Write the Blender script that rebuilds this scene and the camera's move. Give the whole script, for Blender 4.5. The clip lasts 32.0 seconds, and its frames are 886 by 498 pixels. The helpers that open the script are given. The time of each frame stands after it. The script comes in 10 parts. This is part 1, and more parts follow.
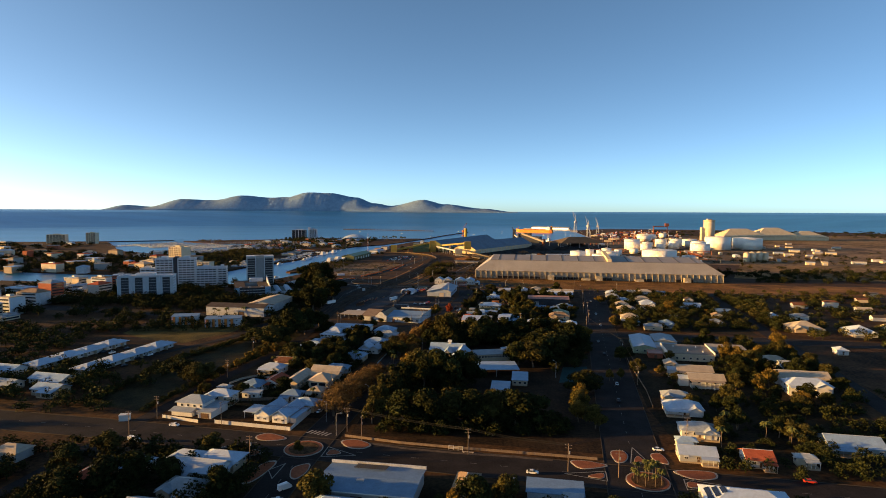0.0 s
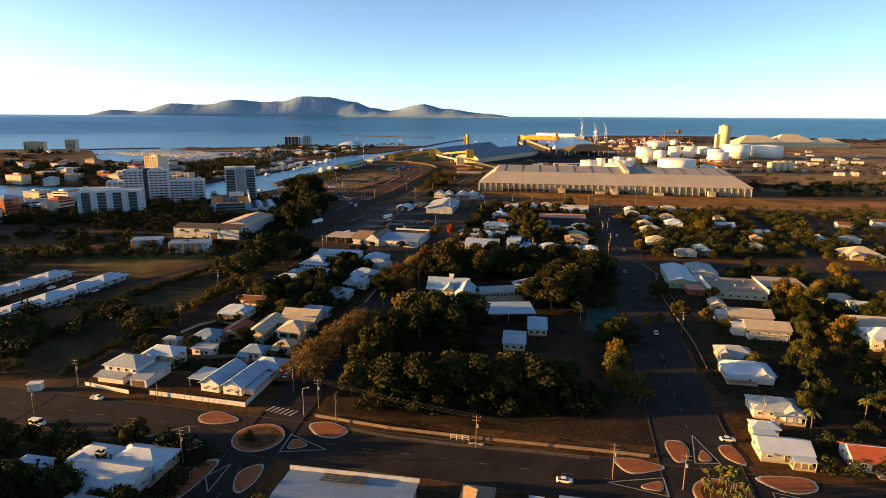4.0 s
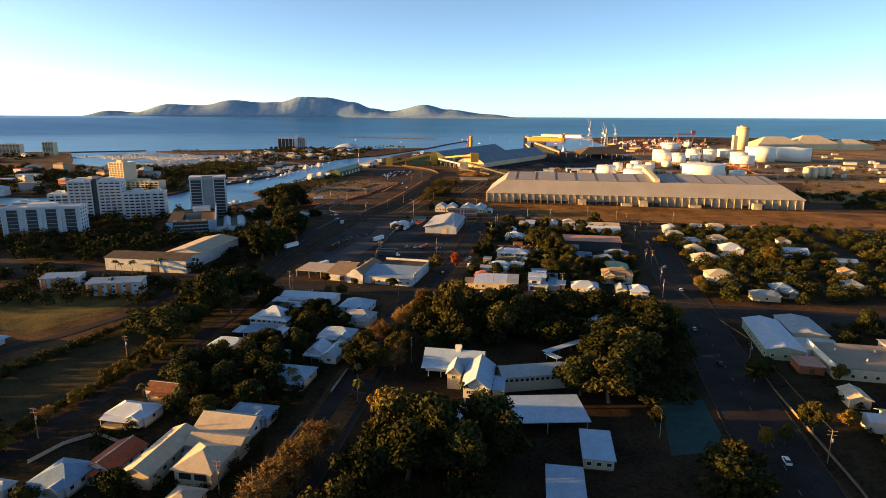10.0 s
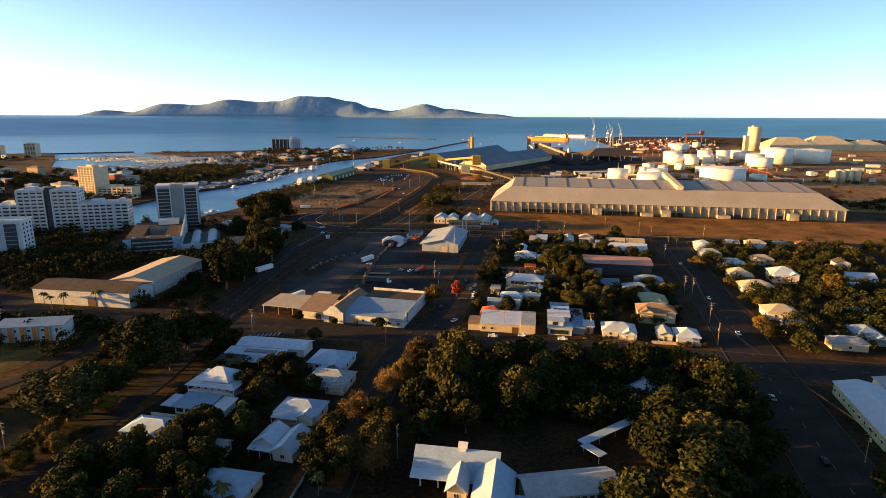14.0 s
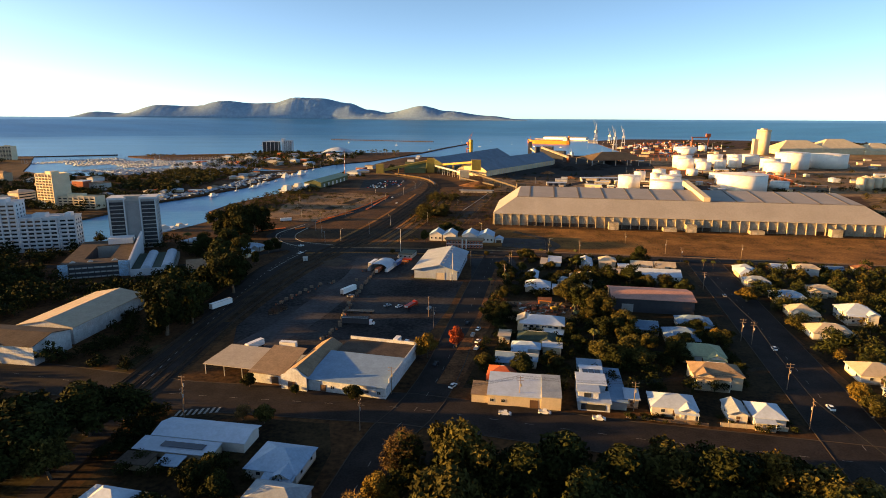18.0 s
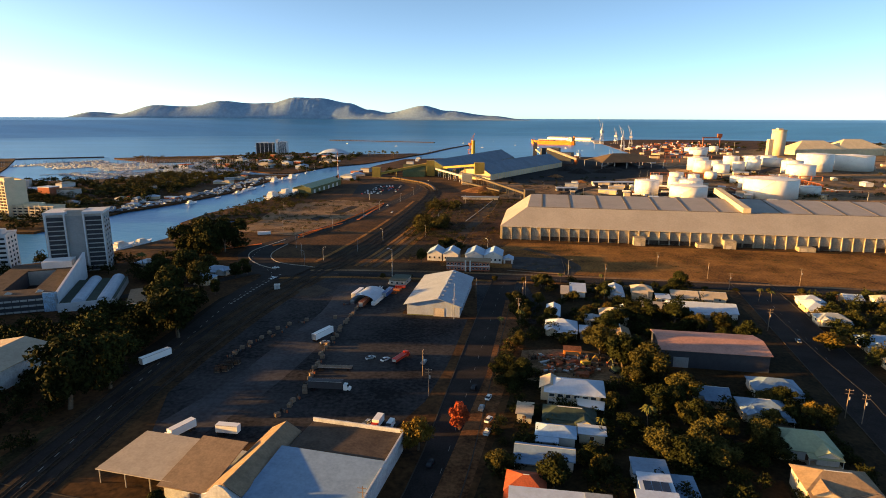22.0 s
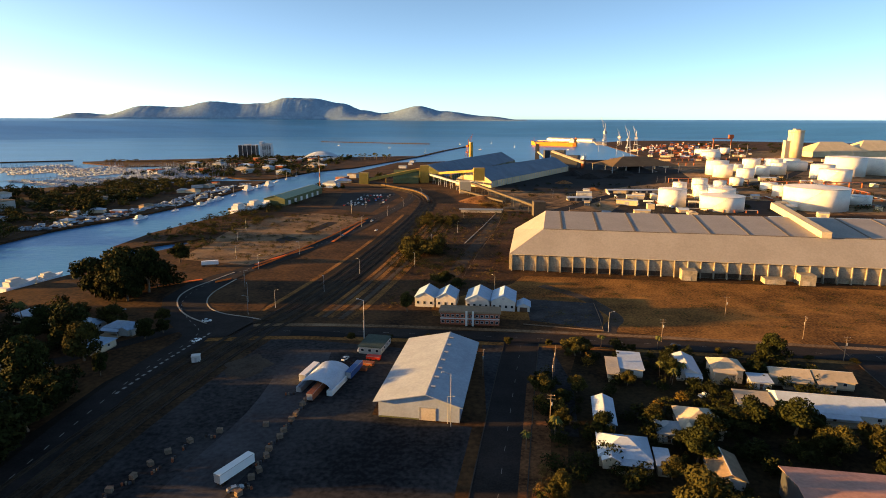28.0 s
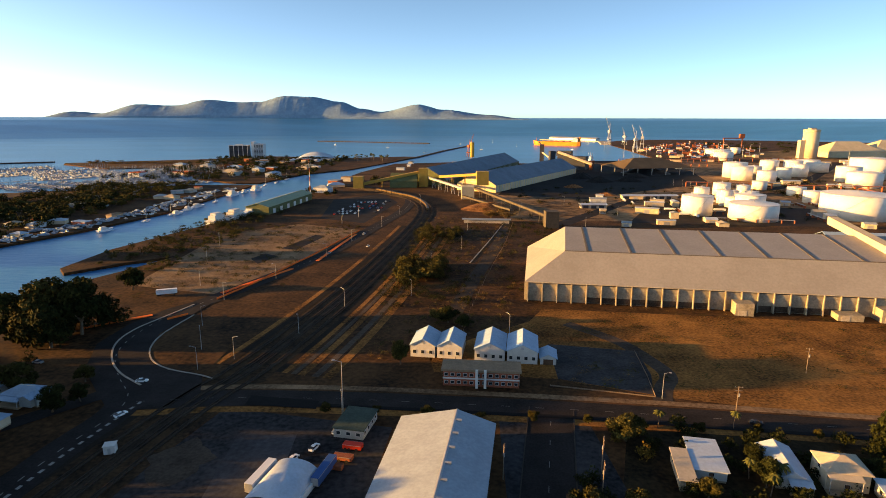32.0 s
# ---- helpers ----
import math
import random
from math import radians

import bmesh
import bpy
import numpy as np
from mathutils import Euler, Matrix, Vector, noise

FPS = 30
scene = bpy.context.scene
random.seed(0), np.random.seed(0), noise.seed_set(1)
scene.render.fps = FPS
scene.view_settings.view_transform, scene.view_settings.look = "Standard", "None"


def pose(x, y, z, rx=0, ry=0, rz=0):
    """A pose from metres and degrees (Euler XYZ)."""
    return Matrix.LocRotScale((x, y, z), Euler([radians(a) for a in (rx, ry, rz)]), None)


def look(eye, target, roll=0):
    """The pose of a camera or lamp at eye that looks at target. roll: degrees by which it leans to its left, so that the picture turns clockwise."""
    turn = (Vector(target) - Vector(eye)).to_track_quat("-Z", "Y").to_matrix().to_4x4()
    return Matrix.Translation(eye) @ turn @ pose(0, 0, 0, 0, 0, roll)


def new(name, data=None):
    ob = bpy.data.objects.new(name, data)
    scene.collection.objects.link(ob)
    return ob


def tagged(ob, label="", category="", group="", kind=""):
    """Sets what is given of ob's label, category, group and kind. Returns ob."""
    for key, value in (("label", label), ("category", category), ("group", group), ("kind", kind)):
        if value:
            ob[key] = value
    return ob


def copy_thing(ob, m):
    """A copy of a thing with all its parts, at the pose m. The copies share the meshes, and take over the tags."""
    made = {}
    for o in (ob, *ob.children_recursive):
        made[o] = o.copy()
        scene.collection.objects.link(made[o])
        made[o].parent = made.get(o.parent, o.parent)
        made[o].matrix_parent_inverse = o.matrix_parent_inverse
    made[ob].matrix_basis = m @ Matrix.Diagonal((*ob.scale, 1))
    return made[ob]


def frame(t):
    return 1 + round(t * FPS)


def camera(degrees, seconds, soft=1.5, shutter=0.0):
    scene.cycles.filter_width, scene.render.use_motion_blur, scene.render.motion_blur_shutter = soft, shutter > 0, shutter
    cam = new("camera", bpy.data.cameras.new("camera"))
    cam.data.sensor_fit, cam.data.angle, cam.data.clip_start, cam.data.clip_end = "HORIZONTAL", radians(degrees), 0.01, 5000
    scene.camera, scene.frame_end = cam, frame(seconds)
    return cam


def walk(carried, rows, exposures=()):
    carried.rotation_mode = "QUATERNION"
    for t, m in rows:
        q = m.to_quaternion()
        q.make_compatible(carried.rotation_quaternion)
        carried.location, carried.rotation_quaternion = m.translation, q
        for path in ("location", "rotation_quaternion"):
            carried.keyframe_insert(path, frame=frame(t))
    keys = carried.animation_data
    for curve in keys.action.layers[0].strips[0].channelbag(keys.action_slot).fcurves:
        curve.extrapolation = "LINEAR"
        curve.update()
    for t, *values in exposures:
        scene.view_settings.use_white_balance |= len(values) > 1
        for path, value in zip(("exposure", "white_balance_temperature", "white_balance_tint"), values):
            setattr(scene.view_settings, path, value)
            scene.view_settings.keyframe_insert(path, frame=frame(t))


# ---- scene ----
cam = camera(74.99, 32.0, soft=0.9)
PATH = [
    (0.0, pose(0.64, 0.00, 100.03, 86.258, -0.269, 0.359)),
    (0.5, pose(0.63, 8.89, 100.21, 84.898, -0.264, 0.382)),
    (1.0, pose(0.66, 17.77, 100.34, 84.062, -0.264, 0.367)),
    (1.5, pose(0.73, 26.63, 100.41, 80.753, -0.263, 0.325)),
    (2.0, pose(0.82, 35.50, 100.40, 77.099, -0.264, 0.265)),
    (2.5, pose(0.78, 44.40, 100.32, 77.106, -0.268, 0.269)),
    (3.0, pose(0.63, 53.33, 100.20, 77.141, -0.271, 0.340)),
    (3.5, pose(0.50, 62.31, 100.09, 77.076, -0.272, 0.388)),
    (5.5, pose(0.50, 98.42, 99.75, 77.060, -0.265, 0.573)),
    (6.0, pose(0.47, 107.25, 99.71, 77.100, -0.257, 0.581)),
    (7.0, pose(0.14, 124.49, 99.67, 77.125, -0.257, 0.563)),
    (8.0, pose(-0.21, 141.60, 99.58, 77.070, -0.255, 0.587)),
    (9.0, pose(-0.52, 158.76, 99.60, 77.104, -0.238, 0.578)),
    (10.0, pose(-0.78, 175.86, 99.74, 77.134, -0.218, 0.619)),
    (11.0, pose(-0.81, 192.83, 99.90, 77.063, -0.190, 0.678)),
    (12.0, pose(-0.76, 209.74, 100.08, 77.120, -0.191, 0.720)),
    (13.0, pose(-0.76, 226.88, 100.28, 77.159, -0.199, 0.750)),
    (14.0, pose(-0.81, 244.45, 100.54, 77.089, -0.206, 0.666)),
    (14.5, pose(-0.76, 253.27, 100.62, 77.160, -0.210, 0.606)),
    (16.5, pose(-0.36, 288.46, 100.77, 77.321, -0.293, 0.347)),
    (17.0, pose(-0.37, 297.26, 100.79, 77.367, -0.297, 0.363)),
    (18.0, pose(-0.59, 314.96, 100.83, 77.270, -0.291, 0.476)),
    (19.0, pose(-0.60, 332.73, 100.85, 77.290, -0.278, 0.513)),
    (20.0, pose(-0.72, 350.45, 100.73, 77.267, -0.287, 0.545)),
    (21.0, pose(-0.70, 368.45, 100.51, 77.269, -0.259, 0.586)),
    (22.0, pose(0.06, 387.16, 100.29, 77.279, -0.212, 0.621)),
    (23.0, pose(0.98, 406.29, 99.98, 77.172, -0.159, 0.613)),
    (24.0, pose(1.61, 425.27, 99.57, 77.261, -0.115, 0.572)),
    (25.0, pose(1.59, 443.67, 99.27, 77.296, -0.099, 0.588)),
    (25.5, pose(1.48, 452.50, 99.18, 77.282, -0.098, 0.581)),
    (27.5, pose(1.13, 486.62, 99.01, 77.392, -0.143, 0.288)),
    (28.0, pose(0.98, 494.97, 98.99, 77.356, -0.154, 0.265)),
    (29.0, pose(0.36, 511.36, 99.02, 77.397, -0.140, 0.333)),
    (30.0, pose(-0.29, 527.80, 99.26, 77.307, -0.124, 0.316)),
    (31.0, pose(-0.71, 544.55, 99.68, 77.266, -0.109, 0.327)),
    (32.0, pose(-0.74, 561.46, 100.15, 77.214, -0.120, 0.216)),
]
walk(cam, PATH, [(0.0, 1.70, 5900, -4), (1.0, 1.76, 5950, -4), (2.0, 2.12, 6450, -2), (3.0, 2.18, 6550, -2), (18.0, 2.18, 6550, -2), (32.0, 2.12, 6550, -2)])

# ---------------------------------------------------------------- light
SUN_EL, SUN_AZ = 5.9, 268.0          # azimuth clockwise from +y, where the sun stands
world = bpy.data.worlds.new("sky")
scene.world = world
world.use_nodes = True
wn = world.node_tree.nodes
sky = wn.new("ShaderNodeTexSky")
sky.sky_type = "NISHITA"
sky.sun_disc = False
sky.sun_elevation, sky.sun_rotation = radians(SUN_EL), radians(SUN_AZ)
sky.altitude, sky.air_density, sky.dust_density, sky.ozone_density = 50, 0.32, 0.5, 0.5
wn["Background"].inputs["Strength"].default_value = 0.086
world.node_tree.links.new(sky.outputs["Color"], wn["Background"].inputs["Color"])
sd = bpy.data.lights.new("sun", "SUN")
sd.energy, sd.angle, sd.color = 4.7, radians(0.6), (1.0, 0.49, 0.13)
sun = new("sun", sd)
az, el = radians(SUN_AZ), radians(SUN_EL)
sun.matrix_world = look((0, 0, 400), (-math.sin(az) * math.cos(el), -math.cos(az) * math.cos(el), 400 - math.sin(el)))

# ---------------------------------------------------------------- materials
MATS = {}


def mat(name, col, rough=0.7, metal=0.0, var=0.25, scale=0.4, fine=4.0, bump=0.0, tint=None, ribs=0.0, rand=0.0, spec=0.1):
    """A surface with large stains and fine grain; ribs: spacing of metal sheeting ribs in metres."""
    if name in MATS:
        return MATS[name]
    m = bpy.data.materials.new(name)
    m.use_nodes = True
    nt = m.node_tree
    n, li = nt.nodes, nt.links
    p = n["Principled BSDF"]
    p.inputs["Roughness"].default_value = rough
    p.inputs["Metallic"].default_value = metal
    p.inputs["Specular IOR Level"].default_value = spec
    tc = n.new("ShaderNodeTexCoord")
    a = n.new("ShaderNodeTexNoise")
    a.inputs["Scale"].default_value, a.inputs["Detail"].default_value, a.inputs["Roughness"].default_value = scale, 6, 0.65
    b = n.new("ShaderNodeTexNoise")
    b.inputs["Scale"].default_value, b.inputs["Detail"].default_value = fine, 3
    for q in (a, b):
        li.new(tc.outputs["Object"], q.inputs["Vector"])
    mixf = n.new("ShaderNodeMath")
    mixf.operation = "MULTIPLY_ADD"
    mixf.inputs[1].default_value, mixf.inputs[2].default_value = 0.4, 0.0
    li.new(b.outputs["Fac"], mixf.inputs[0])
    addf = n.new("ShaderNodeMath")
    addf.operation = "MULTIPLY_ADD"
    addf.inputs[1].default_value = 0.6
    li.new(a.outputs["Fac"], addf.inputs[0])
    li.new(mixf.outputs[0], addf.inputs[2])
    ramp = n.new("ShaderNodeValToRGB")
    lo = [c * (1 - var) for c in col]
    hi = [min(1, c * (1 + var)) for c in (tint or col)]
    ramp.color_ramp.elements[0].position, ramp.color_ramp.elements[1].position = 0.38, 0.62
    ramp.color_ramp.elements[0].color, ramp.color_ramp.elements[1].color = (*lo, 1), (*hi, 1)
    li.new(addf.outputs[0], ramp.inputs["Fac"])
    out = ramp.outputs["Color"]
    if rand:
        oi = n.new("ShaderNodeObjectInfo")
        hs = n.new("ShaderNodeHueSaturation")
        mr = n.new("ShaderNodeMapRange")
        mr.inputs["To Min"].default_value, mr.inputs["To Max"].default_value = 1 - rand, 1 + rand
        li.new(oi.outputs["Random"], mr.inputs["Value"])
        li.new(mr.outputs[0], hs.inputs["Value"])
        li.new(out, hs.inputs["Color"])
        out = hs.outputs["Color"]
    li.new(out, p.inputs["Base Color"])
    height = b.outputs["Fac"]
    if ribs:
        w = n.new("ShaderNodeTexWave")
        w.inputs["Scale"].default_value = 0.314 / ribs
        w.bands_direction = "X"
        li.new(tc.outputs["Object"], w.inputs["Vector"])
        height = w.outputs["Fac"]
        bump = max(bump, 0.06)
    if bump:
        bu = n.new("ShaderNodeBump")
        bu.inputs["Strength"].default_value, bu.inputs["Distance"].default_value = bump, 0.06
        li.new(height, bu.inputs["Height"])
        li.new(bu.outputs["Normal"], p.inputs["Normal"])
    MATS[name] = m
    return m


SOIL = mat("dry_soil", (0.027, 0.0145, 0.007), 0.95, var=0.5, scale=0.035, fine=0.5, bump=0.3, tint=(0.068, 0.034, 0.013))
FIELD = mat("dry_grass", (0.098, 0.044, 0.011), 0.95, var=0.5, scale=0.03, fine=0.8, bump=0.5, tint=(0.225, 0.105, 0.027))
LAWN = mat("lawn", (0.042, 0.038, 0.011), 0.95, var=0.45, scale=0.06, fine=1.2, bump=0.4, tint=(0.105, 0.076, 0.02))
ASPHALT = mat("asphalt", (0.0235, 0.0195, 0.0180), 0.9, var=0.4, scale=0.09, fine=1.5, bump=0.1)
YARD = mat("worn_bitumen_yard", (0.014, 0.014, 0.017), 0.92, var=0.5, scale=0.03, fine=0.6, bump=0.06, tint=(0.036, 0.034, 0.035))
PATH_C = mat("pale_concrete", (0.34, 0.30, 0.25), 0.9, var=0.2, scale=0.3, fine=3)
DIRT = mat("bare_dirt", (0.13, 0.075, 0.038), 0.95, var=0.4, scale=0.04, fine=0.7, bump=0.2, tint=(0.20, 0.13, 0.072))
PAVER = mat("red_paving", (0.24, 0.085, 0.04), 0.9, var=0.25, scale=0.5, fine=4)
PAINT = mat("white_line_paint", (0.27, 0.255, 0.23), 0.8, var=0.2, scale=0.6)
BALLAST = mat("rail_ballast", (0.026, 0.020, 0.015), 0.95, var=0.5, scale=0.08, fine=2.0, bump=0.4, tint=(0.052, 0.036, 0.022))
STEEL = mat("rail_steel", (0.045, 0.034, 0.028), 0.8, 0.0, var=0.2)
BANK = mat("river_bank_rock", (0.06, 0.045, 0.032), 0.95, var=0.5, scale=0.12, fine=0.9, bump=0.6)
ROOFS = {
    "white": mat("white_metal_roof", (0.40, 0.46, 0.55), 0.5, 0.0, var=0.10, scale=0.25, fine=1.2, ribs=0.5, rand=0.1),
    "blue": mat("pale_blue_grey_roof", (0.29, 0.385, 0.51), 0.5, 0.0, var=0.12, scale=0.25, fine=1.2, ribs=0.5, rand=0.12),
    "grey": mat("grey_metal_roof", (0.28, 0.31, 0.34), 0.55, 0.0, var=0.16, scale=0.25, fine=1.2, ribs=0.5, rand=0.15),
    "beige": mat("cream_metal_roof", (0.42, 0.35, 0.26), 0.6, 0.0, var=0.12, scale=0.25, fine=1.2, ribs=0.5, rand=0.1),
    # darker copy of the pale blue roof, shade put into its colour
    "steel": mat("blue_roof_painted_shade", (0.17, 0.245, 0.35), 0.55, var=0.14, scale=0.25, fine=1.2, ribs=0.5, rand=0.1),
    # darker copy of the brown roof; on the podium it paints shade
    "dark_brown": mat("dark_brown_roof", (0.075, 0.058, 0.046), 0.85, var=0.3, scale=0.2, fine=1.2),
    "rust": mat("rusty_iron_roof", (0.17, 0.075, 0.042), 0.85, var=0.4, scale=0.5, fine=2.5, ribs=0.4),
    "red": mat("red_tile_roof", (0.34, 0.085, 0.04), 0.8, var=0.25, scale=0.4, fine=2.5, ribs=0.4),
    "green": mat("faded_green_roof", (0.28, 0.31, 0.2), 0.6, 0.0, var=0.12, scale=0.3, fine=1.2, ribs=0.5),
    "brown": mat("flat_brown_roof", (0.24, 0.17, 0.11), 0.85, var=0.2, scale=0.3, fine=1.5),
    "dark": mat("dark_green_roof", (0.045, 0.06, 0.045), 0.6, var=0.25, scale=0.3, fine=1.5, ribs=0.5),
    "pink": mat("faded_pink_roof", (0.40, 0.22, 0.17), 0.6, var=0.2, scale=0.1, fine=1.0, ribs=0.8),
}
WALLS = [mat("white_weatherboard", (0.56, 0.54, 0.50), 0.7, var=0.08, scale=0.5, fine=3),
         mat("cream_weatherboard", (0.50, 0.42, 0.30), 0.75, var=0.1, scale=0.5, fine=3),
         mat("pale_grey_weatherboard", (0.36, 0.36, 0.34), 0.75, var=0.1, scale=0.5, fine=3),
         mat("tan_render", (0.36, 0.28, 0.19), 0.85, var=0.14, scale=0.4, fine=3)]
GLASS = mat("dark_window_glass", (0.025, 0.03, 0.035), 0.08, var=0.2, scale=0.5, spec=0.6)
FRAME = mat("white_joinery", (0.58, 0.57, 0.54), 0.6, var=0.05)
GUTTER = mat("pale_gutter_metal", (0.55, 0.54, 0.50), 0.5, var=0.1)
DOORM = mat("dark_timber_door", (0.11, 0.065, 0.04), 0.6, var=0.2)
TIMBER = mat("weathered_pole_timber", (0.19, 0.14, 0.10), 0.9, var=0.25, scale=1.0, fine=6)
GALV = mat("galvanised_steel", (0.42, 0.42, 0.42), 0.45, 0.5, var=0.12)
CONC = mat("weathered_concrete", (0.42, 0.36, 0.28), 0.9, var=0.22, scale=0.12, fine=1.5)
SHEDROOF = mat("big_shed_roof", (0.29, 0.265, 0.24), 0.6, 0.0, var=0.10, scale=0.05, fine=0.8, ribs=0.9)
SHEDWALL = mat("big_shed_wall", (0.30, 0.255, 0.185), 0.85, var=0.3, scale=0.1, fine=1.0)
SHEDDARK = mat("dark_shed_base", (0.07, 0.05, 0.035), 0.9, var=0.5, scale=0.15, fine=1.0)
SEAM = mat("roof_walkway_grey", (0.13, 0.11, 0.09), 0.7, var=0.15)
WHITESHED = mat("white_shed_cladding", (0.31, 0.345, 0.40), 0.7, 0.0, var=0.12, scale=0.15, fine=1.0)
TANK = mat("white_tank_paint", (0.80, 0.75, 0.66), 0.55, var=0.07, scale=0.08, fine=0.6)
YELLOW = mat("ochre_painted_steel", (0.37, 0.245, 0.05), 0.6, var=0.15, scale=0.2, fine=1.5)
GREENST = mat("dull_green_cladding", (0.11, 0.12, 0.055), 0.65, var=0.2, scale=0.15, fine=1.0, ribs=0.8)
DARKROOF = mat("slate_blue_shed_roof", (0.15, 0.185, 0.235), 0.65, 0.1, var=0.18, scale=0.05, fine=0.5, ribs=1.0)
BEIGE = mat("sand_render", (0.58, 0.47, 0.30), 0.8, var=0.12, scale=0.08, fine=0.8)
TOWERW = mat("white_tower_render", (0.50, 0.52, 0.55), 0.75, var=0.08, scale=0.15, fine=1.0)
TOWERG = mat("grey_tower_render", (0.36, 0.345, 0.32), 0.8, var=0.1, scale=0.15, fine=1.0)
CREAMT = mat("cream_tower_render", (0.58, 0.48, 0.33), 0.8, var=0.1, scale=0.15, fine=1.0)
CHARCOAL = mat("charcoal_cladding", (0.05, 0.052, 0.06), 0.5, var=0.15)
ORANGE = mat("orange_panel", (0.55, 0.20, 0.045), 0.7, var=0.15)
RUST = mat("rusty_red_steel", (0.26, 0.085, 0.04), 0.7, var=0.3, scale=0.6)
CRANEM = mat("pale_crane_steel", (0.36, 0.38, 0.41), 0.5, 0.1, var=0.1)
ORANGEH = mat("orange_hull_paint", (0.72, 0.24, 0.035), 0.5, var=0.12, scale=0.1)
BLACKR = mat("black_rubber", (0.02, 0.02, 0.02), 0.85, var=0.2)
BRICK = mat("red_brick", (0.30, 0.10, 0.055), 0.9, var=0.25, scale=0.8, fine=6)
SOLAR = mat("solar_cells", (0.015, 0.02, 0.04), 0.15, var=0.2, spec=0.6)
CARS = {"white": mat("white_car_paint", (0.75, 0.75, 0.74), 0.3, var=0.03), "silver": mat("silver_car_paint", (0.42, 0.43, 0.44), 0.3, 0.5, var=0.05),
        "black": mat("black_car_paint", (0.03, 0.03, 0.035), 0.25, var=0.1), "red": mat("red_car_paint", (0.5, 0.04, 0.02), 0.3, var=0.05),
        "blue": mat("blue_car_paint", (0.04, 0.09, 0.25), 0.3, var=0.05)}
NET = mat("orange_barrier_mesh", (0.75, 0.16, 0.03), 0.8, var=0.2, scale=1.0)
BARK = mat("tree_bark", (0.13, 0.095, 0.065), 0.95, var=0.3, scale=1.0, fine=6, bump=0.4)


def leafmat(name, col, tint):
    m = mat(name, col, 0.9, var=0.45, scale=0.35, fine=1.5, tint=tint, rand=0.28, spec=0.06)
    return m


LEAF = {"dark": leafmat("dark_green_leaves", (0.013, 0.0155, 0.0045), (0.027, 0.029, 0.0075)),
        "olive": leafmat("olive_leaves", (0.030, 0.029, 0.0075), (0.058, 0.049, 0.0125)),
        "gold": leafmat("golden_leaves", (0.085, 0.06, 0.011), (0.13, 0.085, 0.016)),
        "bare": leafmat("dry_brown_twigs", (0.085, 0.055, 0.02), (0.14, 0.088, 0.03)),
        "red": leafmat("flowering_red_leaves", (0.16, 0.035, 0.015), (0.24, 0.05, 0.02)),
        "palm": leafmat("palm_fronds", (0.05, 0.055, 0.015), (0.08, 0.08, 0.024))}

wm = bpy.data.materials.new("sea_water")
wm.use_nodes = True
_n, _l = wm.node_tree.nodes, wm.node_tree.links
_p = _n["Principled BSDF"]
_p.inputs["Roughness"].default_value, _p.inputs["IOR"].default_value, _p.inputs["Specular IOR Level"].default_value = 0.3, 1.33, 0.32
_tc, _a, _b = _n.new("ShaderNodeTexCoord"), _n.new("ShaderNodeTexNoise"), _n.new("ShaderNodeTexNoise")
_map = _n.new("ShaderNodeMapping")
_map.inputs["Scale"].default_value = (0.35, 1.0, 1.0)
_a.inputs["Scale"].default_value, _a.inputs["Detail"].default_value = 0.006, 5
_b.inputs["Scale"].default_value, _b.inputs["Detail"].default_value = 0.25, 6
_r = _n.new("ShaderNodeValToRGB")
_r.color_ramp.elements[0].position, _r.color_ramp.elements[1].position = 0.35, 0.7
_r.color_ramp.elements[0].color, _r.color_ramp.elements[1].color = (0.028, 0.145, 0.32, 1), (0.048, 0.205, 0.42, 1)
_bu = _n.new("ShaderNodeBump")
_bu.inputs["Strength"].default_value, _bu.inputs["Distance"].default_value = 0.6, 0.8
_l.new(_tc.outputs["Object"], _map.inputs["Vector"])
_l.new(_map.outputs["Vector"], _a.inputs["Vector"])
_l.new(_map.outputs["Vector"], _b.inputs["Vector"])
_l.new(_a.outputs["Fac"], _r.inputs["Fac"])
_l.new(_r.outputs["Color"], _p.inputs["Base Color"])
_l.new(_b.outputs["Fac"], _bu.inputs["Height"])
_l.new(_bu.outputs["Normal"], _p.inputs["Normal"])
WATER = wm


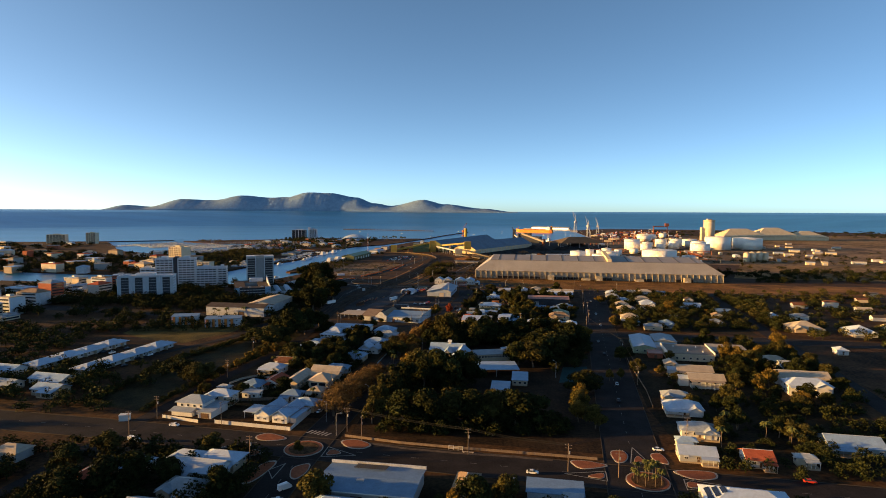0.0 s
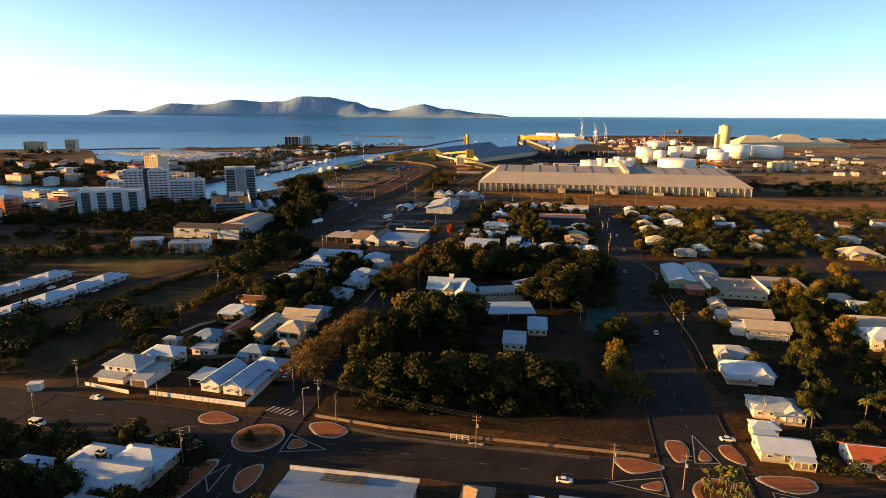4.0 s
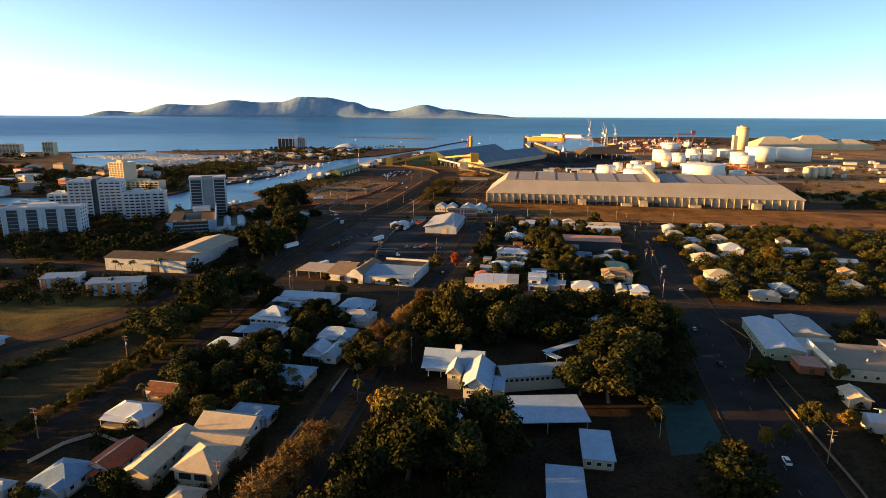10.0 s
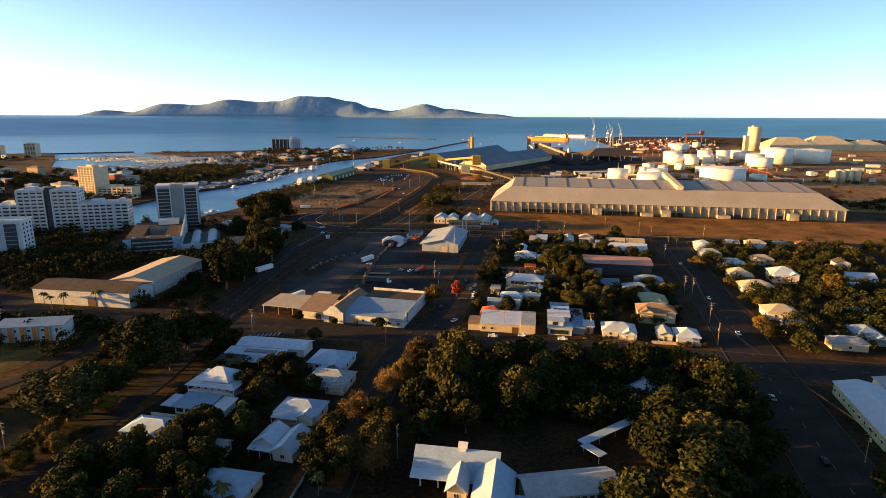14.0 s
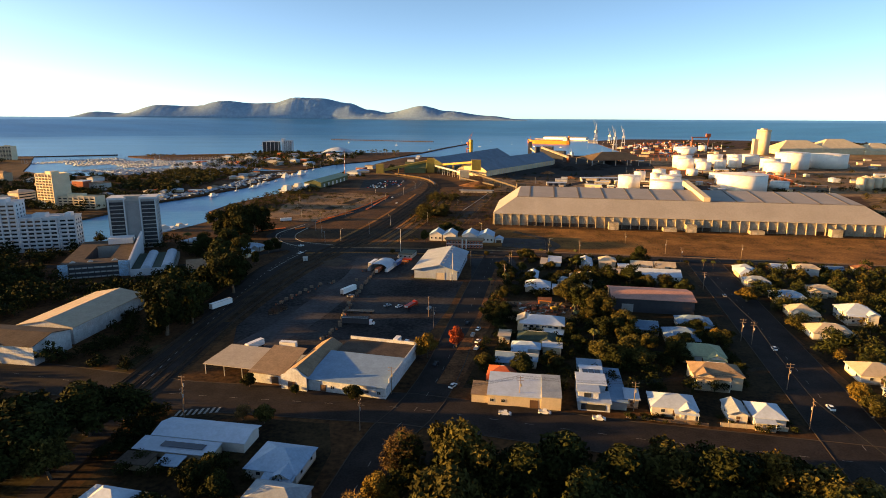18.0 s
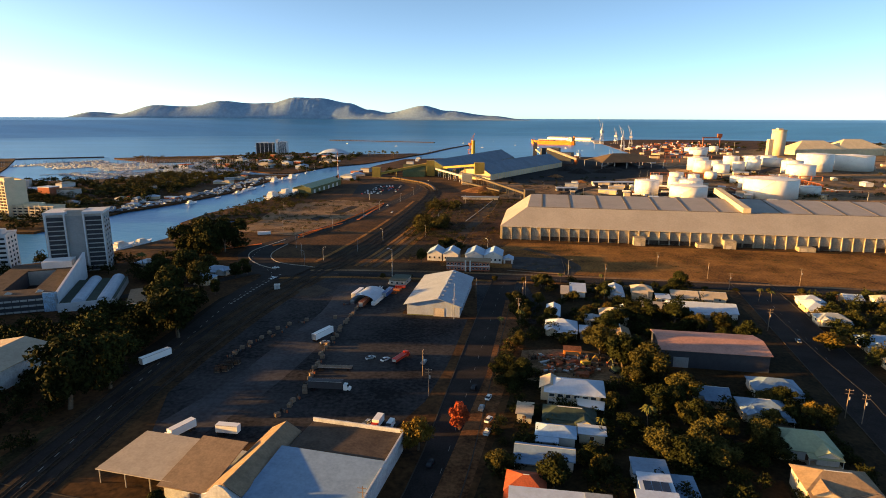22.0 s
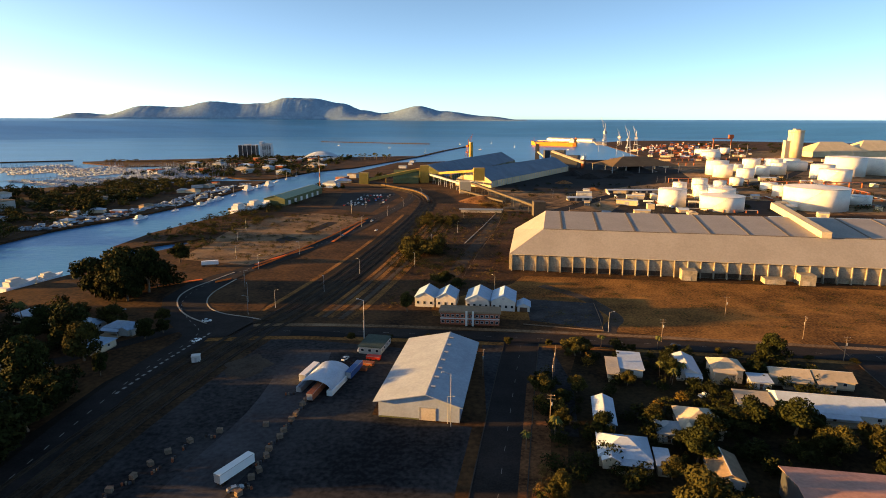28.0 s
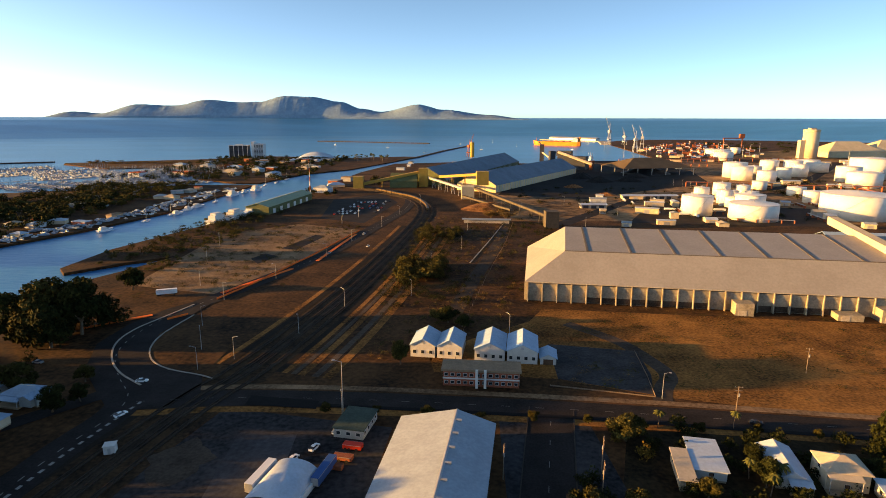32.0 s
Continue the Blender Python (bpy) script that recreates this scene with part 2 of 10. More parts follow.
# ---------------------------------------------------------------- building blocks
class B:
    """Collects the faces of one mesh."""

    def __init__(self):
        self.v, self.f = [], []

    def add(self, vs, fs):
        k = len(self.v)
        self.v += [tuple(p) for p in vs]
        self.f += [tuple(i + k for i in q) for q in fs]
        return self

    def box(self, x0, y0, z0, x1, y1, z1):
        return self.add([(x0, y0, z0), (x1, y0, z0), (x1, y1, z0), (x0, y1, z0), (x0, y0, z1), (x1, y0, z1), (x1, y1, z1), (x0, y1, z1)],
                        [(0, 3, 2, 1), (4, 5, 6, 7), (0, 1, 5, 4), (1, 2, 6, 5), (2, 3, 7, 6), (3, 0, 4, 7)])

    def cyl(self, x, y, z0, z1, r0, r1=None, n=12, cap=True):
        r1 = r0 if r1 is None else r1
        vs = [(x + r * math.cos(2 * math.pi * i / n), y + r * math.sin(2 * math.pi * i / n), z) for r, z in ((r0, z0), (r1, z1)) for i in range(n)]
        fs = [(i, (i + 1) % n, n + (i + 1) % n, n + i) for i in range(n)]
        if cap:
            fs += [tuple(range(n - 1, -1, -1)), tuple(range(n, 2 * n))]
        return self.add(vs, fs)

    def tube(self, p, q, r0, r1=None, n=6):
        r1 = r0 if r1 is None else r1
        p, q = Vector(p), Vector(q)
        d = (q - p).normalized()
        a = d.orthogonal().normalized()
        c = d.cross(a)
        vs = [o + (a * math.cos(2 * math.pi * i / n) + c * math.sin(2 * math.pi * i / n)) * r for o, r in ((p, r0), (q, r1)) for i in range(n)]
        fs = [(i, (i + 1) % n, n + (i + 1) % n, n + i) for i in range(n)]
        return self.add(vs, fs + [tuple(range(n - 1, -1, -1)), tuple(range(n, 2 * n))])

    def prism(self, pts, z0, z1):
        n = len(pts)
        if sum(pts[i][0] * pts[(i + 1) % n][1] - pts[(i + 1) % n][0] * pts[i][1] for i in range(n)) < 0:
            pts = pts[::-1]
        vs = [(x, y, z) for z in (z0, z1) for x, y in pts]
        return self.add(vs, [tuple(range(n - 1, -1, -1)), tuple(range(n, 2 * n))] + [(i, (i + 1) % n, n + (i + 1) % n, n + i) for i in range(n)])

    def hip(self, w, d, z, h, t=0.22, x=0.0, y=0.0):
        """A hipped roof slab over w x d, eaves at z, h high, ridge along the longer side."""
        for k in (0,):
            X, Y = w / 2, d / 2
            if w >= d:
                a, b = (x - X + Y * 0.98, y), (x + X - Y * 0.98, y)
            else:
                a, b = (x, y - Y + X * 0.98), (x, y + Y - X * 0.98)
            e = [(x - X, y - Y), (x + X, y - Y), (x + X, y + Y), (x - X, y + Y)]
            vs = [(*p, z - t) for p in e] + [(*p, z) for p in e] + [(*a, z + h), (*b, z + h)]
            fs = [(3, 2, 1, 0), (0, 1, 5, 4), (1, 2, 6, 5), (2, 3, 7, 6), (3, 0, 4, 7)]
            if w >= d:
                fs += [(4, 5, 9, 8), (5, 6, 9), (6, 7, 8, 9), (7, 4, 8)]
            else:
                fs += [(4, 5, 8), (5, 6, 9, 8), (6, 7, 9), (7, 4, 8, 9)]
            self.add(vs, fs)
        return self

    def gable(self, w, d, z, h, t=0.22, x=0.0, y=0.0, along="x"):
        """A pitched roof of two slabs over w x d with its ridge along x or y."""
        X, Y = w / 2, d / 2
        if along == "x":
            prof, ends = [(-Y, z), (0, z + h), (Y, z), (Y, z - t), (0, z + h - t), (-Y, z - t)], (x - X, x + X)
            vs = [(e, y + q, r) for e in ends for q, r in prof]
        else:
            prof, ends = [(X, z), (0, z + h), (-X, z), (-X, z - t), (0, z + h - t), (X, z - t)], (y - Y, y + Y)
            vs = [(x + q, e, r) for e in ends for q, r in prof]
        fs = [(i, (i + 6 - 1) % 6, 6 + (i + 6 - 1) % 6, 6 + i) for i in range(6)]
        fs += [(0, 1, 4, 5), (1, 2, 3, 4), (11, 10, 7, 6), (10, 9, 8, 7)]
        return self.add(vs, fs)

    def gwall(self, w, d, z0, z1, h, along="x", x=0.0, y=0.0):
        """Walls with gable ends under such a roof."""
        X, Y = w / 2, d / 2
        if along == "x":
            prof, ends = [(-Y, z0), (Y, z0), (Y, z1), (0, z1 + h), (-Y, z1)], (x - X, x + X)
            vs = [(e, y + q, r) for e in ends for q, r in prof]
        else:
            prof, ends = [(X, z0), (-X, z0), (-X, z1), (0, z1 + h), (X, z1)], (y - Y, y + Y)
            vs = [(x + q, e, r) for e in ends for q, r in prof]
        fs = [(i, (i + 1) % 5, 5 + (i + 1) % 5, 5 + i) for i in range(5)] + [(4, 3, 2, 1, 0), (5, 6, 7, 8, 9)]
        return self.add(vs, [f[::-1] for f in fs])

    def mesh(self, name, material, soft=False):
        me = bpy.data.meshes.new(name)
        me.from_pydata(self.v, [], self.f)
        if soft:
            me.polygons.foreach_set("use_smooth", [len(q) == 4 for q in self.f])
        me.materials.append(material)
        me.update()
        return me


def part(name, b, material, parent, label="", at=None):
    """One mesh object under a thing or under a part."""
    ob = new(name, b if isinstance(b, bpy.types.Mesh) else b.mesh(name, material))
    ob.parent = parent
    if at is not None:
        ob.matrix_basis = at
    return tagged(ob, label)


def thing(name, label, category, x, y, z=0.0, rot=0.0, group="", kind=""):
    ob = new(name)
    ob.matrix_basis = pose(x, y, z, 0, 0, rot)
    ob.empty_display_size = 0.5
    return tagged(ob, label, category, group, kind)


def structure(name, b, material, label, category="ground"):
    return tagged(new(name, b.mesh(name, material)), label, category, "", "structure")


def strip(pts, width, z, depth=0.0):
    """A ribbon along a line of points, with sides of the given depth."""
    b = B()
    P = [Vector((*p, 0)) for p in pts]
    vs = []
    for i, p in enumerate(P):
        d = (P[min(i + 1, len(P) - 1)] - P[max(i - 1, 0)]).normalized()
        s = Vector((-d.y, d.x, 0)) * (width / 2)
        vs += [(p + s).to_tuple()[:2] + (z,), (p - s).to_tuple()[:2] + (z,)]
    b.add(vs, [(2 * i, 2 * i + 1, 2 * i + 3, 2 * i + 2) for i in range(len(P) - 1)])
    if depth:
        n = len(vs)
        b.v += [(x, y, z - depth) for x, y, z in vs]
        b.f += [(2 * i + k + 2 * (k == 0), 2 * i + k + 2 * (k == 1), n + 2 * i + k + 2 * (k == 1), n + 2 * i + k + 2 * (k == 0)) for i in range(len(P) - 1) for k in (0, 1)]
        b.f += [(0, n, n + 1, 1), (n - 2, n - 1, 2 * n - 1, 2 * n - 2)]
    return b


def smooth(pts, k=4):
    """The same line with rounded corners."""
    for _ in range(k):
        q = [pts[0]]
        for a, b in zip(pts, pts[1:]):
            q += [(a[0] * .75 + b[0] * .25, a[1] * .75 + b[1] * .25), (a[0] * .25 + b[0] * .75, a[1] * .25 + b[1] * .75)]
        pts = q + [pts[-1]]
    return pts


def flat(pts, z):
    b = B()
    n = len(pts)
    if sum(pts[i][0] * pts[(i + 1) % n][1] - pts[(i + 1) % n][0] * pts[i][1] for i in range(n)) < 0:
        pts = pts[::-1]
    return b.add([(x, y, z) for x, y in pts], [tuple(range(n))])


# ---------------------------------------------------------------- sea, land, island
b = B()
rings = [(60, -2.0), (600, -2.0), (2000, -2.0), (3100, -2.0), (3300, 4.0), (3500, 24.0), (3800, 60.0), (4050, 86.0), (4350, 96.0), (4860, 100.5)]
N = 96
for r, z in rings:
    b.v += [(r * math.sin(2 * math.pi * i / N), 500 + r * math.cos(2 * math.pi * i / N), z) for i in range(N)]
for k in range(len(rings) - 1):
    b.f += [(k * N + i, (k + 1) * N + i, (k + 1) * N + (i + 1) % N, k * N + (i + 1) % N) for i in range(N)]
b.f.append(tuple(range(N - 1, -1, -1)))
structure("sea_water", b, WATER, "deep blue rippled sea and river water", "water")


def land(name, pts, label):
    g = B().prism(pts, -6.0, 0.0)
    return structure(name, g, SOIL, label)


land("ground_mainland", [(-2600, -900), (-2600, 760), (-1000, 860), (-600, 800), (-420, 770), (-300, 772), (-262, 800), (-243, 857), (-232, 900), (-214, 938), (-200, 976), (-226, 957), (-252, 928), (-262, 940), (-260, 998), (-243, 1058), (-221, 1130),
                         (-204, 1225), (-190, 1348), (-176, 1500), (-159, 1657), (-112, 1865), (60, 1930), (205, 1875), (356, 1960), (470, 1985), (536, 2033),
                         (673, 3083), (768, 3213), (900, 3380), (1140, 3400), (1500, 3330), (1938, 3050), (2600, 2500), (3300, 1500), (3300, -900)],
     "dry brown coastal plain with bare soil")
land("ground_city_bank", [(-2600, 960), (-1000, 1010), (-600, 905), (-460, 890), (-371, 890), (-356, 1010), (-328, 1075), (-301, 1182), (-296, 1297), (-292, 1440), (-400, 1440), (-440, 1400), (-560, 1350), (-660, 1310), (-800, 1400), (-900, 1560),
                          (-1060, 1800), (-1340, 1720), (-2600, 1500)], "built-up river bank on the city side")
land("ground_spit", [(-292, 1470), (-257, 1620), (-190, 1717), (-120, 1930), (-72, 2098), (-110, 2110), (-240, 2060), (-470, 2110), (-600, 1990), (-850, 1860), (-834, 1830), (-678, 1720), (-560, 1760), (-480, 1640), (-412, 1520), (-330, 1470)],
     "low sandy spit beside the marina")
b = strip([(-120, 1960), (-72, 2098), (0, 2420), (100, 2780)], 9, 0.6, 4)
structure("breakwater_trim", b, BANK, "long dark rock breakwater", "breakwater")
b = strip([(-560, 3140), (-300, 3040), (-65, 2931)], 10, 1.0, 4)
structure("outer_breakwater_trim", b, BANK, "distant rock breakwater in the bay", "breakwater")
b = strip([(-2600, 1515), (-1340, 1735), (-1060, 1815), (-900, 1900)], 12, 0.5, 4)
structure("beach_trim", b, BANK, "rocky shoreline", "shore")

# hilly island far out at sea
prof = [(-2900, 4), (-2674, 47), (-2485, 34), (-2224, 98), (-1976, 90), (-1728, 131), (-1503, 114), (-1368, 119), (-1188, 160), (-1008, 156), (-783, 121), (-626, 72), (-468, 50), (-198, 101), (-18, 65), (297, 30), (554, 2)]
b = B()
NX, NY = 340, 18
noise.seed_set(3)
for j in range(NY):
    for i in range(NX):
        x = -2900 + 3454 * i / (NX - 1)
        for (xa, ha), (xb, hb) in zip(prof, prof[1:]):
            if xa <= x <= xb:
                u = (x - xa) / (xb - xa)
                h = ha + (hb - ha) * (u * u * (3 - 2 * u))
        v = j / (NY - 1)
        f = math.sin(math.pi * min(1, v * 1.25) / 2) ** 0.8
        nz = (noise.fractal((x * 0.008, v * 2.6, 0.0), 0.9, 2.1, 5) * 7 - abs(noise.noise((x * 0.021, v * 1.3, 4.0))) * 3.5 - abs(noise.noise((x * 0.05, v * 2.0, 9.0))) * 4 - abs(noise.noise((x * 0.11, v * 3.5, 2.0))) * 2.5 + 4) * f * min(1, h / 60)
        z = 88 + max(0.0, h * f + nz * (0.5 if v < 0.7 else 0.42))
        b.v.append((x * (0.981 if x < 0 else 1.036), 4740 + 200 * v - abs(x + 900) * 0.09, z + 4 if v > 0 else 40))
for j in range(NY - 1):
    b.f += [(j * NX + i, j * NX + i + 1, (j + 1) * NX + i + 1, (j + 1) * NX + i) for i in range(NX - 1)]
# distance haze is mixed into this blue-grey base colour
ISLE = mat("haze_tinted_slopes", (0.20, 0.285, 0.40), 1.0, var=0.14, scale=0.02, fine=0.06, tint=(0.21, 0.29, 0.385), spec=0.0)
structure("island_backdrop", b, ISLE, "hilly island with painted haze on its blue-grey slopes", "island")

# ---------------------------------------------------------------- ground cover and roads
ROT = -11.0
structure("field_ground", flat([(-8, 798), (42, 838), (52, 858), (200, 838), (430, 800), (900, 730), (900, 640), (330, 716), (130, 745), (80, 757), (44, 772), (-5, 778)], 0.03), FIELD, "dry brown grass field beside the long shed", "field")
structure("rail_side_ground", flat([(-66, 780), (-8, 775), (8, 900), (30, 1060), (10, 1180), (-16, 1100), (-44, 905)], 0.03), SOIL, "scrubby dry ground beside the tracks", "ground")
structure("dirt_lot_ground", flat([(-192, 900), (-128, 880), (-92, 1000), (-78, 1080), (-140, 1110), (-196, 1060)], 0.03), DIRT, "bare pale dirt lot", "ground")
structure("truck_yard", flat([(-94, 548), (-20, 556), (-8, 580), (0, 612), (10, 668), (-24, 676), (-18, 735), (-78, 748), (-94, 690), (-106, 590)], 0.03), YARD, "worn grey bitumen truck yard with stains", "yard")
structure("park_lawn", flat([(-196, 428), (-189, 446), (-176, 462), (-173, 486), (-178, 500), (-205, 502), (-262, 490), (-262, 462), (-232, 440)], 0.03), LAWN, "patchy lawn", "lawn")
# playground earth, its colour darkened for the shade under the trees
structure("school_lawn", flat([(-42, 254), (72, 232), (100, 395), (108, 458), (-16, 478), (-30, 390)], 0.03), mat("school_ground_with_shade", (0.014, 0.010, 0.0065), 0.95, var=0.4, scale=0.05, fine=0.8, tint=(0.034, 0.020, 0.010)), "bare playground earth with tree shade painted in", "ground")
structure("port_yard", flat([(60, 1130), (230, 1130), (560, 1100), (900, 1080), (1300, 1300), (1200, 1800), (560, 1960), (250, 1850), (60, 1380)], 0.03), mat("port_dirt", (0.08, 0.05, 0.028), 0.95, var=0.6, scale=0.012, fine=0.12, tint=(0.22, 0.135, 0.065)), "dark port hardstand", "yard")
structure("east_plain_ground", flat([(440, 880), (900, 790), (2400, 600), (2400, 1700), (1900, 2500), (1250, 2600), (900, 2300), (700, 2060), (1200, 1800), (1300, 1300), (900, 1080), (560, 1100)], 0.025), mat("golden_grassland", (0.10, 0.062, 0.024), 0.95, var=0.6, scale=0.008, fine=0.1, tint=(0.22, 0.13, 0.05)), "golden dry grassland behind the tank farm", "ground")
structure("terminal_car_park", flat([(-128, 1142), (-140, 1280), (-84, 1340), (-58, 1255), (-80, 1115)], 0.04), ASPHALT, "dark asphalt car park of the terminal", "yard")
structure("service_lane_road", strip(smooth([(4, 850), (20, 926), (45, 1030), (63, 1142)], 2), 9, 0.05), mat("dusty_bitumen", (0.05, 0.038, 0.028), 0.95, var=0.4, scale=0.05, fine=0.6), "dusty service lane beside the sidings", "road")
structure("tank_yard_road", flat([(180, 1120), (390, 1100), (420, 1215), (250, 1260)], 0.045), ASPHALT, "dark paved yard round the tanks", "yard")
# ore stains, with the shade over the yard mixed into the dark colour
structure("ore_yard", flat([(70, 1330), (180, 1290), (260, 1360), (420, 1480), (480, 1700), (440, 1900), (250, 1860), (160, 1700)], 0.04), mat("ore_stain_and_shade", (0.016, 0.014, 0.013), 0.95, var=0.5, scale=0.02, fine=0.2), "ore-stained ground of the bulk terminal, darkened further with painted shade", "yard")
structure("old_slab", flat([(-129, 1003), (-114, 1057), (-104, 1053), (-116, 998)], 0.06), ASPHALT, "dark old bitumen slab in the dirt lot", "yard")
structure("old_slab_patch", flat([(-142, 969), (-136, 985), (-124, 977), (-132, 954)], 0.06), ASPHALT, "dark old bitumen slab in the dirt lot", "yard")
structure("lane_kerb", strip([(17, 958), (38, 1040), (60, 1131)], 0.8, 0.3, 0.3), PATH_C, "pale kerb beside the service lane", "kerb")
structure("street_corner_yard", flat([(15, 668), (44, 662), (50, 700), (48, 738), (18, 744)], 0.036), YARD, "dark paved corner beside the shed", "yard")
structure("haul_road", strip([(110, 1110), (240, 1290), (420, 1360), (560, 1470), (900, 1900)], 16, 0.05), ASPHALT, "dark haul road through the port", "road")
structure("office_yard", flat([(44, 772), (77, 759), (82, 776), (84, 800), (46, 808)], 0.06), mat("dusty_car_park", (0.045, 0.042, 0.042), 0.9, var=0.45, scale=0.12, fine=0.9), "dusty grey car park beside the office", "yard")
structure("field_lane_ground", strip(smooth([(78, 752), (82, 764), (90, 775), (86, 792), (80, 812), (60, 835)], 2), 7, 0.055), mat("dusty_field_lane", (0.06, 0.045, 0.034), 0.95, var=0.4, scale=0.08, fine=0.8), "dusty lane into the field", "ground")
# near-black patches paint the tree shade on the ground between houses
GARDEN = mat("garden_ground_with_shade", (0.012, 0.0095, 0.0048), 0.95, var=0.5, scale=0.06, fine=0.7, bump=0.3, tint=(0.032, 0.021, 0.009))
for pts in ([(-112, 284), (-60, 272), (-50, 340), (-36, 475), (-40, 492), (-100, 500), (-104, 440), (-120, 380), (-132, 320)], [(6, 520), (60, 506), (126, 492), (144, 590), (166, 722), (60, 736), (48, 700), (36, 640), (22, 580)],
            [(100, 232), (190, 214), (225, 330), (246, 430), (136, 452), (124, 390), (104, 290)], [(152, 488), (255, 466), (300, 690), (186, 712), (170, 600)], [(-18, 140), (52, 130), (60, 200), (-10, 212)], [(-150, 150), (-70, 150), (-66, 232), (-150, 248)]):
    structure("garden_ground", flat(pts, 0.02), GARDEN, "garden earth and grass with tree shade painted in", "ground")
structure("salvage_yard_ground", flat([(27, 599), (46, 594), (70, 596), (72, 622), (56, 630), (33, 628)], 0.05), DIRT, "dusty bare ground of the salvage yard", "yard")
# grass colour darkened to paint the shade between the hedges
structure("drain_corridor_ground", flat([(-184, 290), (-180, 351), (-176, 387), (-165, 410), (-160, 431), (-148, 468), (-132, 560), (-120, 560), (-112, 440), (-117, 415), (-128, 385), (-136, 358), (-142, 333), (-150, 280)], 0.035), mat("drain_grass_with_shade", (0.018, 0.016, 0.006), 0.95, var=0.45, scale=0.08, fine=1.0, bump=0.3, tint=(0.036, 0.028, 0.010)), "grassy drain corridor", "ground")

road = [("road_cross_street", [(-520, 325), (-151, 257), (3, 225), (90, 208), (600, 110)], 21),
        ("road_front_street", smooth([(-64, 170), (-58, 236), (-40, 340), (-25, 475), (-6, 511), (10, 602), (28, 702), (37, 748)], 2), 15),
        ("road_wide_street", [(60, 150), (86, 272), (128, 465), (157, 594), (190, 742)], 23),
        ("road_second_cross_street", [(-420, 585), (-101, 512), (-13, 503), (62, 484), (144, 468), (330, 432), (700, 360)], 22),
        ("road_third_cross_street", smooth([(-112, 752), (-66, 757), (42, 748), (133, 736), (330, 705), (900, 610)], 2), 12),
        ("road_corridor", [(-158, 180), (-141, 290), (-128, 358), (-121, 393), (-116, 420), (-113, 450), (-112, 520), (-112, 590)], 7.5),
        ("road_harbour", smooth([(-118, 520), (-122, 660), (-121, 715), (-112, 752), (-130, 772), (-147, 800), (-146, 840), (-132, 872), (-104, 940), (-82, 1008), (-66, 1101), (-46, 1187), (-40, 1290), (-81, 1392), (-120, 1420)], 3), 13),
        ("road_park", [(-208, 380), (-190, 412), (-178, 432), (-168, 452), (-164, 472), (-160, 495), (-148, 528)], 6),
        ("road_east_avenue", [(190, 130), (235, 330), (262, 450), (320, 705)], 12),
        ("road_west_lane", [(-300, 700), (-205, 690), (-160, 720), (-125, 760)], 8)]
structure("road_bend", flat([(-119, 746), (-132, 761), (-147, 779), (-158, 806), (-157, 831), (-149, 856), (-138, 870), (-129, 866), (-132, 845), (-136, 820), (-132, 801), (-124, 787), (-113, 779), (-97, 774), (-92, 760), (-100, 748)], 0.2), ASPHALT, "wide dark asphalt bend by the level crossing", "road")
KERB = mat("kerb_concrete", (0.055, 0.045, 0.036), 0.9, var=0.2)
for k, (nm, pts, w) in enumerate(road):
    structure(nm, strip(pts, w, 0.06 + 0.012 * k), ASPHALT, "dark worn asphalt street", "road")
for nm, pts, w in road[:4]:
    P = [Vector((*p, 0)) for p in pts]
    for sgn in (-1, 1):
        off = []
        for i, p in enumerate(P):
            d = (P[min(i + 1, len(P) - 1)] - P[max(i - 1, 0)]).normalized()
            q = p + Vector((-d.y, d.x, 0)) * sgn * (w / 2 + 0.2)
            off.append((q.x, q.y))
        g = strip(off, 0.35, 0.2, 0.25)
        structure("kerb_" + nm[5:], g, KERB, "low concrete kerb", "kerb")

# ---------------------------------------------------------------- kinds of things
WIN_F = B()
for x0, z0, x1, z1 in ((-0.75, 0, 0.75, 0.08), (-0.75, 1.22, 0.75, 1.3), (-0.75, 0.08, -0.67, 1.22), (0.67, 0.08, 0.75, 1.22), (-0.03, 0.08, 0.03, 1.22)):
    WIN_F.box(x0, -0.09, z0, x1, 0.02, z1)
WIN_F = WIN_F.mesh("window_frame", FRAME)
WIN_P = B().box(-0.67, -0.045, 0.08, 0.67, 0.0, 1.22).mesh("pane", GLASS)
_f = B()
for x0, z0, x1, z1 in ((-0.75, 0, 0.75, 0.1), (-0.75, 1.2, 0.75, 1.3), (-0.75, 0.1, -0.65, 1.2), (0.65, 0.1, 0.75, 1.2)):
    _f.box(x0, -0.09, z0, x1, 0.02, z1)
_k = len(_f.f)
_f.box(-0.65, -0.045, 0.1, 0.65, 0.0, 1.2)
WIN_ONE = _f.mesh("window", FRAME)
WIN_ONE.materials.append(GLASS)
for _q in WIN_ONE.polygons[_k:]:
    _q.material_index = 1
SHADE_M = B().add([(-0.9, 0, 1.45), (0.9, 0, 1.45), (0.9, -0.7, 1.1), (-0.9, -0.7, 1.1), (-0.9, 0, 1.40), (0.9, 0, 1.40), (0.9, -0.7, 1.05), (-0.9, -0.7, 1.05)],
                  [(0, 1, 2, 3), (7, 6, 5, 4), (3, 2, 6, 7), (0, 3, 7, 4), (2, 1, 5, 6)]).mesh("window_hood", GUTTER)


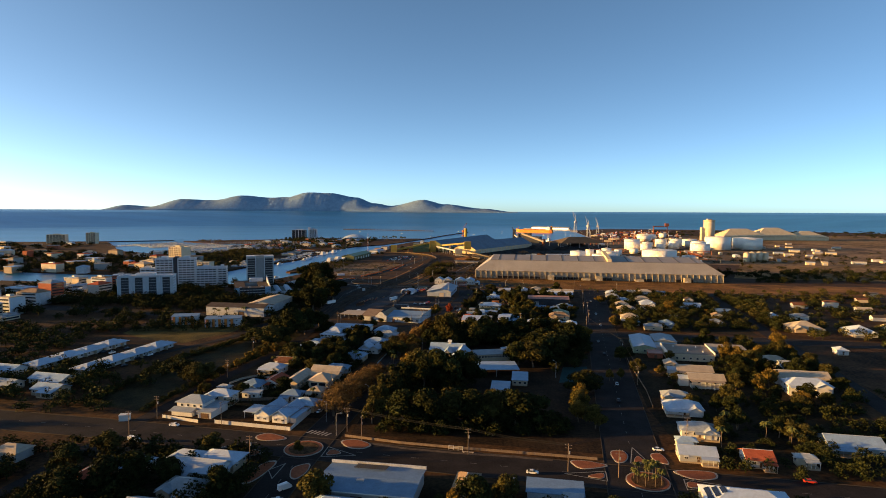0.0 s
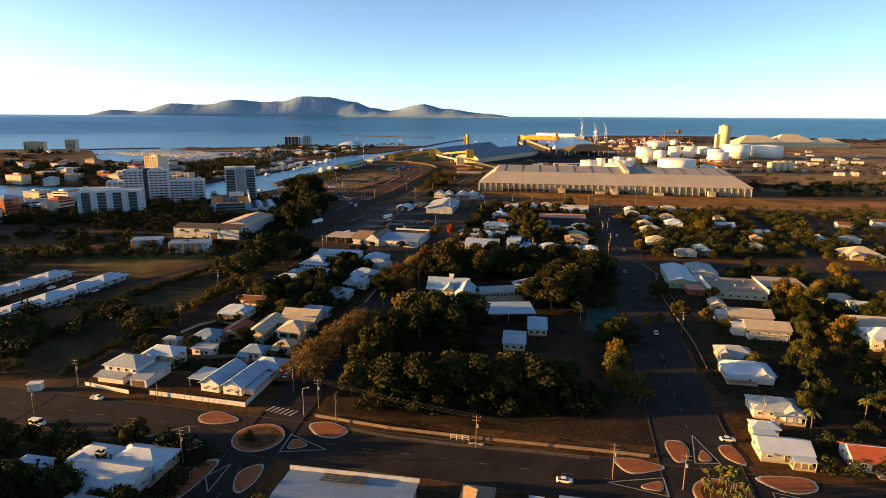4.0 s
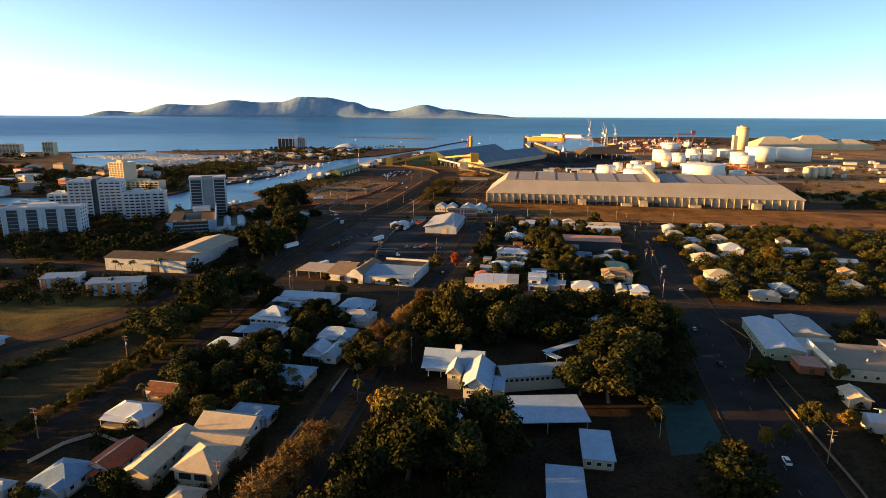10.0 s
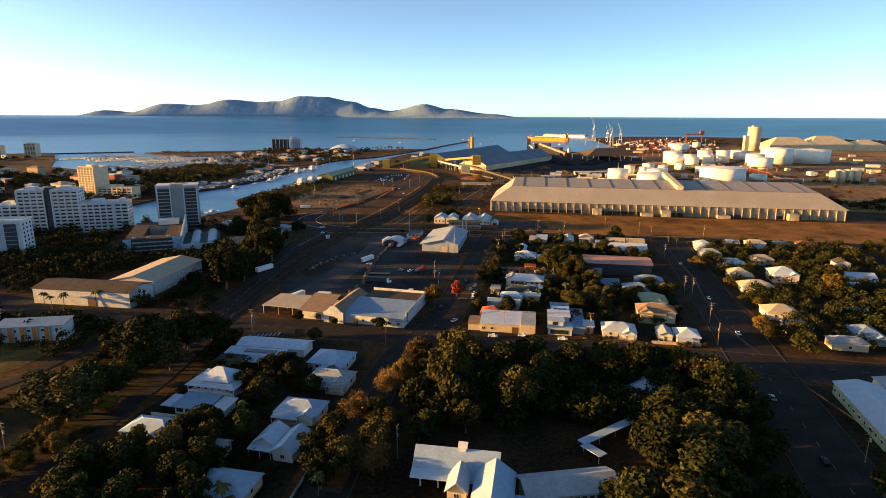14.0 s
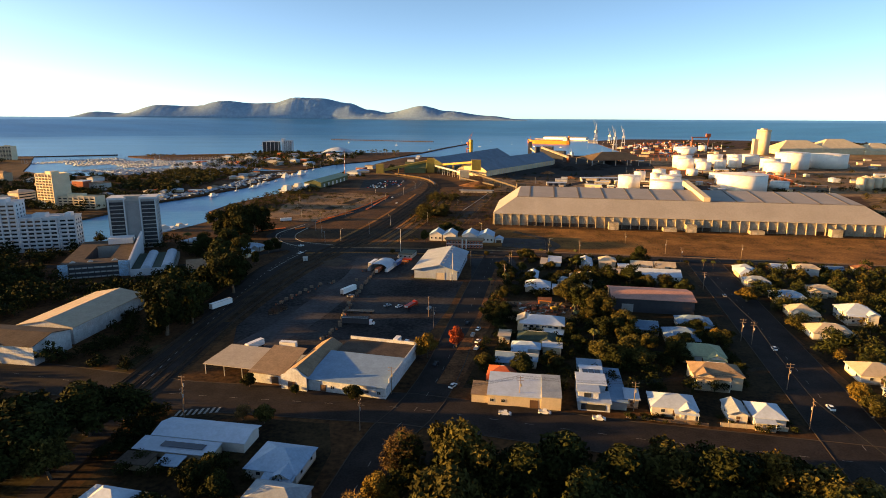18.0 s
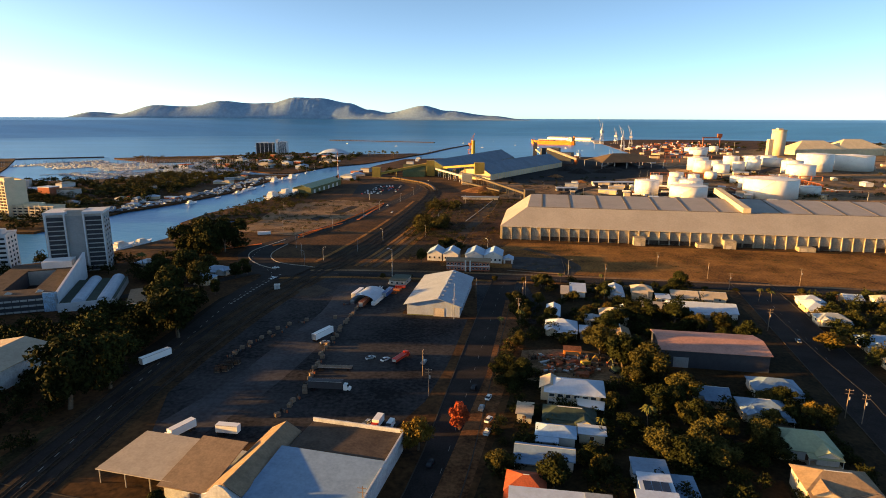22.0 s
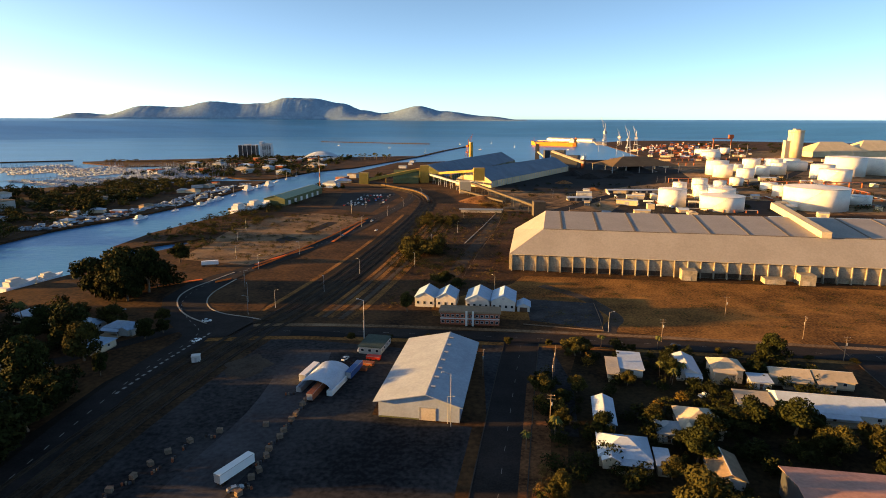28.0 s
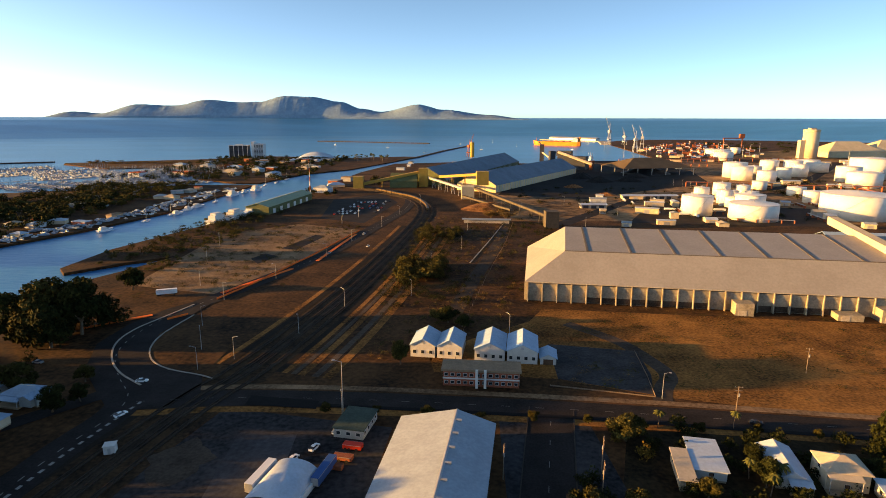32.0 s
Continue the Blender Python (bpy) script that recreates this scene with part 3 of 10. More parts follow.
def windows(parent, w, d, z, sides="fblr", gap=3.2, hood=False, sx=1.0, sz=1.0, inset=0.0, one=True):
    """Windows along the named sides of a w x d block."""
    for s in sides:
        L = w if s in "fb" else d
        n = max(1, int(L / gap))
        for i in range(n):
            u = (i + 0.5) * L / n - L / 2
            at = {"f": pose(u, -d / 2 + inset, z), "b": pose(-u, d / 2 - inset, z, 0, 0, 180), "l": pose(-w / 2 + inset, -u, z, 0, 0, -90), "r": pose(w / 2 - inset, u, z, 0, 0, 90)}[s]
            at = at @ Matrix.Diagonal((sx, 1, sz, 1))
            if one:
                part("window", WIN_ONE, None, parent, at=at)
                continue
            f = part("window", WIN_F, None, parent, at=at)
            part("pane", WIN_P, None, f)
            if hood and random.random() < 0.6:
                part("hood", SHADE_M, None, f)


ROOFNAME = {"white": "white", "blue": "pale blue-grey", "grey": "weathered grey", "beige": "cream", "red": "terracotta-red", "green": "faded green", "brown": "flat brown", "dark": "dark green", "pink": "faded pink", "steel": "steel-blue", "dark_brown": "dark brown", "rust": "rusty brown"}
HOUSE_AT = []


def house(x, y, w, d, kind, col, storeys=1, rot=ROT, solar=False, far=False):
    """A timber suburban house on low stumps with a metal roof, veranda, windows and steps."""
    wi = random.choice((0, 0, 0, 1, 1, 2, 3))
    label = "%s %s house with %s metal roof" % ("two-storey" if storeys == 2 else "low timber", ("white", "cream", "grey", "tan")[wi], ROOFNAME[col])
    t = thing("house", label, "house", x, y, 0, rot, "houses of the suburb")
    HOUSE_AT.append((x, y, max(w, d) / 2))
    base = 0.7 if storeys == 1 else 0.0
    hw = 2.9 if storeys == 1 else 5.6
    top = base + hw
    ww, dd = w - 1.1, d - 1.1
    if base and far:
        base, hw = 0.0, 3.6
    if base:
        part("skirting", B().box(-ww / 2 + 0.1, -dd / 2 + 0.1, 0, ww / 2 - 0.1, dd / 2 - 0.1, base), WALLS[3], t)
    rh = min(w, d) / 2 * 0.46
    along = "x" if w > d * 1.15 or (w > d * 0.7 and random.random() < 0.4) else "y"
    if kind == "hip":
        part("wall", B().box(-ww / 2, -dd / 2, base, ww / 2, dd / 2, top), WALLS[wi], t)
        part("roof", B().hip(w, d, top + 0.12, rh), ROOFS[col], t)
        if random.random() < 0.75 and not far:
            g = B()
            (g.box(-max(w - d, 0) / 2, -0.15, top + rh + 0.02, max(w - d, 0) / 2 + 0.1, 0.15, top + rh + 0.17) if w > d else g.box(-0.15, -max(d - w, 0) / 2 - 0.1, top + rh + 0.02, 0.15, max(d - w, 0) / 2 + 0.1, top + rh + 0.17))
            part("ridge_cap", g, GUTTER, t)
    elif kind in ("gable", "cross"):
        along = "x" if kind == "cross" else along
        rh = (d if along == "x" else w) / 2 * 0.42
        k = rh * ((dd if along == "x" else ww) / (d if along == "x" else w))
        part("wall", B().gwall(ww, dd, base, top, k, along), WALLS[wi], t)
        part("roof", B().gable(w, d, top + 0.02, rh, along=along), ROOFS[col], t)
        if not far:
            g = B().box(-w / 2, -0.16, top + rh + 0.02, w / 2, 0.16, top + rh + 0.1) if along == "x" else B().box(-0.16, -d / 2, top + rh + 0.02, 0.16, d / 2, top + rh + 0.1)
            part("ridge_cap", g, GUTTER, t)
    else:
        part("wall", B().box(-ww / 2, -dd / 2, base, ww / 2, dd / 2, top), WALLS[wi], t)
        part("roof", B().add([(-w / 2, -d / 2, top), (w / 2, -d / 2, top), (w / 2, d / 2, top + 0.5), (-w / 2, d / 2, top + 0.5), (-w / 2, -d / 2, top + 0.2), (w / 2, -d / 2, top + 0.2), (w / 2, d / 2, top + 0.7), (-w / 2, d / 2, top + 0.7)],
                             [(0, 3, 2, 1), (4, 5, 6, 7), (0, 1, 5, 4), (1, 2, 6, 5), (2, 3, 7, 6), (3, 0, 4, 7)]), ROOFS[col], t)
    if kind != "flat" and w > 8 and not far:
        vw, side = w * random.uniform(0.4, 0.75), random.choice((-1, 1))
        vx = side * (w - vw) / 2 * 0.9
        g = B().add([(vx - vw / 2, -d / 2 - 2.4, top - 0.75), (vx + vw / 2, -d / 2 - 2.4, top - 0.75), (vx + vw / 2, -d / 2 + 0.5, top - 0.1), (vx - vw / 2, -d / 2 + 0.5, top - 0.1),
                     (vx - vw / 2, -d / 2 - 2.4, top - 0.6), (vx + vw / 2, -d / 2 - 2.4, top - 0.6), (vx + vw / 2, -d / 2 + 0.5, top + 0.05), (vx - vw / 2, -d / 2 + 0.5, top + 0.05)],
                    [(0, 3, 2, 1), (4, 5, 6, 7), (0, 1, 5, 4), (1, 2, 6, 5), (2, 3, 7, 6), (3, 0, 4, 7)])
        part("veranda_roof", g, ROOFS[col], t)
        part("veranda_floor", B().box(vx - vw / 2 + 0.2, -d / 2 - 2.2, 0, vx + vw / 2 - 0.2, -dd / 2, max(base, 0.25)), WALLS[3], t)
        for i in range(4 if y < 330 else 2):
            px = vx - vw / 2 + 0.3 + i * (vw - 0.6) / (3 if y < 330 else 1)
            part("veranda_post", B().box(px - 0.07, -d / 2 - 2.2, max(base, 0.25), px + 0.07, -d / 2 - 2.06, top - 0.7), FRAME, t)
    if kind == "hip" and w > 12 and d > 8 and not far:
        gx, gw = (-0.26 if wi % 2 else 0.26) * w, w * 0.36
        part("wing_wall", B().gwall(gw - 0.9, d * 0.5, base, top, gw * 0.22, "y", x=gx, y=-d * 0.36), WALLS[wi], t)
        part("wing_roof", B().gable(gw, d * 0.72, top + 0.1, gw * 0.25, x=gx, y=-d * 0.29, along="y"), ROOFS[col], t)
    if not far:
        part("door", B().box(-0.5, -dd / 2 - 0.06, max(base, 0.05), 0.45, -dd / 2 + 0.02, max(base, 0.05) + 2.05), DOORM, t)
    for lev in range(0 if far and x > 300 else storeys):
        windows(t, ww, dd, (base + 1.0) if storeys == 1 else 0.9 + 2.8 * lev, "f" + ("" if far else "r" if x < 0 else "l"), 9.0 if far else (3.6 if y < 330 else 6.0), hood=True, one=y > 300)
    if solar:
        for i in range(4):
            part("solar_panel", B().box(-w * 0.3 + i * 1.8, -d * 0.32, 0, -w * 0.3 + i * 1.8 + 1.65, -d * 0.02, 0.08), SOLAR, t, "dark solar panel",
                 at=pose(0, 0, top + rh * 0.18, 0, 0, 0) @ pose(0, 0, 0.1, 23, 0, 0))
    return t


def leafcloud(b, rnd, blobs, n, size):
    """n small three-cornered leaf sprays through the lobes, thicker towards their skin."""
    tot = sum(r ** 2 for *_, r in blobs)
    for cx, cy, cz, r in blobs:
        for _ in range(int(n * r * r / tot)):
            u, a = rnd.uniform(-0.8, 1), rnd.uniform(0, 2 * math.pi)
            q = math.sqrt(1 - u * u)
            rr = r * (0.35 + 0.72 * rnd.random() ** 0.55)
            c = Vector((cx + rr * q * math.cos(a), cy + rr * q * math.sin(a), cz + rr * u * 0.85))
            nrm = Vector((q * math.cos(a) + rnd.gauss(0, 0.7), q * math.sin(a) + rnd.gauss(0, 0.7), u + rnd.gauss(0, 0.7) + 0.2)).normalized()
            e = nrm.orthogonal().normalized()
            e.rotate(Matrix.Rotation(rnd.uniform(0, 6.28), 3, nrm))
            g = nrm.cross(e)
            s = size * rnd.uniform(0.55, 1.35)
            k = len(b.v)
            b.v += [tuple(c + e * s), tuple(c - e * s * 0.6 + g * s * 0.62), tuple(c - e * s * 0.6 - g * s * 0.62)]
            b.f.append((k, k + 1, k + 2))


TREES = {}


def tree_meshes(kind, seed, h, w, n):
    rnd = random.Random(seed)
    tr, cr = B(), B()
    th = h * (0.22 if kind != "bare" else 0.2)
    r0 = 0.05 * h ** 0.75
    lean = (rnd.uniform(-0.4, 0.4), rnd.uniform(-0.4, 0.4))
    fork = (lean[0], lean[1], th)
    tr.tube((0, 0, -0.1), fork, r0 * 1.3, r0 * 0.85, 8)
    blobs = []
    for i in range(rnd.randint(13, 17)):
        a = 2.4 * i + rnd.uniform(-0.4, 0.4)
        rad = w * rnd.uniform(0.08, 0.38)
        z = h * rnd.uniform(0.32, 0.80)
        p = (rad * math.cos(a), rad * math.sin(a), z)
        mid = (fork[0] * 0.5 + p[0] * 0.45, fork[1] * 0.5 + p[1] * 0.45, th + (z - th) * 0.55)
        tr.tube(fork, mid, r0 * 0.5, r0 * 0.32, 5)
        tr.tube(mid, p, r0 * 0.32, r0 * 0.12, 5)
        blobs.append((*p, w * rnd.uniform(0.14, 0.225)))
    blobs.append((lean[0], lean[1], h * 0.8, w * 0.24))
    if kind == "bare":
        for cx, cy, cz, r in blobs:
            for _ in range(45):
                d = Vector((rnd.gauss(0, 1), rnd.gauss(0, 1), rnd.gauss(0.4, 0.8))).normalized()
                p = Vector((cx, cy, cz)) + d * r * 0.2
                cr.tube(p, p + d * r * rnd.uniform(0.7, 1.25), 0.05, 0.02, 3)
        leafcloud(cr, rnd, blobs, n // 2, 0.26)
    else:
        leafcloud(cr, rnd, blobs, n, 0.43)
    return tr.mesh("trunk", BARK), cr


TREE_TEXT = {"dark": "broad dark-green shade tree", "olive": "olive-green spreading street tree", "gold": "tree with golden yellowing leaves", "bare": "tree with dry brown thinning branches", "red": "small tree with bright red blossom"}


def tree(x, y, h=9.0, w=9.0, kind="dark", variant=0):
    key = (kind, variant)
    h, w = h * 1.42, w * 1.32
    m = pose(x, y, 0, 0, 0, random.uniform(0, 360)) @ Matrix.Diagonal((w / 10, w / 10, h / 10, 1))
    if key not in TREES:
        tr, cr = tree_meshes(kind, 11 * variant + sum(map(ord, kind)), 10.0, 10.0, 3900)
        t = thing("tree", TREE_TEXT[kind], "tree", 0, 0, 0)
        part("trunk", tr, None, t)
        part("crown", cr.mesh("crown", LEAF[kind]), None, t)
        TREES[key] = t
    else:
        t = copy_thing(TREES[key], pose(0, 0, 0))
    t.matrix_basis = m
    return t


def woods(name, spots, label, leaf, dens=260, size=0.62):
    """Many far trees and shrubs in one object: crowns of leaf clumps and short trunks."""
    protos = []
    dens, size = int(dens * 0.85), size * 1.25
    for v in range(4):
        rnd = random.Random(900 + v)
        bb = B()
        blobs = [(2.6 * math.cos(i * 1.05 + v), 2.6 * math.sin(i * 1.05 + v), rnd.uniform(1.9, 6.2), rnd.uniform(2.0, 2.8)) for i in range(7)] + [(0, 0, 7.4, 2.4)]
        leafcloud(bb, rnd, blobs, dens, size)
        bb.add([(0.35, 0, 0), (-0.2, 0.3, 0), (-0.2, -0.3, 0), (0, 0, 6)], [(0, 1, 3), (1, 2, 3), (2, 0, 3)])
        protos.append((np.array(bb.v), bb.f))
    V, F, k = [], [], 0
    for x, y, h, w in spots:
        pv, pf = protos[int(x * 3 + y * 7) % 4]
        a = (x * 1.7 + y * 0.9) % 6.28
        q = pv * (w / 10, w / 10, h / 10)
        V.append(np.stack([q[:, 0] * math.cos(a) - q[:, 1] * math.sin(a) + x, q[:, 0] * math.sin(a) + q[:, 1] * math.cos(a) + y, q[:, 2]], -1))
        F += [tuple(i + k for i in f) for f in pf]
        k += len(pv)
    me = bpy.data.meshes.new(name)
    me.from_pydata(np.concatenate(V).tolist(), [], F)
    me.materials.append(LEAF[leaf])
    me.update()
    return tagged(new(name, me), label, "trees", "", "stuff")


PALM = []


def palm(x, y, h=8.0):
    if not PALM:
        for v in range(3):
            rnd = random.Random(v + 70)
            tr, cr = B(), B()
            pts = [Vector((0.25 * math.sin(k * 0.5 + v), 0.1 * k * (v - 1) * 0.5, k * 1.0)) for k in range(9)]
            for a, c in zip(pts, pts[1:]):
                tr.tube(a, c, 0.2 - 0.01 * a.z, 0.19 - 0.01 * a.z, 7)
            top = pts[-1]
            for i in range(16):
                a = i * 2.4
                up = rnd.uniform(0.0, 1.0)
                d = Vector((math.cos(a), math.sin(a), 0))
                s = Vector((-d.y, d.x, 0))
                L = rnd.uniform(2.3, 3.0)
                prev = None
                for k in range(6):
                    u = k / 5
                    c = top + d * L * u + Vector((0, 0, up * 1.3 * u * (1 - u * 0.5) * 2 - 1.9 * u * u))
                    wd = 0.55 * math.sin(math.pi * (0.12 + 0.85 * u))
                    row = (c + s * wd + Vector((0, 0, -wd * 0.7)), c, c - s * wd + Vector((0, 0, -wd * 0.7)))
                    if prev:
                        cr.add([*prev, *row], [(0, 1, 4, 3), (1, 2, 5, 4)])
                    prev = row
            t = thing("palm_tree", "slender palm with drooping green fronds", "palm", x, y, 0)
            part("trunk", tr.mesh("trunk", BARK), None, t)
            part("fronds", cr.mesh("fronds", LEAF["palm"]), None, t)
            t.matrix_basis = pose(x + v * 2.2, y + v * 1.3, 0, 0, 0, v * 50) @ Matrix.Diagonal((h / 9, h / 9, h / 9, 1))
            PALM.append(t)
        return
    o = copy_thing(random.choice(PALM), pose(0, 0, 0))
    k = h / 9 * random.uniform(0.85, 1.15)
    o.matrix_basis = pose(x, y, 0, 0, 0, random.uniform(0, 360)) @ Matrix.Diagonal((k, k, k, 1))


POLES = {}


def power_pole(x, y, rot=0.0, h=11.0):
    if "p" in POLES:
        return copy_thing(POLES["p"], pose(x, y, 0, 0, 0, rot))
    t = thing("power_pole", "weathered timber power pole with crossarms", "power pole", x, y, 0, rot, "power poles along the streets")
    part("pole", B().cyl(0, 0, -0.2, h, 0.17, 0.12, 8), TIMBER, t)
    for z in (h - 0.5, h - 1.7):
        part("crossarm", B().box(-1.3, -0.2, z, 1.3, -0.08, z + 0.14), TIMBER, t)
        for q in ((-1.1, 1.1) if z > h - 1 else ()):
            part("insulator", B().cyl(q, -0.14, z + 0.14, z + 0.36, 0.06, 0.05, 6), FRAME, t)
    part("transformer", B().cyl(0.42, 0, h - 4.0, h - 2.9, 0.27, 0.27, 8), GALV, t)
    POLES["p"] = t
    return t


def street_lamp(x, y, rot=0.0, h=10.0):
    if "l" in POLES:
        return copy_thing(POLES["l"], pose(x, y, 0, 0, 0, rot))
    t = thing("street_lamp", "tall galvanised street lamp with outreach arm", "street lamp", x, y, 0, rot, "street lamps")
    part("pole", B().cyl(0, 0, -0.1, h, 0.12, 0.07, 8), GALV, t)
    part("arm", B().tube((0, 0, h - 0.1), (1.9, 0, h + 0.5), 0.06, 0.05), GALV, t)
    part("lamp_head", B().box(1.7, -0.16, h + 0.42, 2.5, 0.16, h + 0.6), GALV, t)
    POLES["l"] = t
    return t


VEH = {}
WHEEL = B()
WHEEL.add([(0.33 * math.cos(i * math.pi / 6), s, 0.33 * math.sin(i * math.pi / 6)) for s in (-0.11, 0.11) for i in range(12)],
          [tuple(range(12)), tuple(range(23, 11, -1))] + [((i + 1) % 12, i, 12 + i, 12 + (i + 1) % 12) for i in range(12)])
WHEEL = WHEEL.mesh("wheel", BLACKR)


def loft(b, secs):
    """Rings of (x, half width low, half width high, z low, z high) skinned along x."""
    k0 = len(b.v)
    for x, wl, wh, zl, zh in secs:
        b.v += [(x, -wl, zl), (x, wl, zl), (x, wh, zh), (x, -wh, zh)]
    n = len(secs)
    for k in range(n - 1):
        o = k0 + 4 * k
        b.f += [(o + i, o + 4 + i, o + 4 + (i + 1) % 4, o + (i + 1) % 4) for i in range(4)]
    b.f += [(k0, k0 + 1, k0 + 2, k0 + 3), (k0 + 4 * n - 1, k0 + 4 * n - 2, k0 + 4 * n - 3, k0 + 4 * n - 4)]
    return b


def car(x, y, rot=0.0, col="white", kind="sedan", far=False):
    """A parked car, ute or van; its length runs along its own x."""
    key = (col, kind, far)
    if key in VEH:
        return copy_thing(VEH[key], pose(x, y, 0.1, 0, 0, rot))
    t = thing({"sedan": "car", "ute": "utility_truck", "van": "van"}[kind], "%s parked %s on the street" % (col, {"sedan": "car", "ute": "pickup ute", "van": "delivery van"}[kind]), kind if kind != "sedan" else "car", x, y, 0.1, rot, "parked vehicles")
    P = CARS[col]
    if far:
        part("body", loft(loft(B(), [(-2.25, 0.75, 0.72, 0.0, 0.85), (-2.0, 0.87, 0.84, 0.0, 0.95), (1.7, 0.88, 0.84, 0.0, 0.95), (2.25, 0.75, 0.7, 0.1, 0.75)]), [(-1.05, 0.62, 0.58, 1.4, 1.5), (0.3, 0.62, 0.58, 1.4, 1.5)]), P, t)
        part("glasshouse", loft(B(), [(-1.85, 0.78, 0.7, 0.93, 1.0), (-1.1, 0.8, 0.62, 0.93, 1.42), (0.35, 0.8, 0.62, 0.93, 1.44), (1.15, 0.8, 0.72, 0.93, 0.98)]), GLASS, t)
        VEH[key] = t
        return t
    if kind == "van":
        part("body", loft(B(), [(-2.5, 0.9, 0.85, 0.35, 2.3), (1.2, 0.95, 0.88, 0.35, 2.35), (1.9, 0.95, 0.85, 0.35, 1.5), (2.5, 0.85, 0.8, 0.35, 1.1)]), P, t)
        part("windscreen", loft(B(), [(1.3, 0.84, 0.8, 1.55, 2.24), (1.93, 0.83, 0.8, 1.5, 1.58)]), GLASS, t)
    else:
        part("body", loft(B(), [(-2.25, 0.75, 0.72, 0.4, 0.85), (-2.0, 0.87, 0.84, 0.3, 0.95), (1.7, 0.88, 0.84, 0.3, 0.95), (2.25, 0.75, 0.7, 0.38, 0.75)]), P, t)
        if kind == "sedan":
            part("glasshouse", loft(B(), [(-1.85, 0.78, 0.7, 0.93, 1.0), (-1.1, 0.8, 0.62, 0.93, 1.42), (0.35, 0.8, 0.62, 0.93, 1.44), (1.15, 0.8, 0.72, 0.93, 0.98)]), GLASS, t)
            part("roof", loft(B(), [(-1.05, 0.62, 0.58, 1.41, 1.47), (0.3, 0.62, 0.58, 1.42, 1.48)]), P, t)
        else:
            part("cab", loft(B(), [(-0.5, 0.8, 0.65, 0.93, 1.6), (0.6, 0.8, 0.66, 0.93, 1.62), (1.3, 0.82, 0.75, 0.93, 1.0)]), P, t)
            part("windscreen", loft(B(), [(0.66, 0.7, 0.6, 1.05, 1.56), (1.31, 0.74, 0.7, 1.0, 1.05)]), GLASS, t)
            part("tray", B().box(-2.25, -0.88, 0.95, -0.6, -0.8, 1.25).box(-2.25, 0.8, 0.95, -0.6, 0.88, 1.25).box(-2.25, -0.8, 0.95, -2.17, 0.8, 1.25), GALV, t)
        for s in (-0.55, 0.55):
            part("headlight", B().box(2.1, s - 0.16, 0.62, 2.24, s + 0.16, 0.74), FRAME, t)
    for wx in (-1.4, 1.4):
        for wy in (-0.82, 0.82):
            part("wheel", WHEEL, None, t, at=pose(wx, wy, 0.33))
    VEH[key] = t
    return t


def truck(x, y, rot=0.0, box=(7.0, 2.5, 2.6), boxmat=None, cabmat=None, label="", cab=True, base=1.1):
    """A lorry or standing trailer: deck, load body, cab and wheels; forward is its own +x."""
    L, W, Hh = box
    t = thing("truck" if cab else "trailer", label, "truck" if cab else "trailer", x, y, 0.06, rot, "vehicles in the truck yard")
    part("chassis", B().box(-L / 2, -0.5, 0.75, L / 2 + (1.0 if cab else 0.3), 0.5, base), BLACKR, t)
    part("load_body", B().box(-L / 2, -W / 2, base + 0.02, L / 2, W / 2, base + Hh), boxmat, t)
    part("body_rail", B().box(-L / 2, -W / 2 - 0.04, base + Hh - 0.15, L / 2, -W / 2 - 0.004, base + Hh).box(-L / 2, W / 2 + 0.004, base + Hh - 0.15, L / 2, W / 2 + 0.04, base + Hh), GALV, t)
    part("rear_door", B().box(-L / 2 - 0.05, -W / 2 + 0.1, base + 0.1, -L / 2 - 0.004, W / 2 - 0.1, base + Hh - 0.1), GALV, t)
    if cab:
        part("cab", loft(B(), [(L / 2 + 0.5, 1.15, 1.1, 0.7, 2.9), (L / 2 + 1.9, 1.15, 1.05, 0.7, 2.8), (L / 2 + 2.2, 1.1, 1.05, 0.7, 1.7), (L / 2 + 3.1, 1.0, 0.9, 0.7, 1.55)]), cabmat, t)
        part("windscreen", loft(B(), [(L / 2 + 1.95, 0.98, 0.95, 1.75, 2.7), (L / 2 + 2.22, 0.98, 0.95, 1.7, 1.78)]), GLASS, t)
        part("headlight", B().box(L / 2 + 3.0, -0.8, 0.9, L / 2 + 3.13, -0.45, 1.15), FRAME, t)
        part("headlight", B().box(L / 2 + 3.0, 0.45, 0.9, L / 2 + 3.13, 0.8, 1.15), FRAME, t)
    xs = [-L / 2 + 0.9, -L / 2 + 2.1] + ([L / 2 + 2.2] if cab else [L / 2 - 1.5])
    for wx in xs:
        for wy in (-1.0, 1.0):
            part("wheel", WHEEL, None, t, at=pose(wx, wy, 0.5) @ Matrix.Diagonal((1.5, 2.0, 1.5, 1)))
    return t


# ---------------------------------------------------------------- the long bulk-storage shed
SH = thing("storage_shed", "very long cream bulk-storage shed with hipped metal roof", "warehouse", 44, 872, 0, -8.9)
L, D, EH = 356.0, 90.0, 11.5
part("wall", B().box(1, 1.5, 0, L - 1, D - 1.5, EH - 0.2), SHEDWALL, SH)
b = B()
e = [(0, 0), (L, 0), (L, D), (0, D)]
r = [(22, 16, 26.0), (L - 22, 16, 26.0), (L - 24, 66, 31.0), (24, 66, 31.0)]
b.add([(x, y, EH - 0.4) for x, y in e] + [(x, y, EH) for x, y in e] + r,
      [(3, 2, 1, 0), (0, 1, 5, 4), (1, 2, 6, 5), (2, 3, 7, 6), (3, 0, 4, 7), (4, 5, 9, 8), (5, 6, 10, 9), (6, 7, 11, 10), (7, 4, 8, 11), (8, 9, 10, 11)])
part("roof", b, SHEDROOF, SH)
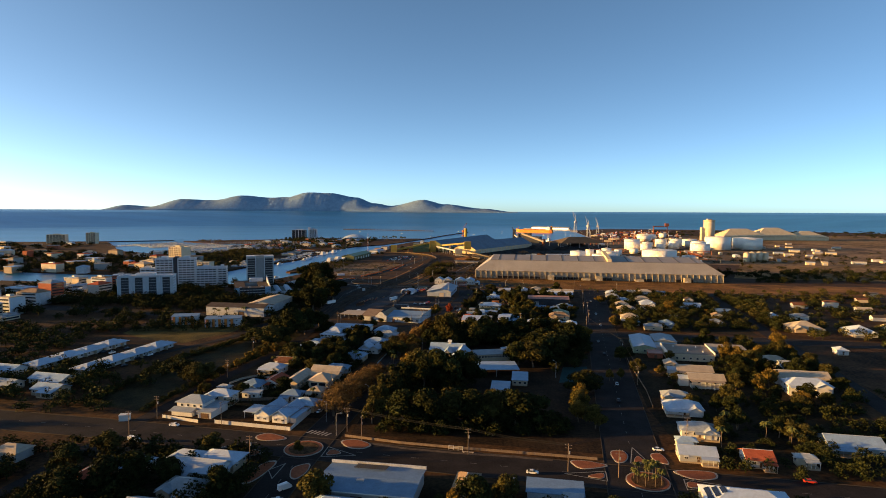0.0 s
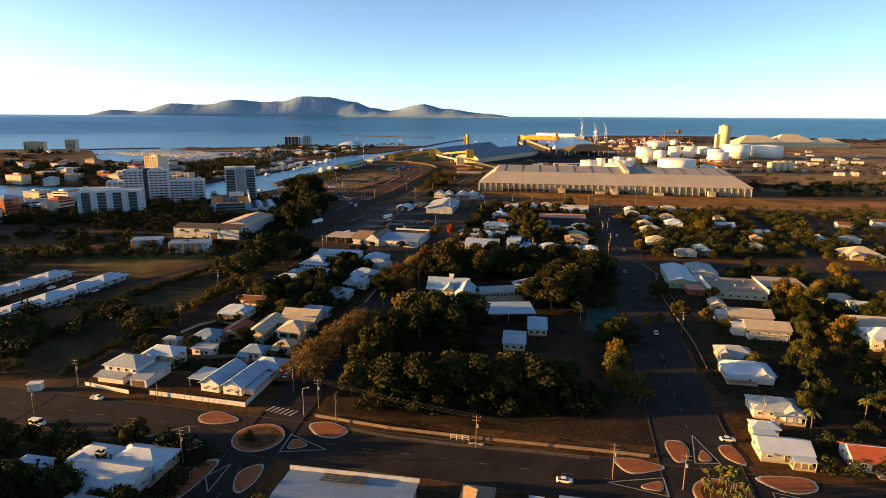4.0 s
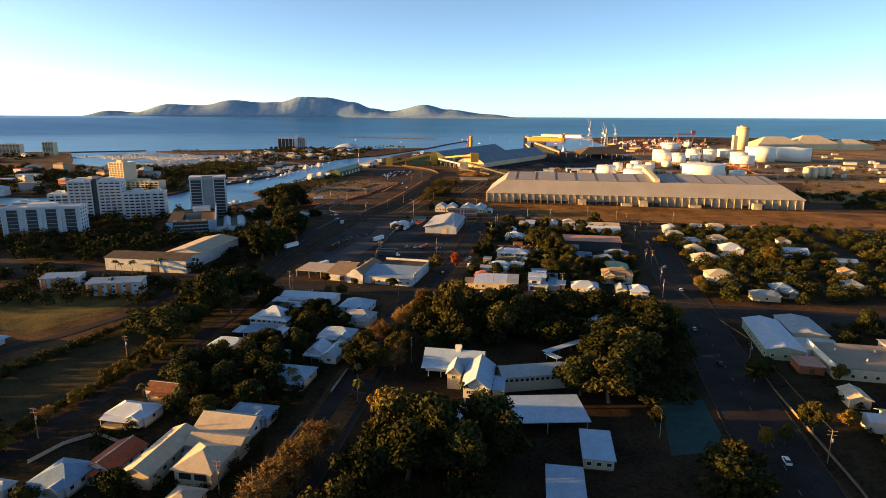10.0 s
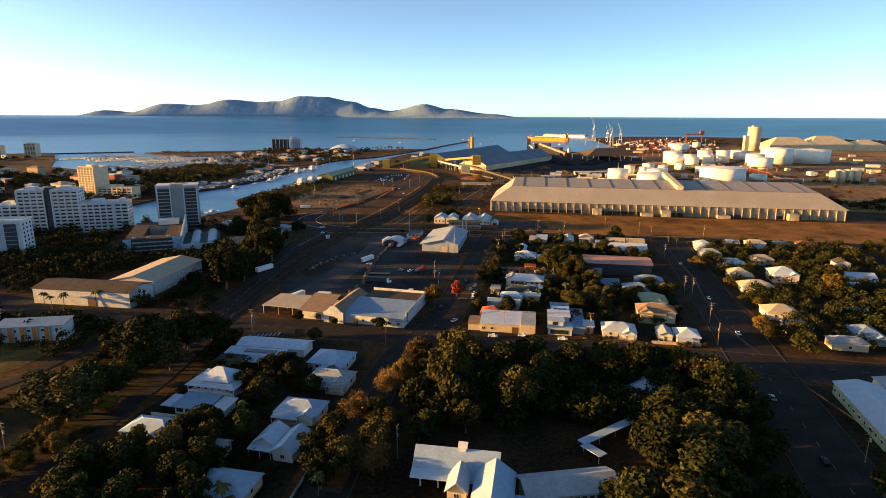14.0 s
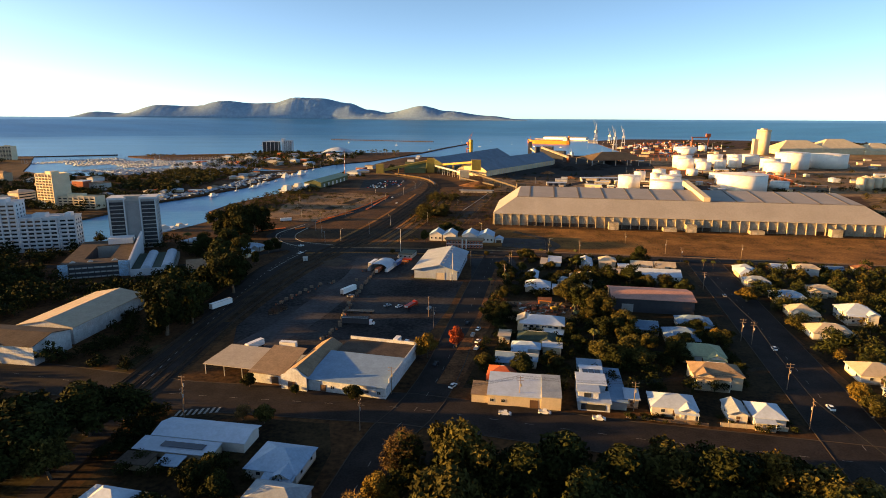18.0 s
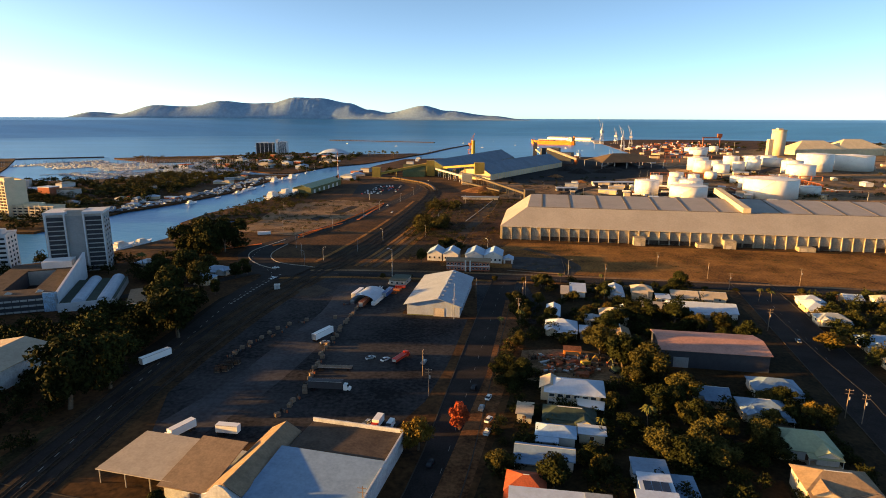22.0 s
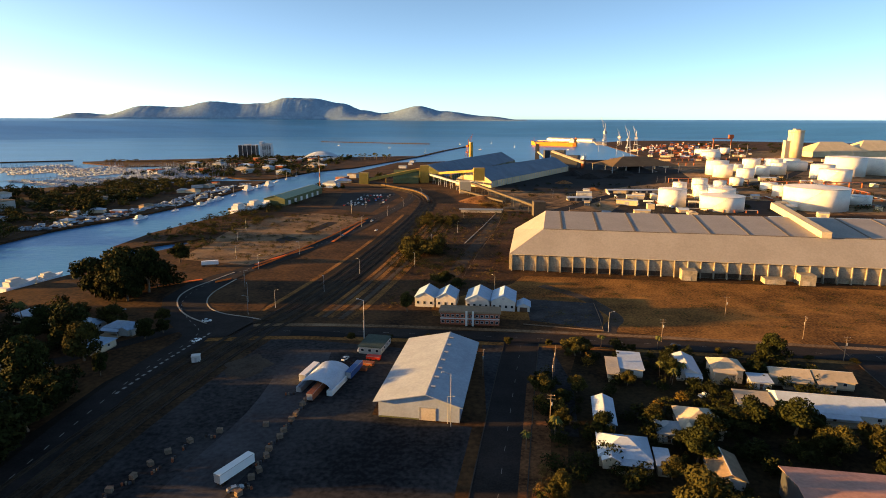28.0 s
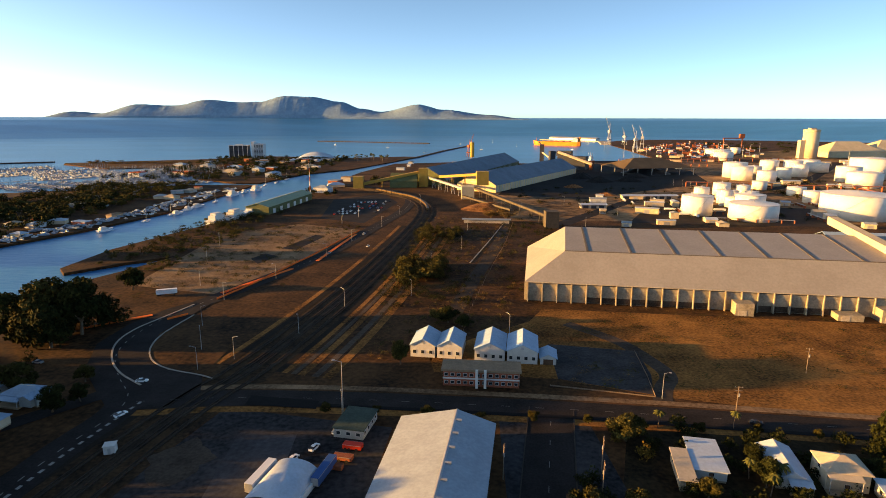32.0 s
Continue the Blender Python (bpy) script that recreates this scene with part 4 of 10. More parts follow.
part("gutter", B().box(0, -0.35, EH - 0.55, L, -0.004, EH - 0.1), CONC, SH)
for k in range(45):
    px = 1.5 + k * (L - 3.6) / 44
    part("pilaster", B().add([(px, 1.5, 0), (px + 0.5, 1.5, 0), (px + 0.5, -1.0, 0), (px, -1.0, 0), (px, 1.5, EH - 0.6), (px + 0.5, 1.5, EH - 0.6), (px + 0.5, -0.35, EH - 0.6), (px, -0.35, EH - 0.6)],
                             [(3, 2, 1, 0), (4, 7, 6, 5), (0, 4, 5, 1), (1, 5, 6, 2), (2, 6, 7, 3), (3, 7, 4, 0)]), SHEDWALL, SH)
    if k < 44:
        x1 = px + (L - 3.6) / 44
        part("wall_panel", B().add([(px + 0.5, 0.95, 3.6), (x1, 0.95, 3.6), (x1, 0.35, EH - 1.3), (px + 0.5, 0.35, EH - 1.3), (px + 0.5, 1.5, 3.6), (x1, 1.5, 3.6), (x1, 1.5, EH - 1.3), (px + 0.5, 1.5, EH - 1.3)],
                                   [(0, 1, 2, 3), (0, 4, 5, 1), (3, 2, 6, 7), (0, 3, 7, 4), (1, 5, 6, 2)]), SHEDWALL, SH)
        # dark panels stand in for shaded openings below the wall panels
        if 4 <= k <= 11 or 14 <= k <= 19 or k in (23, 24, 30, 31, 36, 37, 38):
            part("stained_bay", B().box(px + 0.9, 1.3, 0.2, x1 - 0.2, 1.46, 3.3), SHEDDARK, SH, "dark panel painting the shade of a lower opening")
for k in range(21):
    py = 2 + k * (D - 5) / 20
    part("pilaster", B().box(-0.2, py, 0, 0.96, py + 0.6, EH - 0.6), SHEDWALL, SH)
for k in range(13):
    sx = 34 + k * 24.0
    part("roof_seam", B().add([(sx, 16.2, 26.05), (sx + 1.2, 16.2, 26.05), (sx + 1.2, 66, 31.03), (sx, 66, 31.03), (sx, 16.2, 26.3), (sx + 1.2, 16.2, 26.3), (sx + 1.2, 66, 31.28), (sx, 66, 31.28)],
                              [(0, 3, 2, 1), (4, 5, 6, 7), (0, 1, 5, 4), (1, 2, 6, 5), (2, 3, 7, 6), (3, 0, 4, 7)]), SEAM, SH)
part("break_ridge", B().box(22, 15.7, 25.9, L - 22, 16.15, 26.25), SEAM, SH)
for k, sx in enumerate((109, 158, 178, 233, 300)):
    g = B().box(sx, -7.5, 0, sx + (9 if k % 2 == 0 else 12), 0.4, 6.6 if k % 2 == 0 else 3.2)
    p = part("lean_to", g, SHEDWALL, SH, "small cream loading annexe")
    part("lean_to_door", B().box(sx + 1.5, -7.62, 0, sx + 5.5, -7.504, 2.8), CONC, p)
# enclosed conveyor climbing over the roof
g = B().add([(196, 14, 26), (202, 14, 26), (202, 100, 32), (196, 100, 32), (196, 14, 30), (202, 14, 30), (202, 100, 37), (196, 100, 37)],
            [(0, 3, 2, 1), (4, 5, 6, 7), (0, 1, 5, 4), (1, 2, 6, 5), (2, 3, 7, 6), (3, 0, 4, 7)])
part("roof_conveyor_gallery", g, BEIGE, SH, "boxed cream conveyor gallery over the roof")
# second and third halls behind it
for k, (ox, oy, ll) in enumerate(((206, 94, 150),)):
    part("rear_hall_wall", B().box(ox, oy, 0, ox + ll, oy + 60, EH), SHEDWALL, SH)
    # pale blue here paints the shade on the roof beyond the gallery
    part("rear_hall_roof", B().gable(ll + 2, 62, EH + 0.1, 11, x=ox + ll / 2, y=oy + 30), ROOFS["blue"], SH)

# ---------------------------------------------------------------- white gabled shed by the street
S = thing("gabled_shed", "white steel shed with corrugated gable roof", "shed", -1, 700, 0, -8.5)


def profile(pts, y0, y1):
    """A ring of x, z points drawn out along y."""
    n = len(pts)
    return B().add([(x, y, z) for y in (y0, y1) for x, z in pts], [tuple(range(n)), tuple(range(2 * n - 1, n - 1, -1))] + [(i, n + i, n + (i + 1) % n, (i + 1) % n) for i in range(n)])


part("wall", profile([(-16.6, 0), (11.2, 0), (11.2, 5.9), (0, 9.5), (-16.6, 5.9)], -28, 28), WHITESHED, S)
part("roof_slope", profile([(-18.2, 5.85), (0, 9.75), (0, 10.0), (-18.2, 6.1)], -29.4, 29.4), WHITESHED, S)
part("roof_slope", profile([(0.004, 9.75), (12.4, 5.85), (12.4, 6.1), (0.004, 10.0)], -29.4, 29.4), WHITESHED, S)
part("ridge_cap", profile([(-0.5, 9.93), (0, 10.03), (0.5, 9.9), (0.5, 9.98), (0, 10.12), (-0.5, 10.0)], -29.45, 29.45), GALV, S)
part("roller_door", B().box(-2.2, -28.12, 0, 3.0, -28.004, 4.4), CONC, S)
part("door_frame", B().box(-2.5, -28.16, 0, -2.2, -28.004, 4.6).box(3.0, -28.16, 0, 3.3, -28.004, 4.6).box(-2.2, -28.16, 4.4, 3.0, -28.004, 4.6), GALV, S)
for k in range(7):
    part("roof_vent", B().box(0.6, -23 + k * 7.6, 9.6, 2.2, -22.4 + k * 7.6, 10.25), GALV, S)
for k in range(7):
    part("side_window", B().box(11.204, -21 + k * 6.4, 2.6, 11.3, -18.5 + k * 6.4, 3.8), GLASS, S)
part("base_trim", B().box(-16.5, -28.1, 0.0, -2.6, -28.004, 0.5), GREENST, S)

# arched container shelter
S = thing("arched_shelter", "white fabric arch shelter over shipping containers", "shelter", -45, 700, 0, -14)
S.matrix_basis = pose(-45, 700, 0, 0, 0, -14) @ Matrix.Diagonal((0.88, 0.82, 0.74, 1))
b = B()
n = 14
for yy in (-11, 11):
    for rr in (7.6, 7.45):
        b.v += [(rr * math.cos(math.pi * i / n), yy, 2.6 + rr * 0.62 * math.sin(math.pi * i / n)) for i in range(n + 1)]
m1 = n + 1
for i in range(n):
    b.f += [(i, i + 1, 2 * m1 + i + 1, 2 * m1 + i), (m1 + i + 1, m1 + i, 3 * m1 + i, 3 * m1 + i + 1), (i + 1, i, m1 + i, m1 + i + 1), (2 * m1 + i, 2 * m1 + i + 1, 3 * m1 + i + 1, 3 * m1 + i)]
part("canopy", b.mesh("canopy", ROOFS["white"], True), None, S)
part("container", B().box(-8.2, -11.5, 0, -5.8, 11.5, 2.6), CARS["silver"], S)
part("container", B().box(5.8, -11.5, 0, 8.2, 11.5, 2.6), CARS["white"], S)

# ---------------------------------------------------------------- office cottages by the tracks
for ox, oy, w, d in ((-9, 801, 11.4, 17), (2.4, 799.5, 11.4, 17), (19.5, 798, 13.4, 20), (33, 796, 13.4, 20)):
    S = thing("gabled_hall", "white gabled office hall with corrugated roof", "hall", ox, oy, 0, -8, "row of gabled office halls")
    part("wall", B().gwall(w - 0.8, d - 0.8, 0, 5.4, 2.9, "y"), WALLS[0], S)
    part("roof", B().gable(w, d, 5.4, 3.1, along="y"), ROOFS["blue"], S)
    windows(S, w - 0.8, d - 0.8, 1.6, "flr", 3.0, hood=True, sz=1.3)
    part("gable_vent", B().box(-0.6, -d / 2 + 0.3, 6.2, 0.6, -d / 2 + 0.396, 7.2), GALV, S)
S = thing("brick_office", "low red-brick office with white columns and porch", "office", 13.5, 769, 0, -5)
part("wall", B().box(-14.5, -4, 0, 14.5, 4, 6.2), BRICK, S)
part("parapet", B().box(-15.2, -4.8, 6.2, 15.2, 4.8, 7.1), ROOFS["brown"], S)
part("band", B().box(-14.6, -4.12, 2.9, 14.6, -4.004, 3.5), FRAME, S)
for q in (-1.6, 1.6):
    part("porch_pillar", B().box(q - 0.5, -5.6, 0, q + 0.5, -4.4, 7.2), FRAME, S)
windows(S, 29, 8, 0.9, "fblr", 2.4)
windows(S, 29, 8, 4.0, "fblr", 2.4)
S = thing("garage", "small white gabled garage", "garage", 43, 790, 0, -8)
part("wall", B().gwall(6.5, 9.4, 0, 3.0, 1.6, "y"), WALLS[0], S)
part("roof", B().gable(7.6, 10.5, 3.0, 1.8, along="y"), ROOFS["blue"], S)
part("door", B().box(-2, -4.85, 0, 2, -4.704, 2.4), DOORM, S)

# ---------------------------------------------------------------- towers on the city side
WIDE_P = B().box(-1.0, -0.04, 0, 1.0, 0.0, 1.5).mesh("pane", GLASS)


def tower(name, label, x, y, rot, w, d, floors, wallm, bays, balc=True, fh=3.05, dark=None, sides="fr"):
    """A block of flats with a slab edge, balconies and windows on each storey."""
    t = thing(name, label, "apartment block", x, y, 0, rot)
    hh = floors * fh + 0.8
    part("core", B().box(-w / 2, -d / 2, 0, w / 2, d / 2, hh), dark or wallm, t)
    part("roof_parapet", B().box(-w / 2 - 0.3, -d / 2 - 0.3, hh, w / 2 + 0.3, -d / 2, hh + 1.1).box(-w / 2 - 0.3, d / 2, hh, w / 2 + 0.3, d / 2 + 0.3, hh + 1.1)
         .box(-w / 2 - 0.3, -d / 2, hh, -w / 2, d / 2, hh + 1.1).box(w / 2, -d / 2, hh, w / 2 + 0.3, d / 2, hh + 1.1), wallm, t)
    part("plant_room", B().box(-w * 0.2, -d * 0.25, hh, w * 0.15, d * 0.25, hh + 3.2), wallm, t)
    for i in range(bays + 1):
        px = -w / 2 + i * w / bays
        part("pier", B().box(px - 0.45, -d / 2 - 1.5, 0, px + 0.45, -d / 2 - 0.004, hh + 0.6), wallm, t)
    for k in range(floors):
        z = k * fh + 0.3
        if balc:
            for i in range(bays):
                px = -w / 2 + (i + 0.5) * w / bays
                q = part("balcony", B().box(px - w / bays / 2 + 0.46, -d / 2 - 1.4, z - 0.2, px + w / bays / 2 - 0.46, -d / 2 - 0.004, z).box(px - w / bays / 2 + 0.46, -d / 2 - 1.4, z, px + w / bays / 2 - 0.46, -d / 2 - 1.28, z + 0.95), wallm, t)
        for s in (sides if x > -400 else "f"):
            if s == "f":
                part("window_band", B().box(-w / 2 + 0.9, -d / 2 - 0.05, z + 0.6, w / 2 - 0.9, -d / 2 - 0.004, z + 2.1), GLASS, t)
                continue
            for u in (-d * 0.3, 0, d * 0.3):
                part("window", WIDE_P, None, t, at=pose(w / 2 + 0.004, u, z + 0.6, 0, 0, 90))
    return t


tower("apartment_tower", "grey twelve-storey apartment tower with white balconies", -248, 766, -14, 29, 18, 12, TOWERG, 3, balc=False, dark=mat("mid_grey_render", (0.27, 0.27, 0.275), 0.8, var=0.12, scale=0.15, fine=1.0), sides="r")
BT = scene.objects["apartment_tower"]
BT.matrix_basis = pose(-248, 766, 0, 0, 0, 19) @ Matrix.Diagonal((1.15, 1, 1, 1))
for k in range(12):
    for px in (-9.7, 9.7):
        # flat charcoal panels on the wall paint the shade of balcony recesses
        q = part("balcony_recess", B().box(px - 4.3, -9.12, k * 3.05 + 0.3, px + 4.3, -9.004, k * 3.05 + 3.1), CHARCOAL, BT, "flat dark panel painting the shade of a balcony recess")
        part("balustrade", B().box(px - 4.0, -10.2, k * 3.05 + 0.2, px + 4.0, -9.204, k * 3.05 + 0.75), TOWERG, BT, "white balcony balustrade")
for px in (-14.2, -4.8, 4.8, 14.2):
    part("fin_wall", B().box(px - 0.4, -10.6, 0, px + 0.4, -9.004, 38.6), TOWERW, BT, "white fin wall")
for px in (-9.7, 9.7):
    part("roof_cap", B().box(px - 5.4, -10.6, 38.6, px + 5.4, 9, 40.2), TOWERW, BT, "white roof edge")
t = tower("office_tower", "charcoal and white striped office block", -340, 653, 14, 57, 18, 8, TOWERW, 4, balc=False, sides="r")
for k in range(4):
    px = -28.5 + (k + 0.5) * 14.25
    part("glass_bay", B().box(px - 3.9, -9.3, 1.0, px + 3.9, -9.004, 24.0), CHARCOAL, t, "dark glazed bay")
    for z in range(8):
        part("floor_strip", B().box(px - 3.9, -9.38, 2.9 + z * 3.05, px + 3.9, -9.304, 3.2 + z * 3.05), GALV, t)
tower("apartment_block", "tall white stepped apartment block with many windows", -361, 739, 16, 20, 18, 12, TOWERW, 4, sides="fr")
tower("apartment_block", "tall white apartment block with balconies", -336, 746, 16, 20, 18, 12, TOWERW, 4, sides="fr")
part("dark_spine", B().box(-14.4, -9.6, 0, -10.4, 6, 40), CHARCOAL, scene.objects["apartment_block.001"], "dark glazed spine between the blocks")
tower("apartment_block", "white mid-rise apartment block with balconies", -313, 752, 16, 25, 18, 8, TOWERW, 5, sides="fr")
tower("apartment_block", "white lower apartment wing with balconies", -294.5, 757, 16, 11, 16, 8, TOWERW, 2, sides="fr")
tower("apartment_block", "white lower apartment wing with flat roof", -380, 734, 16, 17, 16, 8, TOWERW, 3, sides="fr")
tower("apartment_tower", "cream residential tower in evening sun", -448, 968, -20, 26, 20, 12, CREAMT, 5, sides="fr")
tower("apartment_block", "long cream low apartment building by the river", -418, 962, -8, 54, 15, 4, CREAMT, 8, sides="f")
tower("hotel", "dark glass hotel slab with white end walls", -520, 2040, 0, 46, 22, 10, TOWERW, 4, balc=False, dark=CHARCOAL, sides="f")
tower("hotel", "white hotel wing with ribbed windows", -470, 2042, 0, 24, 22, 11, TOWERW, 4, balc=False, sides="f")
part("lift_core", B().box(-18, -12, 0, -11, 10, 41), TOWERW, scene.objects["hotel.001"], "white lift core between the wings")
S = thing("podium_building", "three-storey flat-roofed building round a dark courtyard", "building", -244, 664, 0, 21)
MURAL = mat("faded_blue_mural", (0.42, 0.47, 0.52), 0.85, var=0.5, scale=0.35, fine=1.4, tint=(0.22, 0.33, 0.46))
part("front_wing", B().box(0, 0, 0, 38, 13, 9), CHARCOAL, S, "dark three-storey front wing")
part("side_wing", B().box(0, 13.004, 0, 11, 76, 9), CHARCOAL, S)
part("rear_wing", B().box(11.004, 58, 0, 38, 76, 9), TOWERG, S)
part("inner_wing", B().box(27, 13.004, 0, 38, 57.996, 9), CHARCOAL, S)
# the shade on this roof is put into its darker brown
part("roof", B().box(-0.4, -0.4, 9.0, 38.4, 13.4, 9.5), ROOFS["dark_brown"], S)
part("roof", B().box(-0.4, 13.41, 9.0, 11.4, 76.4, 9.5), ROOFS["dark_brown"], S)
part("roof", B().box(11.41, 57.6, 9.0, 38.4, 76.4, 9.5), ROOFS["dark_brown"], S)
part("roof", B().box(26.6, 13.41, 9.0, 38.4, 57.59, 9.5), ROOFS["dark_brown"], S)
part("courtyard_floor", B().box(11.01, 13.01, 0, 26.99, 57.99, 0.3), ASPHALT, S)
part("mural_wall", B().box(-0.9, -0.9, 0, 4.6, -0.41, 9.9), MURAL, S, "white end wall with a blue mural")
part("mural_wall", B().box(33, -1.2, 0, 39.6, -0.41, 10.4), MURAL, S, "white end wall with a blue mural")
part("stair_wall", B().add([(38.41, -1.2, 0), (39.6, -1.2, 0), (39.6, 70, 0), (38.41, 70, 0), (38.41, -1.2, 9.6), (39.6, -1.2, 9.6), (39.6, 70, 16.5), (38.41, 70, 16.5)],
                           [(0, 3, 2, 1), (4, 5, 6, 7), (0, 1, 5, 4), (1, 2, 6, 5), (2, 3, 7, 6), (3, 0, 4, 7)]), TOWERW, S, "white wall rising to the tower")
part("tower_link", B().box(18, 60, 9.51, 34, 72, 13.6), TOWERW, S)
for q in (6, 16, 30):
    part("skylight", B().hip(3.4, 3.0, 9.52, 1.2, x=q, y=6), TOWERG, S)
for lev in range(3):
    for k in range(8):
        part("balcony_rail", B().box(5.2 + k * 3.5, -0.9, 0.5 + 3 * lev, 8.2 + k * 3.5, -0.41, 1.4 + 3 * lev), TOWERG, S)
part("low_hall", B().box(39.7, -4, 0, 66, 47, 3.6), TOWERG, S)
part("low_roof", B().box(39.7, -4, 3.6, 66, 47, 3.9), ROOFS["dark"], S)
part("front_parapet", B().box(39.7, -4.6, 0, 66.4, -4.01, 4.7), TOWERW, S)
for u0, u1, v0, v1 in ((45.5, 52, -3.2, 46), (57.5, 64.5, -3.2, 46.5)):
    g = B()
    for i in range(7):
        a_ = math.pi * i / 6
        g.v += [((u0 + u1) / 2 - (u1 - u0) / 2 * math.cos(a_), v, 3.95 + 2.4 * math.sin(a_)) for v in (v0, v1)]
    g.f += [(2 * i, 2 * i + 1, 2 * i + 3, 2 * i + 2) for i in range(6)] + [tuple(range(12, -1, -2)), tuple(range(1, 14, 2))]
    part("vaulted_roof", g, ROOFS["white"], S, "long white vaulted roof strip")
S = thing("low_building", "low grey flat-roofed building with a mural front", "building", -168, 690, 0, 24)
part("wall", B().box(-7, -14, 0, 7, 16, 4.2), TOWERG, S)
part("roof", B().box(-7.4, -14.4, 4.2, 7.4, 16.4, 4.6), ROOFS["brown"], S)
part("mural_wall", B().box(-7.2, -14.8, 0, 7.2, -14.41, 4.8), MURAL, S, "front wall with a pale mural")

# exhibition dome on the spit
S = thing("arena", "white ferry-side arena with curved shell roof", "arena", -312, 1975, 0, 0)
b = B()
for j in range(7):
    for i in range(17):
        u, v = i / 16, j / 6
        b.v.append((-46 + 92 * u, -20 + 40 * v, 3 + 17 * math.sin(math.pi * u) ** 0.7 * (0.45 + 0.55 * math.sin(math.pi * v))))
b.f += [(j * 17 + i, j * 17 + i + 1, (j + 1) * 17 + i + 1, (j + 1) * 17 + i) for j in range(6) for i in range(16)]
part("shell_roof", b, ROOFS["white"], S)
part("wall", B().box(-45, -19, 0, 45, 19, 5.5), TOWERW, S)

# ---------------------------------------------------------------- fuel tanks
def tank(x, y, r, h, m=None, cone=0.06):
    t = thing("storage_tank", "white cylindrical fuel storage tank with stair", "storage tank", x, y, 0, random.uniform(-30, 30), "tank farm")
    part("shell", B().cyl(0, 0, 0, h, r, r, 40).mesh("shell", m or TANK, True), None, t)
    part("roof", B().cyl(0, 0, h, h + r * cone + 0.3, r + 0.15, 0.6, 40), m or TANK, t)
    part("rim", B().cyl(0, 0, h - 0.45, h - 0.1, r + 0.16, r + 0.16, 40), GALV, t)
    g = B()
    for i in range(16):
        a0, a1 = -2.6 + i * 0.06, -2.6 + (i + 1) * 0.06
        g.tube(((r + 0.5) * math.cos(a0), (r + 0.5) * math.sin(a0), h * i / 16), ((r + 0.5) * math.cos(a1), (r + 0.5) * math.sin(a1), h * (i + 1) / 16), 0.12, n=4)
    part("stair", g, GALV, t)
    part("vent", B().cyl(0, 0, h + r * cone, h + r * cone + 1.6, 0.5, 0.5, 8), GALV, t)
    return t


tank(269, 1176, 15.8, 20.3)
tank(276, 1173, 8.0, 18.0)
tank(314, 1146, 23.2, 16.3)
tank(428, 1160, 33.0, 24.7)
tank(497, 1535, 16.4, 22.3)
tank(519, 1500, 14.4, 18.0)
tank(576, 1551, 11.8, 19.0)
tank(630, 1434, 23.2, 22.4)
tank(469, 1333, 11.5, 11.2)
tank(449, 1265, 11.2, 14.4)
tank(333, 1229, 8.0, 11.8)
tank(342, 1207, 15.4, 17.5)
for x, y, r, h in ((318, 1278, 9, 17), (336, 1262, 6, 16), (330, 1241, 6.5, 18), (350, 1262, 6, 15), (352, 1226, 6, 17), (372, 1262, 8, 14), (372, 1340, 11, 16), (396, 1330, 9, 14), (470, 1200, 14, 9), (500, 1190, 13, 11), (455, 1400, 10, 12)):
    tank(x, y, r, h)
tank(627, 1592, 13.8, 21.6)
tank(717, 1686, 20.0, 17.1)
tank(683, 1999, 22.7, 20.3)
tank(858, 2295, 13.8, 16.4)
tank(508, 1583, 19.7, 25.6)
tank(571, 1641, 14.2, 14.7)
tank(629, 1694, 16.9, 21.6)
tank(661, 1515, 18.7, 24.2)
tank(737, 1570, 32.8, 34.1)
tank(829, 1593, 37.2, 30.1)
tank(667, 1680, 16.7, 22.6)
tank(731, 1738, 20.9, 19.6)
tank(752, 2177, 33.8, 17.1)
for x, y in ((612, 1176), (626, 1178), (640, 1181), (654, 1184), (633, 1196), (650, 1200)):
    t = thing("grain_silo", "cream cylindrical storage silo in a cluster", "silo", x, y, 0, 0, "silo cluster")
    part("shaft", B().cyl(0, 0, 0, 18, 6, 6, 20).mesh("shaft", CREAMT, True), None, t)
    part("cap", B().cyl(0, 0, 18, 20, 6.2, 1, 20), BEIGE, t)
# silo pair and raw-material domes
S = thing("cement_silo", "tall cream concrete silo", "silo", 946, 2085, 0, 0)
part("shaft", B().cyl(0, 0, 0, 68, 19, 19, 32).mesh("shaft", CREAMT, True), None, S)
part("cap", B().cyl(0, 0, 68, 73, 19.5, 19.5, 32), BEIGE, S)
part("head_house", B().box(-8, -8, 73, 6, 6, 77), CONC, S)
part("side_tower", B().box(-30, -8, 0, -18, 6, 46), BEIGE, S)
for x, y, w, d, h in ((1085, 2150, 150, 90, 42), (1210, 2160, 150, 100, 46), (1330, 2150, 120, 90, 34)):
    S = thing("bulk_dome", "wide sand-coloured bulk store with sloped roof", "warehouse", x, y, 0, 0, "bulk stores by the silo")
    part("wall", B().box(-w / 2, -d / 2, 0, w / 2, d / 2, h * 0.35), BEIGE, S)
    part("roof", B().hip(w + 2, d + 2, h * 0.35 + 0.3, h * 0.62), BEIGE, S)

# ---------------------------------------------------------------- bulk terminal: dark sheds and yellow conveyors
def dark_shed(x, y, rot, w, d, eave, rise, label, front=DARKROOF):
    t = thing("terminal_shed", label, "warehouse", x, y, 0, rot)
    part("wall", B().gwall(w - 1, d - 1, 0, eave, rise * 0.97, "y"), front, t)
    part("roof", B().gable(w, d, eave, rise, along="y"), DARKROOF, t)
    for k in range(int(d / 9)):
        part("wall_rib", B().box(w / 2 - 0.45, -d / 2 + 3 + k * 9, 0, w / 2 + 0.05, -d / 2 + 3.6 + k * 9, eave - 0.2), GALV, t)
    return t


